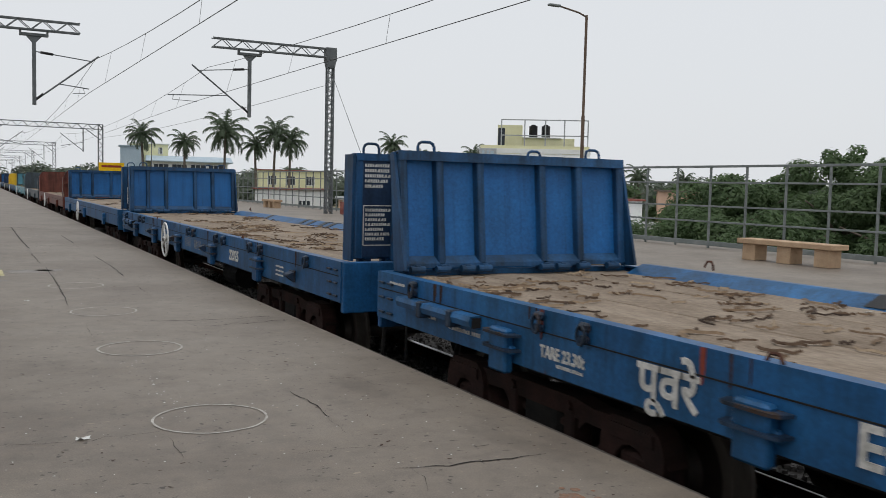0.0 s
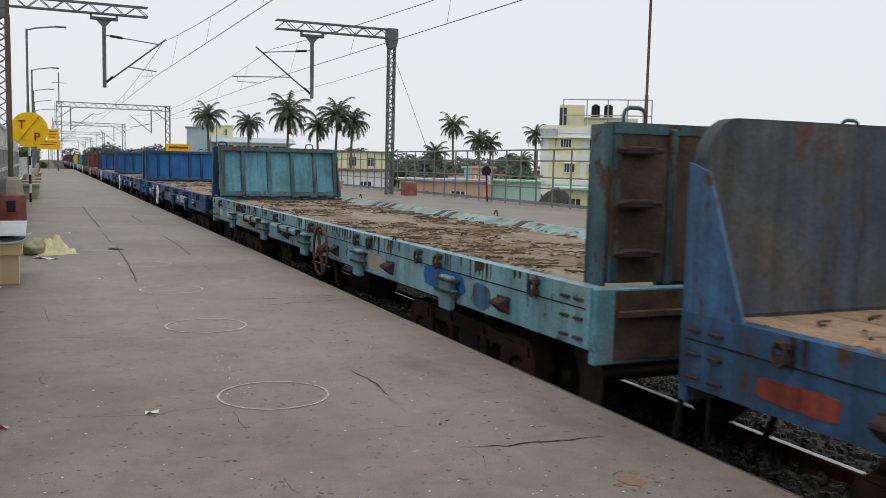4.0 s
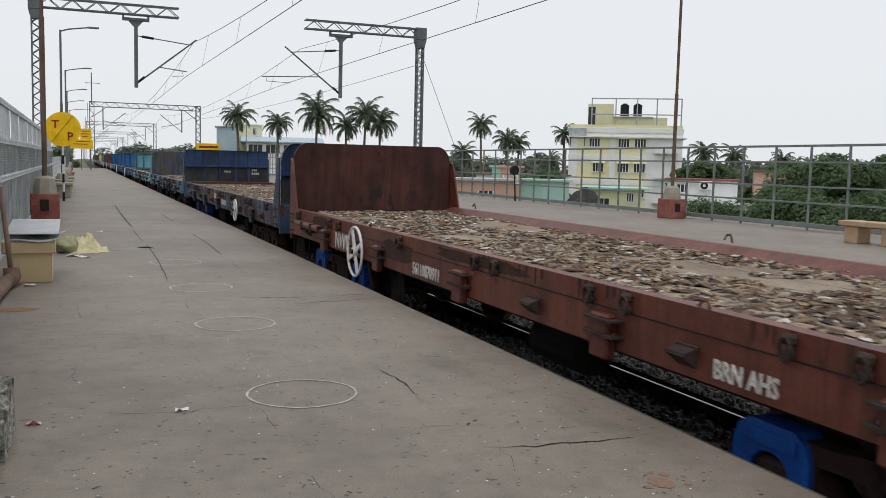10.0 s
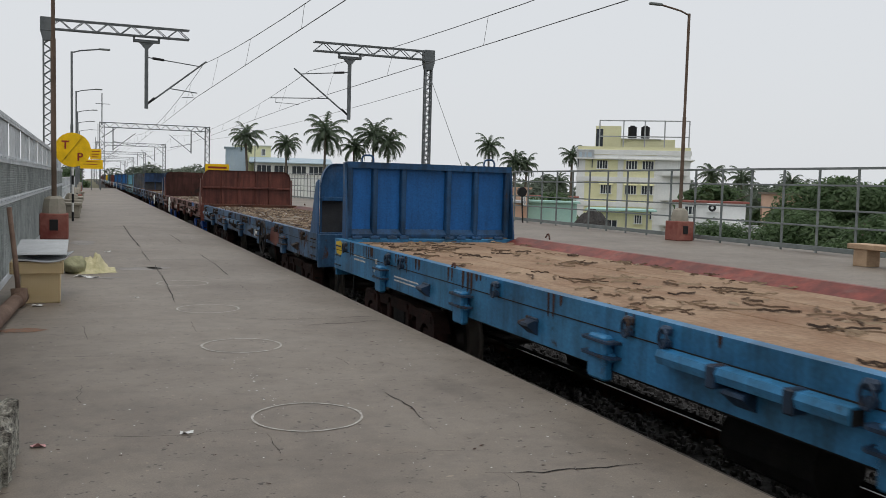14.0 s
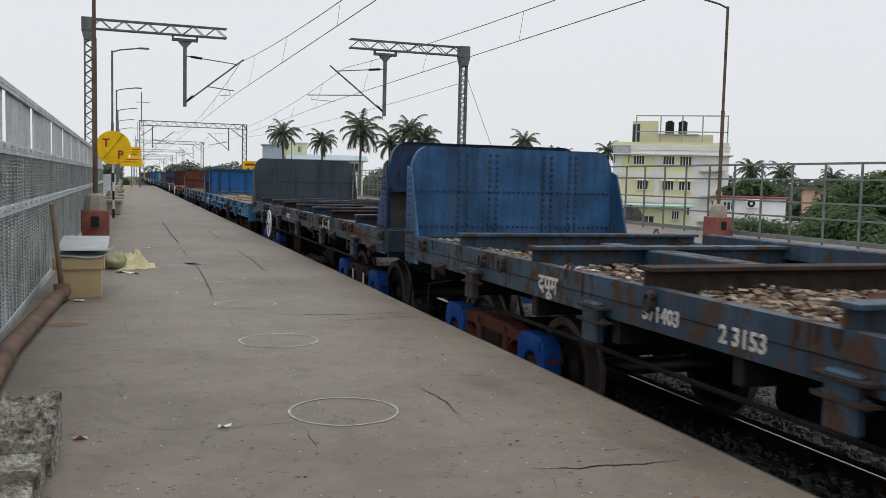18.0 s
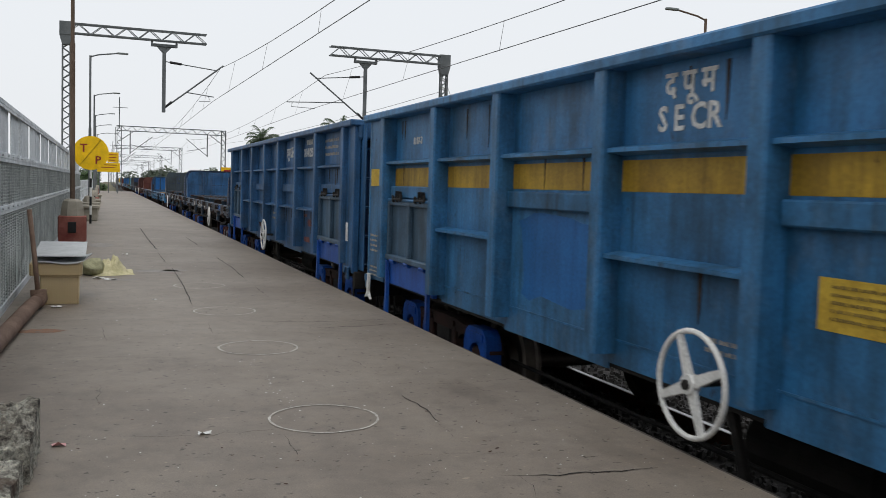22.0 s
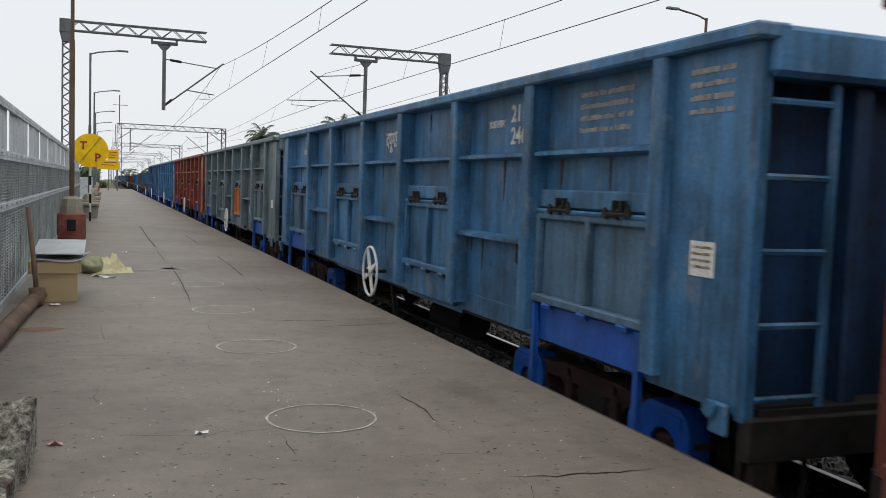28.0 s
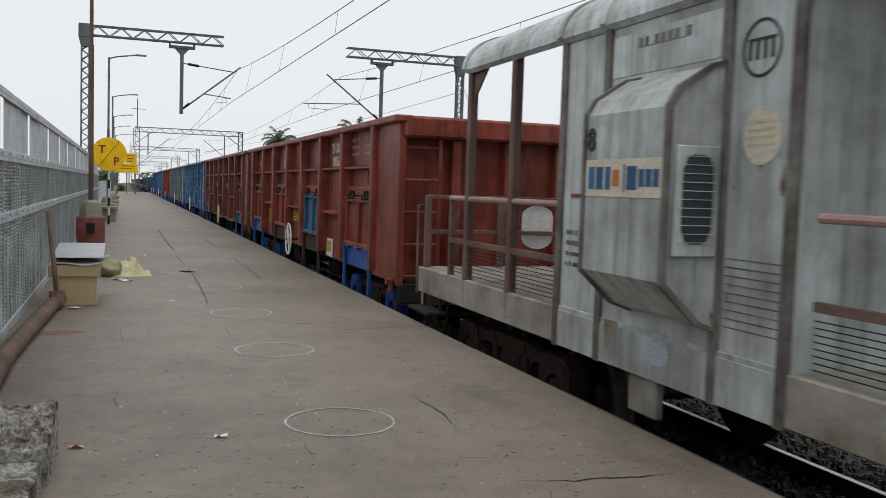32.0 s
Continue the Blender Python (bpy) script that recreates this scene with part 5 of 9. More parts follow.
def coupler(root, y, s):
    me = cached("coupler", lambda: mesh_of(Geo().box(-0.09, 0.09, -0.3, 0.22, 0.98, 1.2, 0.02).prism([(-0.2, 0.2), (0.16, 0.2), (0.22, 0.42), (0.06, 0.5), (-0.2, 0.46)], "z", 0.96, 1.22), "coupler", SOOT))
    part("coupler", me, None, root, "dark knuckle coupler", m=pose(0, y, 0, 0, 0, 0 if s > 0 else 180))
    mh = cached("hose", lambda: mesh_of(Geo().tube([(-0.45, -0.05, 1.0), (-0.45, 0.15, 0.95), (-0.43, 0.3, 0.6), (-0.42, 0.42, 0.42)], 0.028, 6), "brake_hose", BLACK, True))
    part("brake_hose", mh, None, root, m=pose(0, y, 0, 0, 0, 0 if s > 0 else 180))
    ml = cached("uncoupling", lambda: mesh_of(Geo().tube([(-1.3, 0.1, 1.0), (-1.3, 0.16, 0.62), (-1.05, 0.16, 0.6), (-1.05, 0.16, 0.95), (-0.2, 0.2, 1.05)], 0.018, 6), "uncoupling_lever", SOOT))
    part("uncoupling_lever", ml, None, root, m=pose(0, y, 0, 0, 0, 0 if s > 0 else 180))


def side_text(root, body, size, x, y, z, mat=None):
    """Letters on the side that faces the platform."""
    m = Matrix(((0, 0, -1, x), (-0.82 if len(body) > 6 else -1.0, 0, 0, y), (0, 1, 0, z), (0, 0, 0, 1)))
    return lettering(body, size, mat or STENCIL, root, m)


def word_bars(root, x, y, z, w, h, n, mat=None, name="stencil_line"):
    """Small stencilled lines, too worn to read."""
    r = random.Random(int(y * 100) + n)
    for k in range(n):
        zz = z + h / 2 - h * k / n
        zb, zm = zz - h / n * 0.42, zz - h / n * 0.40
        up, p = [], y + w / 2
        cw = max(0.014, h / n * 0.34)
        while p > y - w / 2 + cw:
            l = cw * r.uniform(0.75, 1.15)
            gap = cw * (0.45 if r.random() > 0.2 else 1.3)
            e, zt = max(p - l, y - w / 2), zz - h / n * (0.0 if r.random() > 0.3 else 0.08)
            up += [(p, zt), (e, zt), (e, zm), (e - gap, zm)]
            p -= l + gap
        up = up[:-1]
        part(name, Geo().prism(up + [(up[-1][0], zb), (up[0][0], zb)], "x", x - 0.003, x), mat or STENCIL, root)


def flat_wagon(front, rear, body_mat, deck_mat, end_f=None, end_r=None, mat_f=None, mat_r=None, bog=None, cap=None, wheel=None, wheel_at=5.9, wheel_r=0.30, texts=(), label="", skeleton=False, pale=0.07, far_mat=None, roll=True, near=True, top=1.49, stakes=(), litter="strips", grids=(), patches=(), lean=0.0, streaks=34, cap_r=None, pockets=(2.4, 4.83, 7.25, 9.65, 12.0), rails=(), tables=(), drips=(), tall=0.0, ext_f=0.0, cut_r=0.0):
    """A bogie flat wagon. Local y runs to the front, the origin is at rail level in mid-wagon; side x = -1.42 faces the camera's platform."""
    mid, L = (front + rear) / 2, (front - rear)
    h = L / 2
    root = thing("flat_wagon", label, "wagon", pose(TRACK, mid, BASE), "flat wagons of the goods train")
    WAGONS.append((root, mid))
    W = 1.42
    bot = 1.08 if not skeleton else 1.32
    r = random.Random(int(abs(mid) * 10))
    far_mat = far_mat or body_mat
    # side sills with flanges
    for s in (-1, 1):
        m = body_mat if s < 0 else far_mat
        o, i_ = s * (W + 0.012), s * (W - 0.012)
        fl = s * (W - 0.09)
        g = Geo().prism([(o, bot), (o, top), (fl, top), (fl, top - 0.022), (i_, top - 0.022), (i_, bot + 0.02), (fl, bot + 0.02), (fl, bot)], "y", -h + cut_r, h + ext_f)
        part("side_sill", g, m, root)
    for e in (-1, 1):
        wh = W if e > 0 or not cut_r else W - 0.14
        hy = e * h + (ext_f if e > 0 else 0.0)
        # a set-back headstock and its bracket take the shade-darkened blue
        part("headstock", Geo().box(-wh, wh, hy - 0.05, hy + 0.02, 0.98 if not skeleton else 1.3, top, 0.01).box(-0.35, 0.35, hy - 0.1, hy + 0.05, 0.9, 1.0, 0.01), BLUE_SHADED if wh < W else body_mat, root)
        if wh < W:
            part("end_bracket", Geo().box(-W + 0.02, W - 0.02, -h + cut_r - 0.03, -h + cut_r, 1.1, top - 0.005, 0.006).box(-W + 0.05, -W + 0.2, -h, -h + cut_r, top - 0.1, top - 0.03, 0.01).box(-W + 0.05, -W + 0.2, -h, -h + cut_r, 1.1, 1.16, 0.01), BLUE_SHADED, root)
        coupler(root, e * (h + 0.02), e)
        part("coupler_pocket", Geo().box(-0.22, 0.22, e * (h - 0.2) - 0.3, e * (h - 0.2) + 0.3, 0.92, 1.28, 0.02), SOOT, root)
    part("centre_sill", Geo().box(-0.28, 0.28, -h + 0.1, h - 0.1, 0.92, 1.36, 0.02), SOOT, root)
    k = -h + 1.0
    while k < h:
        part("cross_member", cached("crossm", lambda: mesh_of(Geo().box(-1.4, 1.4, -0.05, 0.05, 1.14, 1.36, 0.01), "cross_member", SOOT)), None, root, m=pose(0, k, 0))
        k += 1.35
    # floor
    if not skeleton:
        nb_ = 6 if near else 1
        bw_ = (2 * W - 0.18) / nb_
        for k in range(nb_):
            x0 = -W + 0.09 + k * bw_
            part("deck_board", Geo().box(x0 + 0.004, x0 + bw_ - 0.004, -h + 0.02 + cut_r * 0.2, h - 0.02 + ext_f, 1.37, top - 0.05 - (0.004 if k % 2 else 0.0), 0.006), deck_mat, root, "dirty plank deck")
    else:
        part("deck", Geo().box(-W + 0.09, W - 0.09, -h + 0.02, h - 0.02, 1.37, top - 0.07), deck_mat, root, "dirty plate deck with rubble")
        nb = 7
        for k in range(nb):
            y = h - 1.9 - k * (L - 3.6) / (nb - 1)
            part("cross_beam", Geo().box(-W + 0.0, W, y - 0.1, y + 0.1, top + 0.10, top + 0.13, 0.004).box(-W, W, y - 0.012, y + 0.012, top - 0.12, top + 0.1).box(-W, W, y - 0.1, y + 0.1, top - 0.13, top - 0.11), (body_mat, SLATE_RUST, GRIMED_RUST)[k % 3], root, "heavy steel cross beam")
        for k in range(3):
            y = h - 3.2 - k * 4.0
            part("long_beam", Geo().box(-0.35 + 0.3 * k, -0.1 + 0.3 * k, y - 2.0, y + 0.3, top - 0.04, top + 0.1, 0.01), body_mat, root)
        part("long_beam", Geo().box(W - 0.25, W - 0.1, -h + 2.2, h - 2.4, top, top + 0.16, 0.01), far_mat, root)
    # litter on the floor
    g, gp = Geo(), Geo()
    n = {"strips": 1700 if body_mat == TEAL else 1050, "chips": 9000, "stones": 9000, "dirt": 700}[litter] if near else 150
    z = (top - 0.05 if not skeleton else top - 0.07) + 0.001
    rise = 0.035 if not skeleton else 0.06
    for k in range(n):
        x, y = r.uniform(-W + 0.1, W - 0.1), r.uniform(-h + 0.25, h - 0.25)
        hp = noise.noise((x * 1.1, y * 0.6, mid)) + 0.5 * noise.noise((x * 3, y * 2, mid))
        if hp < {"chips": -0.42, "stones": -0.42, "strips": -0.3 if body_mat == TEAL else -0.02, "dirt": 0.0}[litter]:
            continue
        a = r.gauss(0, 0.8) if litter == "strips" else r.random() * 6.28
        if litter == "strips" and r.random() < 0.75:
            # a curled strand of bark
            ln, wd, bend, tgt = r.uniform(0.05, 0.17) * (1.6 if r.random() < 0.12 else 1.0), r.uniform(0.006, 0.013), r.gauss(0, 1.6), g
            px, py, k0 = x, y, len(g.v)
            for q in range(6):
                a2 = a + bend * (q / 5 - 0.5) + 0.25 * math.sin(q * 2.1 + x * 40)
                wq, zq = wd * (0.45 if q in (0, 5) else 1.0), z + 0.004 + 0.014 * abs(math.sin(q * 1.3 + y * 30))
                g.v += [(px - math.sin(a2) * wq, py + math.cos(a2) * wq, zq - 0.006), (px, py, zq + wd * 0.8), (px + math.sin(a2) * wq, py - math.cos(a2) * wq, zq - 0.006)]
                px, py = px + math.cos(a2) * ln / 2.5, py + math.sin(a2) * ln / 2.5
            for q in range(5):
                b0 = k0 + q * 3
                g.f += [(b0, b0 + 1, b0 + 4, b0 + 3), (b0 + 1, b0 + 2, b0 + 5, b0 + 4)]
            continue
        l, w_ = {"strips": (r.uniform(0.012, 0.05), r.uniform(0.004, 0.012)), "chips": (0.014 + 0.1 * r.random() ** 2.2, r.uniform(0.007, 0.028)), "stones": (r.uniform(0.012, 0.04), r.uniform(0.012, 0.03)), "dirt": (r.uniform(0.01, 0.06), r.uniform(0.005, 0.014))}[litter]
        zz = z + (max(0.0, hp + (0.3 if skeleton else 0)) * rise if litter in ("chips", "stones") else 0)
        ca, sa, t2, bend = math.cos(a), math.sin(a), r.uniform(0.003, 0.012) + w_ * 0.3, r.gauss(0, 0.25) * l
        ux, uy = ca * l, sa * l
        tgt = gp if r.random() < pale else g
        tgt.add([(x - ux - sa * w_, y - uy + ca * w_, zz), (x - ux + sa * w_, y - uy - ca * w_, zz), (x - sa * (w_ + bend), y + ca * (w_ + bend), zz + t2), (x + sa * (w_ - bend), y - ca * (w_ - bend), zz + t2),
                 (x + ux - sa * w_ * 0.8, y + uy + ca * w_ * 0.8, zz + t2 * r.uniform(0, 1.2)), (x + ux + sa * w_ * 0.8, y + uy - ca * w_ * 0.8, zz),
                 (x + sa * w_ * 1.3, y - ca * w_ * 1.3, zz - 0.002), (x - sa * w_ * 1.3, y + ca * w_ * 1.3, zz - 0.002)],
                [(0, 1, 3, 2), (2, 3, 5, 4), (1, 6, 3), (3, 6, 5), (0, 2, 7), (2, 4, 7)])
    tagged(part("deck_litter", g.mesh("deck_litter", CHIP), None, root, "scattered bark and wood chips"), kind="stuff")
    tagged(part("pale_litter", gp.mesh("pale_litter", PALE_CHIP), None, root, "pale scraps"), kind="stuff")
    for k in range(9 if litter == "dirt" and near else 0):
        x, y, ln, a = r.uniform(-0.9, 0.7), h - r.choice((1.0, 1.3, 2.9, 3.1, 3.6, 4.2, 4.8, 6.0, 9.0)), r.uniform(0.08, 0.3), r.uniform(0, 180)
        part("timber_offcut", Geo().box(-ln, ln, -0.035, 0.035, 0, 0.035, 0.006), BENCH if k % 3 else CEMENT, root, "pale timber offcut", m=pose(x, y, top - 0.05, 0, 0, a))
    # stake pockets, lashing rings and rails along the side
    fit_mat = GRIMED if body_mat in (BLUE, BLUE_TEAL) else GRIMED_RUST
    spans = [(d - 0.3 * size * len(b_) - 0.1, d + 0.3 * size * len(b_) + 0.1) for b_, size, d, z_ in texts] + [(d - w_ / 2 - 0.05, d + w_ / 2 + 0.05) for d, z_, w_, hh, n_ in grids]
    free = lambda yy: not any(a < h - yy < b for a, b in spans)
    pocket = cached(("pocket", body_mat.name), lambda: mesh_of(Geo().box(-0.075, 0, -0.11, 0.11, -0.23, 0.07, 0.016).box(-0.05, 0, -0.15, 0.15, -0.10, -0.04, 0.012), "stake_pocket", body_mat))
    plate = cached(("pocket_plate", fit_mat.name), lambda: mesh_of(Geo().prism([(0, -0.2), (-0.08, -0.18), (-0.1, -0.14), (-0.1, 0.14), (-0.08, 0.18), (0, 0.2)], "z", -0.009, 0.009), "pocket_plate", fit_mat))
    ring = cached(("ring", fit_mat.name), lambda: mesh_of(Geo().box(-0.045, 0, -0.045, 0.045, 0.02, 0.075, 0.014).box(-0.05, 0, -0.04, 0.04, -0.055, -0.005, 0.014).tube([(-0.05, math.cos(a / 10 * 6.283) * 0.04, 0.0 + math.sin(a / 10 * 6.283) * 0.06) for a in range(10)], 0.012, 5, True), "lashing_ring", fit_mat))
    step = cached(("cleat", fit_mat.name), lambda: mesh_of(Geo().prism([(0, 0.05), (-0.09, 0.02), (-0.095, 0.0), (0, -0.075)], "y", -0.085, 0.085).box(-0.02, 0, -0.1, 0.1, 0.03, 0.06, 0.006), "side_cleat", fit_mat))
    zb = top - 0.25
    for d in pockets if near else (2.4, 7.2, 12.0):
        for s in (-1, 1) if near else (-1,):
            p_ = part("stake_pocket", pocket, None, root, m=pose(s * (W + 0.012), h - d, zb, 0, 0, 0 if s < 0 else 180))
            if near and s < 0:
                for q in (0.035, -0.065):
                    part("pocket_plate", plate, None, p_, m=pose(0, 0, q))
    for d in (0.78, 2.62, 3.1, 5.55, 7.55, 7.95, 9.45, 9.9, 11.3, 11.76, 13.5) if near else ():
        part("lashing_ring", ring, None, root, m=pose(-W - 0.012, h - d, top - 0.09))
    for d in (1.42, 3.85, 6.2, 8.63, 10.5, 13.0) if near else ():
        if free(h - d):
            part("side_cleat", step, None, root, m=pose(-W - 0.012, h - d, top - 0.28))
    chain = cached("loop", lambda: mesh_of(Geo().tube([(0.0, -0.05, -0.02), (-0.01, -0.05, 0.03), (0.0, -0.02, 0.06), (0.01, 0.04, 0.055), (-0.01, 0.055, 0.0)], 0.011, 5), "rusty_loop", RUST))
    for k in range(5 if near else 0):
        part("rusty_loop", chain, None, root, m=pose(-W + 0.02 if k % 2 else W - 0.06, h - 0.9 - k * (L - 1.8) / 4 - 0.33, top - 0.02 + (0 if k % 2 else 0.1)))
    # stake rails carried between the pockets
    for a, b in rails:
        rl = part("side_rail", Geo().prism([(-W - 0.012, top - 0.255), (-W - 0.10, top - 0.235), (-W - 0.115, top - 0.19), (-W - 0.10, top - 0.155), (-W - 0.012, top - 0.15)], "y", h - b, h - a), BLUE_STEEL if body_mat == BLUE_OLD else body_mat, root, "long rail fixed along the sill")
        part("rail_end", Geo().box(-W - 0.09, -W - 0.014, h - b - 0.004, h - b - 0.001, top - 0.24, top - 0.165), SOOT, rl, "dark hollow end")
        for q in (0.35, 0.75):
            part("rail_clip", Geo().box(-W - 0.123, -W - 0.01, h - a - (b - a) * q - 0.035, h - a - (b - a) * q + 0.035, top - 0.275, top - 0.145, 0.01), fit_mat, rl)
    # rust running down from the lashing loops, mostly in pairs
    def streak(y, w_, hh, mt):
        part("rust_streak", Geo().prism([(y - w_, top - 0.002), (y + w_, top - 0.002), (y + w_ * 0.9, top - hh * 0.5), (y + w_ * 0.45, top - hh), (y - w_ * 0.3, top - hh * 0.92), (y - w_ * 0.9, top - hh * 0.6)], "x", -W - 0.0145, -W - 0.011), mt, root)
    for k in range((streaks + 1) // 2 if near else 0):
        y = h - 0.7 - r.random() * (L - 1.4)
        w_, hh = 0.008 + 0.022 * r.random(), r.uniform(0.06, 0.2)
        streak(y, w_, hh, RUST_DARK)
        if r.random() < 0.75:
            streak(y - r.uniform(0.07, 0.13), w_ * r.uniform(0.6, 1.2), hh * r.uniform(0.6, 1.1), RUST_DARK)
    for d in drips:
        streak(h - d, 0.02, 0.2, RED)
    # ruled maintenance tables
    for (d, z_, w_, hh) in tables:
        g = Geo()
        for k in range(6):
            g.box(-W - 0.0145, -W - 0.0118, h - d - w_ / 2, h - d + w_ / 2, z_ - hh / 2 + hh * k / 5 - 0.0025, z_ - hh / 2 + hh * k / 5 + 0.0025)
            y = h - d - w_ / 2 + w_ * k / 5
            g.box(-W - 0.0145, -W - 0.0118, y - 0.003, y + 0.003, z_ - hh / 2, z_ + hh / 2)
        part("stencil_table", g, STENCIL_DIM, root, "white ruled table")
    # far side coaming with dark pocket gaps
    part("sill_seam", Geo().box(-W - 0.017, -W - 0.010, -h + 0.05, h - 0.05, top - 0.15, top - 0.142), SOOT, root)
    for (d, z, w_, hh, n_) in grids:
        word_bars(root, -W - 0.0135, h - d, z, w_, hh, n_)
    for (d, z, w_, hh, mt) in patches:
        part("paint_patch", Geo().prism([(h - d + math.copysign(abs(math.cos(k * 0.3)) ** 0.5, math.cos(k * 0.3)) * w_ / 2 * (1 + 0.25 * noise.noise((k * 0.5, d, z))), z + math.copysign(abs(math.sin(k * 0.3)) ** 0.5, math.sin(k * 0.3)) * hh / 2 * (1 + 0.3 * noise.noise((k * 0.7, d + 5, z)))) for k in range(21)], "x", -W - 0.0155, -W - 0.011), mt, root, "patch of other paint")
    for e in (-1, 1):
        for k in range(6):
            part("corner_cleat", cached(("ccleat", fit_mat.name), lambda: mesh_of(Geo().box(-0.026, 0, -0.05, 0.05, -0.009, 0.009, 0.004), "corner_cleat", fit_mat)), None, root, m=pose(-W - 0.01, e * (h + (ext_f if e > 0 else -cut_r) - 0.12 - 0.17 * (k % 2)), bot + 0.06 + (k // 2) * 0.13)) if near else None
    part("far_coaming", Geo().prism([(W - 0.27, top - 0.055), (W - 0.06, top + 0.035), (W + 0.016, top + 0.035), (W + 0.016, top - 0.055)], "y", -h + 0.3, h - 0.3), far_mat, root, "sloped board along the far edge")
    if near and body_mat in (BLUE, TEAL):
        for k in (3.08, 5.48, 5.94, 6.61, 7.03, 8.8, 11.12, 11.51) if body_mat == BLUE else (0.71, 2.47, 2.9, 3.27, 5.6, 6.0, 8.3, 10.6, 11.1):
            y = h - k
            part("pocket_gap", Geo().prism([(W - 0.25, top - 0.04), (W - 0.064, top + 0.041), (W + 0.02, top + 0.041), (W + 0.02, top - 0.04)], "y", y - 0.09, y + 0.09), BLACK, root)
    for (yy, xx, hh, mt) in stakes:
        part("stanchion", Geo().box(xx - 0.05, xx + 0.05, yy - 0.05, yy + 0.05, top - 0.1, top + hh, 0.012), mt, root, "upright blue stanchion post")
    if not end_f and near:
        part("stop_board", Geo().box(-W + 0.1, W - 0.1, h - 0.3, h - 0.2, top - 0.05, top + 0.04, 0.01), RUST, root, "rusty board across the deck end")
    # brake gear below
    part("brake_cylinder", Geo().tube([(-0.7, -1.2, 0.72), (-0.7, -0.4, 0.72)], 0.2, 12), SOOT, root)
    part("air_tank", Geo().tube([(0.2, 0.6, 0.7), (0.2, 2.0, 0.7)], 0.22, 12), SOOT, root)
    for a, b in (((-0.5, -h + 3, 0.62), (-0.5, h - 3, 0.62)), ((-1.25, -h + 2.2, 1.02), (-1.25, h - 2.2, 1.02)), ((-0.9, -2.2, 0.5), (-0.9, 2.6, 0.45))):
        part("brake_rod", Geo().tube([a, b], 0.02, 6), SOOT, root)
    part("brake_post", Geo().beam((-1.2, wheel_at - h + L - 2 * wheel_at + 0.5, 1.1), (-1.15, h - wheel_at + 0.25, 0.42), 0.07), BOGIE_RUST, root)
    for e in (-1, 1):
        bogie(root, e * (h - 2.3), bog or BOGIE_RUST, (cap_r if e < 0 and cap_r else cap) or bog or BOGIE_RUST, roll, skeleton and e < 0)
    if wheel:
        handwheel(root, -W - 0.12, h - wheel_at, 1.17, wheel, wheel_r)
    # end flaps
    for e, kind, mt in ((1, end_f, mat_f), (-1, end_r, mat_r)):
        if kind:
            end_flap(root, e, h + (max(ext_f, 0.0) * 0.75 if e > 0 else 0.0), top, kind, mt or body_mat, lean if e > 0 else 0.0, tall)
    for body, size, d, z in texts:
        side_text(root, body, size, -W - 0.0145, h - d, z)
    return root


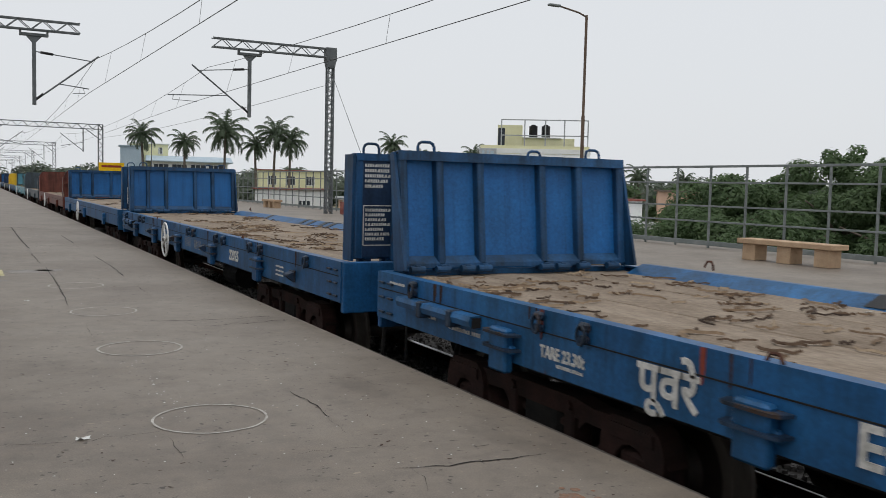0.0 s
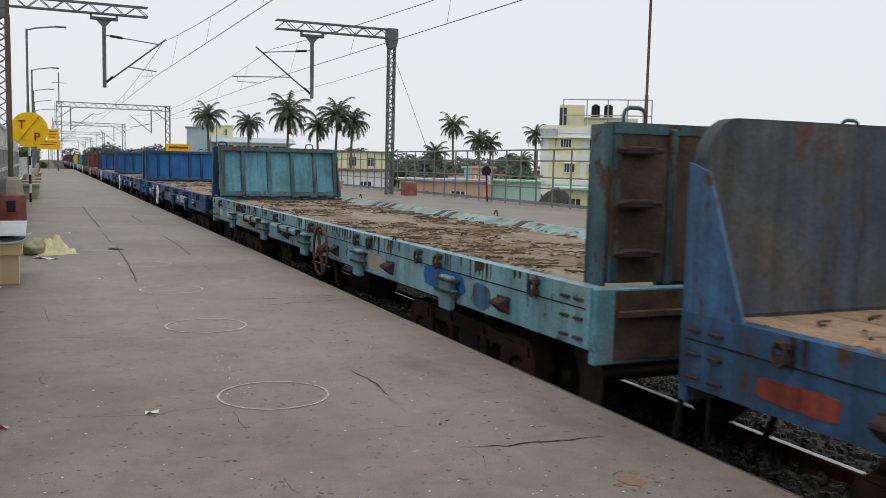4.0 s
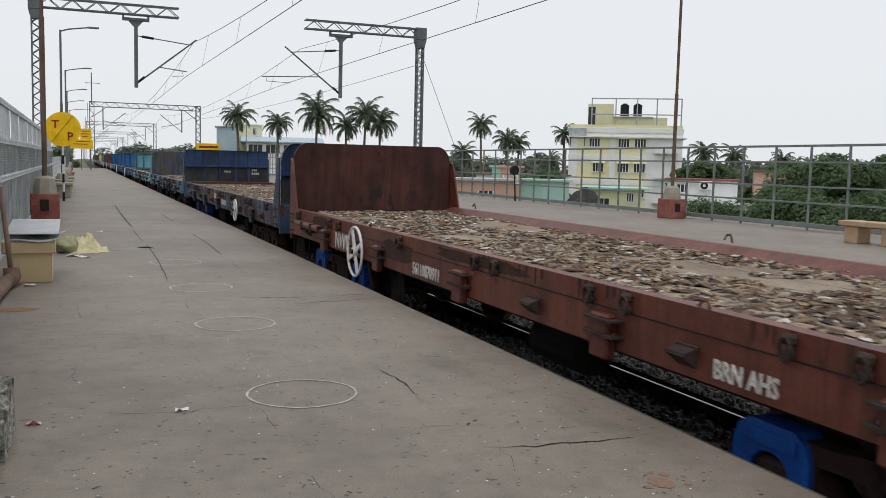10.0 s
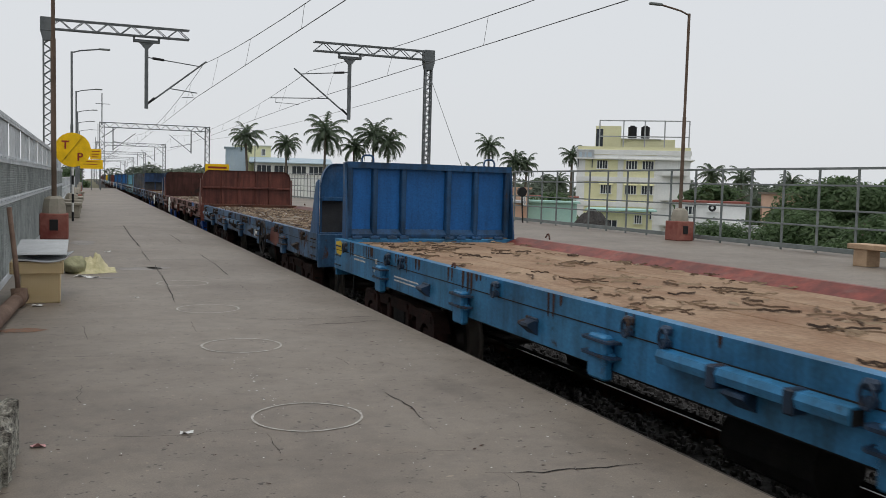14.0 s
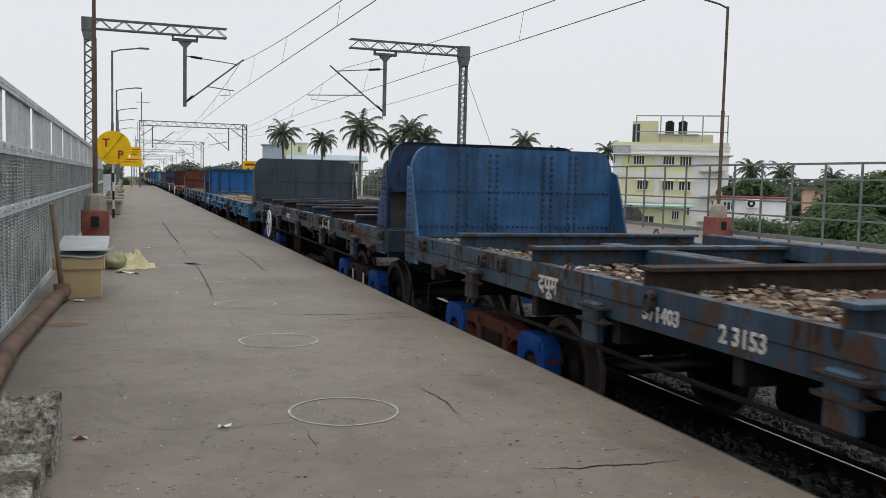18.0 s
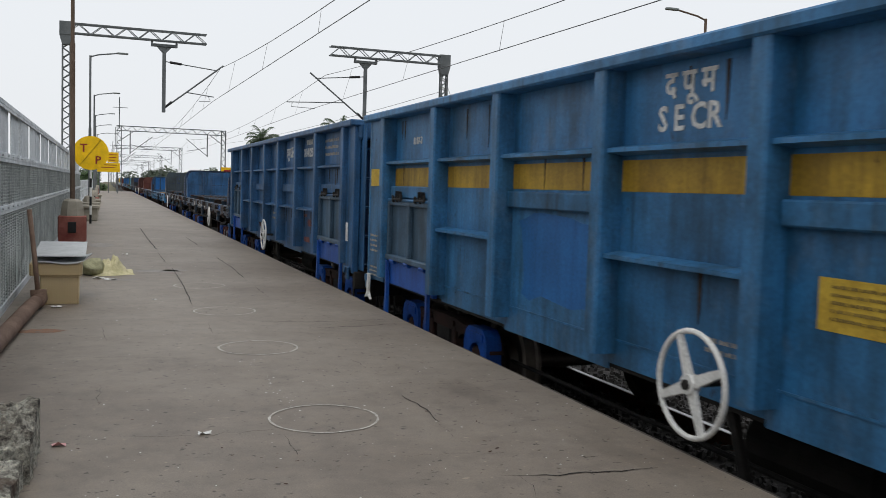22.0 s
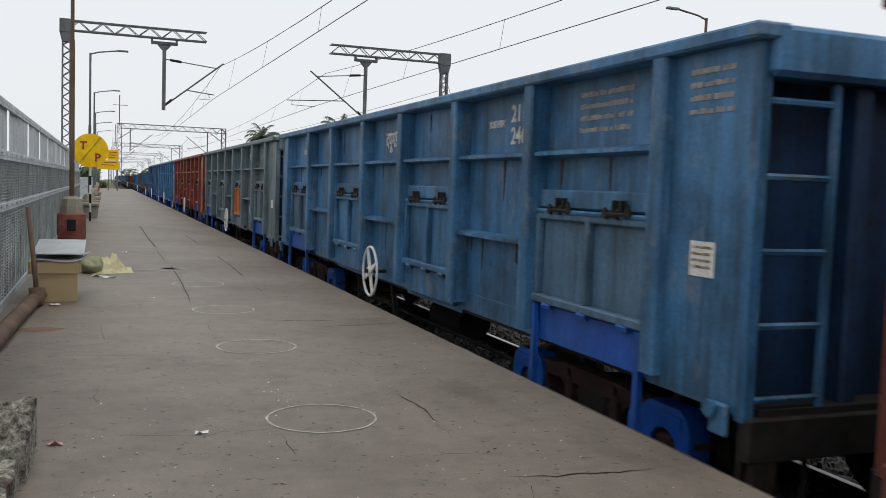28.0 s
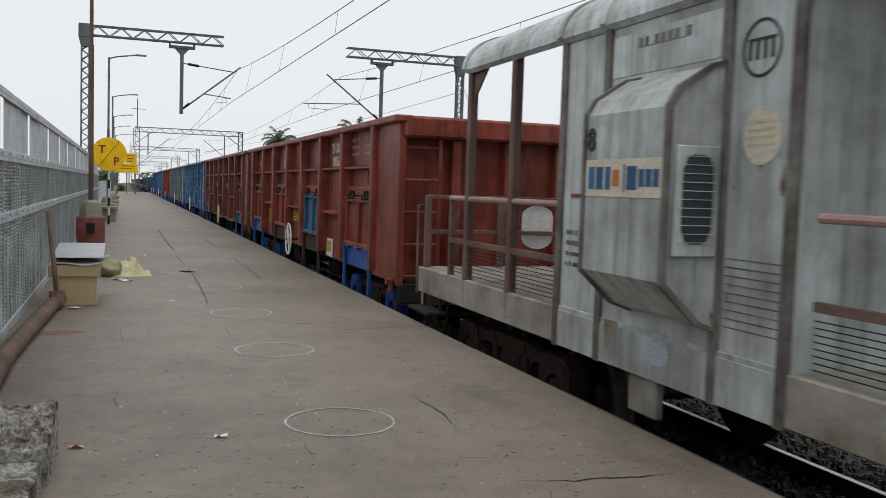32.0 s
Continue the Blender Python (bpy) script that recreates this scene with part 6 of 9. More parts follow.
def end_flap(root, e, h, top, kind, mat, lean=0.0, tall=0.0):
    """An end board: 'frame' is a hinged ribbed flap, 'round' a plate with rounded shoulders and side gussets, 'rivet' the same with rivet rows, 'rib' a plate with outer ribs."""
    y = e * (h - 0.06)
    z0, z1, W = top + 0.02, top + 1.07 + tall, 1.38
    if kind == "frame":
        z0, W = top + 0.0, 1.27
        pan, frm = {BLUE: (BLUE_PANEL, BLUE_FRAME), TEAL: (TEAL_PANEL, TEAL_FRAME), BLUE_BRIGHT: (BLUE_BRIGHT, BLUE_FRAME)}.get(mat, (mat, mat))
        # rear blue flaps have their shade put into a darker plate colour
        f = part("end_flap", Geo().box(-W + 0.03, W - 0.03, y - 0.012, y + 0.012, z0 + 0.04, z1), pan if e > 0 else (BLUE_SHADED if mat == BLUE else mat), root, "upright hinged end flap")
        # channel along the top and bottom, angle irons up the sides
        g = Geo().prism([(y + e * 0.03, z1 - 0.06), (y + e * 0.03, z1 + 0.012), (y - e * 0.10, z1 + 0.012), (y - e * 0.10, z1 - 0.075), (y - e * 0.085, z1 - 0.075), (y - e * 0.085, z1 - 0.005), (y - e * 0.012, z1 - 0.005), (y - e * 0.012, z1 - 0.06)], "x", -W, W)
        part("flap_rim", g, frm, f)
        part("flap_rim", Geo().prism([(y, z0 + 0.02), (y, z0 + 0.13), (y - e * 0.02, z0 + 0.13), (y - e * 0.085, z0 + 0.06), (y - e * 0.085, z0 + 0.02)], "x", -W, W), frm, f)
        for sx in (-1, 1):
            part("flap_rim", Geo().box(min(sx * W, sx * (W - 0.085)), max(sx * W, sx * (W - 0.085)), min(y + e * 0.02, y - e * 0.09), max(y + e * 0.02, y - e * 0.09), z0 + 0.02, z1 - 0.01, 0.012), frm, f)
        for x in (-0.8, -0.24, 0.27, 0.78) if mat == TEAL else (-0.85, -0.42, 0.28, 0.72):
            part("flap_rib", Geo().prism([(x - 0.06, y), (x - 0.05, y - e * 0.012), (x - 0.036, y - e * 0.075), (x - 0.024, y - e * 0.085), (x + 0.024, y - e * 0.085), (x + 0.036, y - e * 0.075), (x + 0.05, y - e * 0.012), (x + 0.06, y)], "z", z0 - 0.01, z1 - 0.06), frm, f)
            part("flap_rib", Geo().box(x - 0.028, x + 0.028, min(y, y + e * 0.06), max(y, y + e * 0.06), z0, z1 - 0.02, 0.012), frm, f)
        for x in (-0.62, -0.18, 0.3, 0.72, 1.1) if mat == TEAL else (-1.12, -0.86, -0.6, -0.42, 0.28, 0.47, 0.72, 1.08):
            part("hinge", Geo().tube([(x - 0.07, y - e * 0.11, z0 + 0.005), (x + 0.07, y - e * 0.11, z0 + 0.005)], 0.034, 10).box(x - 0.03, x + 0.03, min(y, y - e * 0.13), max(y, y - e * 0.13), z0 + 0.0, z0 + 0.05, 0.008), frm, f)
        for x in () if mat == TEAL and e > 0 else (-0.95, 0.95) if e > 0 else (-1.1, 0.85):
            part("lifting_loop", Geo().tube([(x - 0.085, y, z1 - 0.02), (x - 0.085, y, z1 + 0.06), (x - 0.07, y, z1 + 0.095), (x - 0.04, y, z1 + 0.11), (x + 0.04, y, z1 + 0.11), (x + 0.07, y, z1 + 0.095), (x + 0.085, y, z1 + 0.06), (x + 0.085, y, z1 - 0.02)], 0.014, 8), frm, f)
        for s in (-1, 1):
            part("side_stay", Geo().prism([(y, z0), (y + e * 0.02, z1), (y - e * (0.05 if e > 0 else 0.2), z1), (y - e * 0.22, z0)], "x", s * (W + 0.02) - 0.014, s * (W + 0.02) + 0.014), frm, f)
        if lean:
            f.matrix_basis = pose(0, y, z0) @ pose(0, 0, 0, -e * lean) @ pose(0, -y, -z0)
        if e < 0 and mat == TEAL:
            part("outer_sheet", Geo().box(-W + 0.07, W - 0.07, y - 0.022, y - 0.012, z0 + 0.02, z1 - 0.03), SMEARED, f, "rust-smeared outer sheet")
            part("lower_sheet", Geo().box(-W, W, y - 0.122, y - 0.112, z0 - 0.48, z0 - 0.02), SMEARED, f)
            part("sheet_rib", Geo().box(-W + 0.02, W - 0.02, y - 0.15, y - 0.12, z0 - 0.2, z0 - 0.15, 0.008), SMEARED, f)
            for z in (z0 + 0.22, z0 + 0.55, z0 + 0.9):
                part("latch", Geo().box(-1.22, -0.98, y - 0.1, y - 0.02, z - 0.03, z + 0.03, 0.012).tube([(-1.28, y - 0.08, z), (-0.92, y - 0.08, z)], 0.022, 6), GRIMED_RUST, f)
        elif e < 0:
            word_bars_end(f, y - 0.013, -1.02, z1 - 0.22, 0.3, 0.26, 5)
            word_bars_end(f, y - 0.013, -1.01, z0 + 0.36, 0.3, 0.34, 7)
            g = Geo()
            for q in (-1.18, -0.84):
                g.box(q - 0.005, q + 0.005, y - 0.0165, y - 0.0125, z0 + 0.16, z0 + 0.56)
            for q in (z0 + 0.16, z0 + 0.56):
                g.box(-1.18, -0.84, y - 0.0165, y - 0.0125, q - 0.005, q + 0.005)
            part("stencil_frame", g, STENCIL, f, "white ruled frame")
        return f
    rc = 0.3 if kind != "square" else 0.02
    pts = [(-W, z0 - 0.05), (-W, z1 - rc)]
    for k in range(7):
        a = math.pi - k * math.pi / 12
        pts.append((-W + rc * 0.73 + math.cos(a) * rc * 0.73, z1 - rc + math.sin(a) * rc))
    pts += [(-x, z) for x, z in pts[::-1]]
    f = part("end_plate", Geo().prism(pts, "y", y - 0.012, y + 0.012), mat, root, "tall end plate with rounded corners")
    g = Geo()
    for a, b in zip(pts[1:-1], pts[2:-1]):
        g.add([(a[0], y - 0.015, a[1]), (b[0], y - 0.015, b[1]), (b[0], y + e * 0.09, b[1]), (a[0], y + e * 0.09, a[1])], [(0, 1, 2, 3)])
    part("plate_rim", g.mesh("plate_rim", mat), None, f)
    for s in (-1, 1):
        part("side_gusset", Geo().prism([(y + e * 0.06, z0 - 0.35), (y + e * 0.06, z1 - 0.25), (y - e * 0.10, z1 - 0.30), (y - e * 0.42, z0 - 0.05), (y - e * 0.45, z0 - 0.35)], "x", s * (W + 0.035) - 0.012, s * (W + 0.035) + 0.012), BLUE_OLD if mat == GREY_RUST else BROWN if mat == DARK_PLATE else mat, f)
    yo = y + e * 0.06
    if kind in ("rib", "round", "square") or (kind == "rivet" and e < 0):
        part("cross_rib", Geo().box(-W + 0.02, W - 0.02, min(y, yo + e * 0.05), max(y, yo + e * 0.05), z0 + 0.48, z0 + 0.54, 0.006), mat, f)
    if kind == "square":
        part("lower_sheet", Geo().box(-W + 0.01, W - 0.01, min(y + e * 0.012, y + e * 0.018), max(y + e * 0.012, y + e * 0.018), z0 - 0.05, z0 + 0.48), GRIMY_SHEET, f, "soot-dark lower half")
        word_bars_end(f, y + e * 0.018, 0.06, z0 + 0.32, 0.3, 0.1, 1)
        word_bars_end(f, y + e * 0.018, 0.98, z0 + 0.32, 0.3, 0.24, 2)
    if kind == "round" and e < 0:
        part("lower_sheet", Geo().box(-W + 0.03, W - 0.03, y - 0.022, y - 0.012, z0 - 0.05, z0 + 0.48), GRIMY_SHEET, f, "soot-dark lower half")
        part("foot_plate", Geo().box(-W + 0.01, W - 0.01, y - 0.078, y - 0.071, z0 - 0.5, z0 - 0.02), GRIMY_SHEET, f)
        part("plate_post", Geo().prism([(0.95, y), (1.0, y - 0.13), (1.05, y - 0.13), (1.1, y)], "z", z0 - 0.02, z1 - 0.05), mat, f)
    if kind == "rivet" and e < 0:
        part("lower_sheet", Geo().box(-W + 0.03, W - 0.03, y - 0.02, y - 0.012, z0 - 0.05, z0 + 0.48), GRIMY_SHEET, f, "soot-dark lower half")
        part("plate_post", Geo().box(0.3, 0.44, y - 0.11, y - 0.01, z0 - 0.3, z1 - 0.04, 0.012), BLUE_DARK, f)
        part("foot_sheet", Geo().prism([(-W, z0 - 0.3), (W, z0 - 0.3), (W - 0.5, z0 - 0.62), (-W + 0.5, z0 - 0.62)], "y", y + 0.02, y + 0.05), SOOT, f)
    if kind in ("rib", "square"):
        for x in (-0.75, -0.25, 0.3, 0.72):
            part("plate_rib", Geo().box(x - 0.04, x + 0.04, min(y, yo), max(y, yo), z0 - 0.3, z1 - 0.02, 0.008), mat, f)
    if kind == "rivet":
        g = Geo()
        for x in (-0.77, -0.66, -0.36, -0.26, 0.39, 0.5, 0.76, 0.85):
            for k in range(13):
                z = z0 + 0.04 + k * 0.078
                g.prism([(x + math.cos(q * 1.047) * 0.02, z + math.sin(q * 1.047) * 0.02) for q in range(6)], "y", y - e * 0.026, y - e * 0.012)
        for k in range(40):
            x = -W + 0.06 + k * 0.068
            for z in (z0 + 0.08, z0 + 0.52):
                g.prism([(x + math.cos(q * 1.047) * 0.018, z + math.sin(q * 1.047) * 0.018) for q in range(6)], "y", y - e * 0.026, y - e * 0.012)
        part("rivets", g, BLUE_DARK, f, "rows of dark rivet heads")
        g = Geo()
        for s in (-1, 1):
            for k in range(14):
                for d in (0.02, 0.1):
                    z = z0 - 0.3 + k * 0.075
                    g.tube([(s * (W + 0.03), y - e * d, z), (s * (W + 0.06), y - e * d, z)], 0.014, 6)
        part("gusset_rivets", g, mat, f)
    part("lower_plate", Geo().box(-W, W, min(y, y + e * 0.07), max(y, y + e * 0.07), z0 - (0.52 if kind != "rivet" else 0.39), z0 + 0.0, 0.006), mat, f)
    return f


def word_bars_end(parent, y, x, z, w, h, n):
    """Lines of small stencilled blocks on an end board."""
    r = random.Random(n * 31 + int(z * 100))
    for k in range(n):
        zz, p = z + h / 2 - h * k / n, x - w / 2
        end, up, cw = x + w / 2 * r.uniform(0.3, 1.0), [], h / n * 0.36
        while p < end - cw:
            e = p + cw * r.uniform(0.8, 1.2)
            up += [(p, zz), (e, zz), (e, zz - h / n * 0.55), (e + cw * 0.4, zz - h / n * 0.55)]
            p = e + cw * (0.4 if r.random() > 0.2 else 1.2)
        up = up[:-1]
        part("stencil_line", Geo().prism(up + [(up[-1][0], zz - h / n * 0.6), (up[0][0], zz - h / n * 0.6)], "y", y - 0.003, y), STENCIL, parent)


def open_wagon(front, rear, mat, label, texts=(), band=None, door_mats=None, low_mat=None, wheel=None, wheel_at=6.5, plates=(), cap=None, patch=(), stencils=(), doors=(0, 2, 4, 6), legs=(0, 6), bare=(), emblem=False, frames=(), scrawl=()):
    """A high-sided open wagon with seven bays a side, flap doors in every other bay and ladders on the ends."""
    mid, L = (front + rear) / 2, front - rear
    h, W = L / 2, 1.55
    root = thing("open_wagon", label, "wagon", pose(TRACK, mid, BASE), "open wagons of the goods train")
    WAGONS.append((root, mid))
    z0, z1 = 1.09, 3.18
    low_mat = low_mat or BOGIE_BLUE
    door_mats = door_mats or {}
    # plates lie well behind the posts and ribs
    PX = W - 0.16
    for s in (-1, 1):
        part("coping", Geo().box(min(s * (PX - 0.04), s * (W + 0.03)), max(s * (PX - 0.04), s * (W + 0.03)), -h - 0.06, h + 0.06, z1 - 0.085, z1, 0.015), mat, root, "top rail")
    posts = [h - d for d in (0.72, 2.49, 4.06, 5.79, 7.38, 9.07, 10.68, 12.46)]  # door bays are the wider ones
    post = cached(("post", mat.name), lambda: mesh_of(Geo().prism([(-0.17, -0.06), (-0.17, 0.06), (-0.155, 0.075), (0.0, 0.085), (0.0, -0.085), (-0.155, -0.075)], "z", z0 + 0.09, z1 - 0.085), "side_post", mat))
    for y in posts:
        part("side_post", post, None, root, m=pose(-PX, y, 0))
        part("side_post", post, None, root, m=pose(PX, y, 0, 0, 0, 180))
    for k in range(7):
        y, bw = (posts[k] + posts[k + 1]) / 2, posts[k] - posts[k + 1]
        rib = cached(("rib", mat.name, round(bw, 2)), lambda: mesh_of(Geo().prism([(-0.13, -0.022), (-0.13, 0.006), (0.0, 0.03), (0.0, -0.04)], "y", -bw / 2 + 0.07, bw / 2 - 0.07), "side_rib", mat))
        for s in (-1, 1):
            part("side_plate", Geo().box(s * PX - 0.006, s * PX + 0.006, y - bw / 2 - (0.7 if k == 6 else 0), y + bw / 2 + (0.7 if k == 0 else 0), z0 + 0.035 if k in doors and k in legs else z0 + (0.015 if k % 2 else -0.03), z1 - 0.06), mat, root)
            part("side_rib", rib, None, root, m=pose(s * PX, y, 2.57, 0, 0, 0 if s < 0 else 180))
        rg = random.Random(int(abs(mid) * 7) + k)
        for q in range(rg.randint(2, 4)):
            yy, zt = y + rg.uniform(-bw / 2 + 0.15, bw / 2 - 0.15), rg.choice((2.53, 3.05, 1.82 if k not in doors else 2.53))
            ww, ll = rg.uniform(0.008, 0.025), rg.uniform(0.12, 0.4)
            part("grime_run", Geo().prism([(yy - ww, zt), (yy + ww, zt), (yy + ww * 0.7, zt - ll * 0.5), (yy + ww * 0.2, zt - ll), (yy - ww * 0.5, zt - ll * 0.7)], "x", -PX - 0.0105, -PX - 0.0055), GRIME_RUN, root)
        if band:
            part("painted_band", Geo().box(-PX - 0.0085, -PX - 0.0055, y - bw / 2 + 0.085, y + bw / 2 - 0.085, 2.29, 2.5), band, root, "yellow painted band")
        if k in doors:
            dm = door_mats.get(k, DOOR_BLUE if mat in (BLUE_MID, BLUE_STEEL, BLUE_BAND) else mat)
            door = part("flap_door", Geo().box(-PX - 0.05, -PX - 0.02, y - bw / 2 + 0.1, y + bw / 2 - 0.1, 1.46, 2.12, 0.006), dm, root, "hinged side door")
            for q in (-bw / 2 + 0.125, 0, bw / 2 - 0.125):
                part("door_rib", Geo().box(-PX - 0.105, -PX - 0.045, y + q - 0.028, y + q + 0.028, 1.47, 2.1, 0.01), dm, door)
            part("door_head", Geo().box(-PX - 0.1, -PX - 0.045, y - bw / 2 + 0.1, y + bw / 2 - 0.1, 2.06, 2.115, 0.01), dm, door)
            part("door_foot", Geo().box(-PX - 0.12, -PX - 0.045, y - bw / 2 + 0.09, y + bw / 2 - 0.09, 1.41, 1.475, 0.012), dm, door)
            part("hinge_bar", Geo().box(-PX - 0.07, -PX, y - bw / 2 + 0.09, y + bw / 2 - 0.09, 2.15, 2.29, 0.012), mat, root)
            part("hinge_rod", Geo().tube([(-PX - 0.09, y - bw / 2 + 0.1, 2.125), (-PX - 0.09, y + bw / 2 - 0.1, 2.125)], 0.018, 6), mat, root)
            for q in (-0.4, 0.4):
                part("door_hinge", cached("hinge", lambda: mesh_of(Geo().box(-0.05, 0, -0.055, -0.04, -0.03, 0.08, 0.006).box(-0.05, 0, 0.04, 0.055, -0.03, 0.08, 0.006).tube([(-0.04, -0.15, -0.015), (-0.04, 0.15, -0.015)], 0.015, 6).box(-0.045, -0.02, -0.025, 0.025, -0.05, 0.02, 0.01).prism([(0.12, -0.05), (0.17, -0.03), (0.15, 0.03), (0.12, 0.01)], "x", -0.055, -0.03).prism([(-0.12, -0.04), (-0.17, -0.02), (-0.14, 0.05), (-0.12, 0.02)], "x", -0.055, -0.03), "door_hinge", SOOT)), None, root, m=pose(-PX - 0.07, y + q, 2.15))
            lm = low_mat if k in (0, 6) else (GRIMED_RUST if k in legs else mat)
            part("door_sill", Geo().box(-PX - 0.075, -PX - 0.02, y - bw / 2 + 0.08, y + bw / 2 - 0.08, 1.12, 1.40, 0.006), lm, root)
            for q in (-bw / 2 + 0.16, bw / 2 - 0.16) if k in legs else ():
                part("door_strut", Geo().prism([(y + q - 0.025, 1.4), (y + q + 0.025, 1.4), (y + q + 0.025, 0.95), (y + q + 0.05, 0.86), (y + q + 0.05, 0.79), (y + q + 0.02, 0.75), (y + q - 0.03, 0.77), (y + q - 0.03, 0.93)], "x", -PX - 0.125, -PX - 0.085), lm, root)
            for q in (-bw * 0.3, 0, bw * 0.3):
                part("bolt", cached(("bolt", lm.name), lambda: mesh_of(Geo().tube([(0, -0.05, 0), (-0.02, 0.05, 0)], 0.03, 6), "bolt", lm)), None, root, m=pose(-PX - 0.09, y + q, 1.4))
        else:
            for s in (-1, 1) if k not in bare else (1,):
                part("side_rib", rib, None, root, m=pose(s * PX, y, 1.86, 0, 0, 0 if s < 0 else 180))
            if k % 2 == 0:
                part("hinge_bar", Geo().box(-PX - 0.07, -PX, y - bw / 2 + 0.09, y + bw / 2 - 0.09, 2.13, 2.27, 0.012), mat, root)
            part("seam", Geo().box(-PX - 0.012, -PX - 0.005, y - bw / 2 + 0.08, y + bw / 2 - 0.08, 1.27, 1.285), mat, root)
    for e in (-1, 1):
        # on blue and grey wagons, end grime and gap shade share one darker blue
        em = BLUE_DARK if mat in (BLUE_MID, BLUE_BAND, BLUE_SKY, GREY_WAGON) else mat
        part("end_plate", Geo().box(-PX, PX, e * (h - 0.2) - 0.01, e * (h - 0.2) + 0.01, z0, z1 - 0.05), em, root, "sooty end sheet, blue ones darkened for gap shade")
        part("end_coping", Geo().box(-W + 0.1, W - 0.1, min(e * (h - 0.2), e * (h + 0.06)), max(e * (h - 0.2), e * (h + 0.06)), z1 - 0.27, z1 - 0.004, 0.03), mat, root, "deep end top rail")
        part("coping_tube", Geo().tube([(-W + 0.1, e * (h - 0.04), z1 - 0.2), (-W + 0.22, e * (h - 0.04), z1 - 0.2)], 0.07, 12), mat, root)
        for s in (-1, 1):
            part("stub_plate", Geo().box(s * (W - 0.07) - 0.008, s * (W - 0.07) + 0.008, min(e * (h - (0.7 if e > 0 else L - 12.4)), e * h), max(e * (h - (0.7 if e > 0 else L - 12.4)), e * h), z0 + 0.02, z1 - 0.085), mat, root, "flat end bay of the side")
            part("corner_post", Geo().box(s * (W - 0.1) - 0.045, s * (W - 0.1) + 0.045, min(e * h, e * (h - 0.07)), max(e * h, e * (h - 0.07)), z0 - 0.02, z1 - 0.085, 0.012), mat, root)
        for x in (-0.72, 0.0, 0.72):
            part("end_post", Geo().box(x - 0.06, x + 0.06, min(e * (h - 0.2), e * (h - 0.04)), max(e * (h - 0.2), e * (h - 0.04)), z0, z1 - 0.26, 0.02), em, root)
        part("ladder_stile", Geo().box(-0.98, -0.93, e * (h - 0.03) - 0.02, e * (h - 0.03) + 0.02, z0 - 0.03, z1 - 0.27, 0.006), mat, root)
        for k in range(5):
            part("rung", Geo().tube([(-W + 0.08, e * (h - 0.03), z0 + 0.10 + k * 0.4), (-0.95, e * (h - 0.03), z0 + 0.10 + k * 0.4)], 0.02, 6), mat, root, "ladder rung")
        part("headstock", Geo().box(-W + 0.08, W - 0.08, e * h - 0.04, e * h + 0.04, 0.86, 1.10, 0.01), SOOT, root)
        part("corner_step", Geo().tube([(-W + 0.1, e * (h - 0.05), 1.1), (-W + 0.1, e * (h - 0.05), 0.62), (-W + 0.55, e * (h - 0.05), 0.6), (-W + 0.55, e * (h - 0.05), 1.1)], 0.02, 6), SOOT, root, "bent step iron")
        part("corner_bracket", Geo().box(-W + 0.01, -W + 0.05, e * (h - 0.15) - 0.07, e * (h - 0.15) + 0.07, 0.98, 1.16, 0.012).tube([(-W, e * (h - 0.19), 1.12), (-W - 0.02, e * (h - 0.19), 1.12)], 0.05, 10), mat, root, "round rope eye on the corner")
        part("brake_lever", Geo().prism([(e * (h - 0.25) - 0.04, 1.18), (e * (h - 0.25) + 0.04, 1.18), (e * (h - 0.25) + 0.03, 0.95), (e * (h - 0.25) + 0.12, 0.86), (e * (h - 0.25), 0.9), (e * (h - 0.25) - 0.12, 0.86), (e * (h - 0.25) - 0.03, 0.95)], "x", -W - 0.01, -W + 0.02), WHITE, root, "white painted lever") if band else None
        coupler(root, e * (h + 0.02), e)
        bogie(root, e * (h - 2.05), BOGIE_RUST, cap or BOGIE_BLUE)
    part("floor", Geo().box(-PX + 0.02, PX - 0.02, -h, h, z0 - 0.02, z0 + 0.05), SOOT, root)
    part("centre_sill", Geo().box(-0.25, 0.25, -h, h, 0.8, 1.07, 0.01), SOOT, root)
    part("brake_cylinder", Geo().tube([(-0.65, -1.0, 0.72), (-0.65, 0.0, 0.72)], 0.2, 12), SOOT, root)
    part("air_tank", Geo().tube([(0.3, 0.5, 0.72), (0.3, 1.7, 0.72)], 0.2, 12), SOOT, root)
    part("brake_rod", Geo().tube([(-0.9, -3.4, 0.62), (-0.9, 3.4, 0.6)], 0.02, 6), SOOT, root)
    part("brake_lever", Geo().beam((-1.3, h - wheel_at, 1.05), (-1.28, h - wheel_at - 0.2, 0.45), 0.05), SOOT, root)
    if wheel:
        handwheel(root, -W - 0.05, h - wheel_at, 1.22, wheel)
    for body, size, d, z in texts:
        side_text(root, body, size, -PX - 0.0075, h - d, z)
    for k, (d, z, w, hh, mt, lines) in enumerate(plates):
        px = (-W + 0.0605 if d < 0.7 or d > L - 0.7 else -PX - 0.006) - 0.003 * k
        part("label_plate", Geo().box(px - 0.0035, px, h - d - w / 2, h - d + w / 2, z - hh / 2, z + hh / 2), mt, root, "small painted notice")
        if lines:
            word_bars(root, px - 0.003, h - d, z, w * 0.8, hh * 0.75, lines + 1, PLATE_INK)
    if emblem:
        part("emblem", Geo().ring((-h + 0.36, 2.84), 0.15, 0.165, "x", -W + 0.057, -W + 0.0605, 30), STENCIL, root, "round line emblem")
        for k in range(2):
            part("emblem_mark", Geo().box(-W + 0.057, -W + 0.0605, -h + 0.27 + 0.1 * k, -h + 0.35 + 0.1 * k, 2.78, 2.91), STENCIL, root)
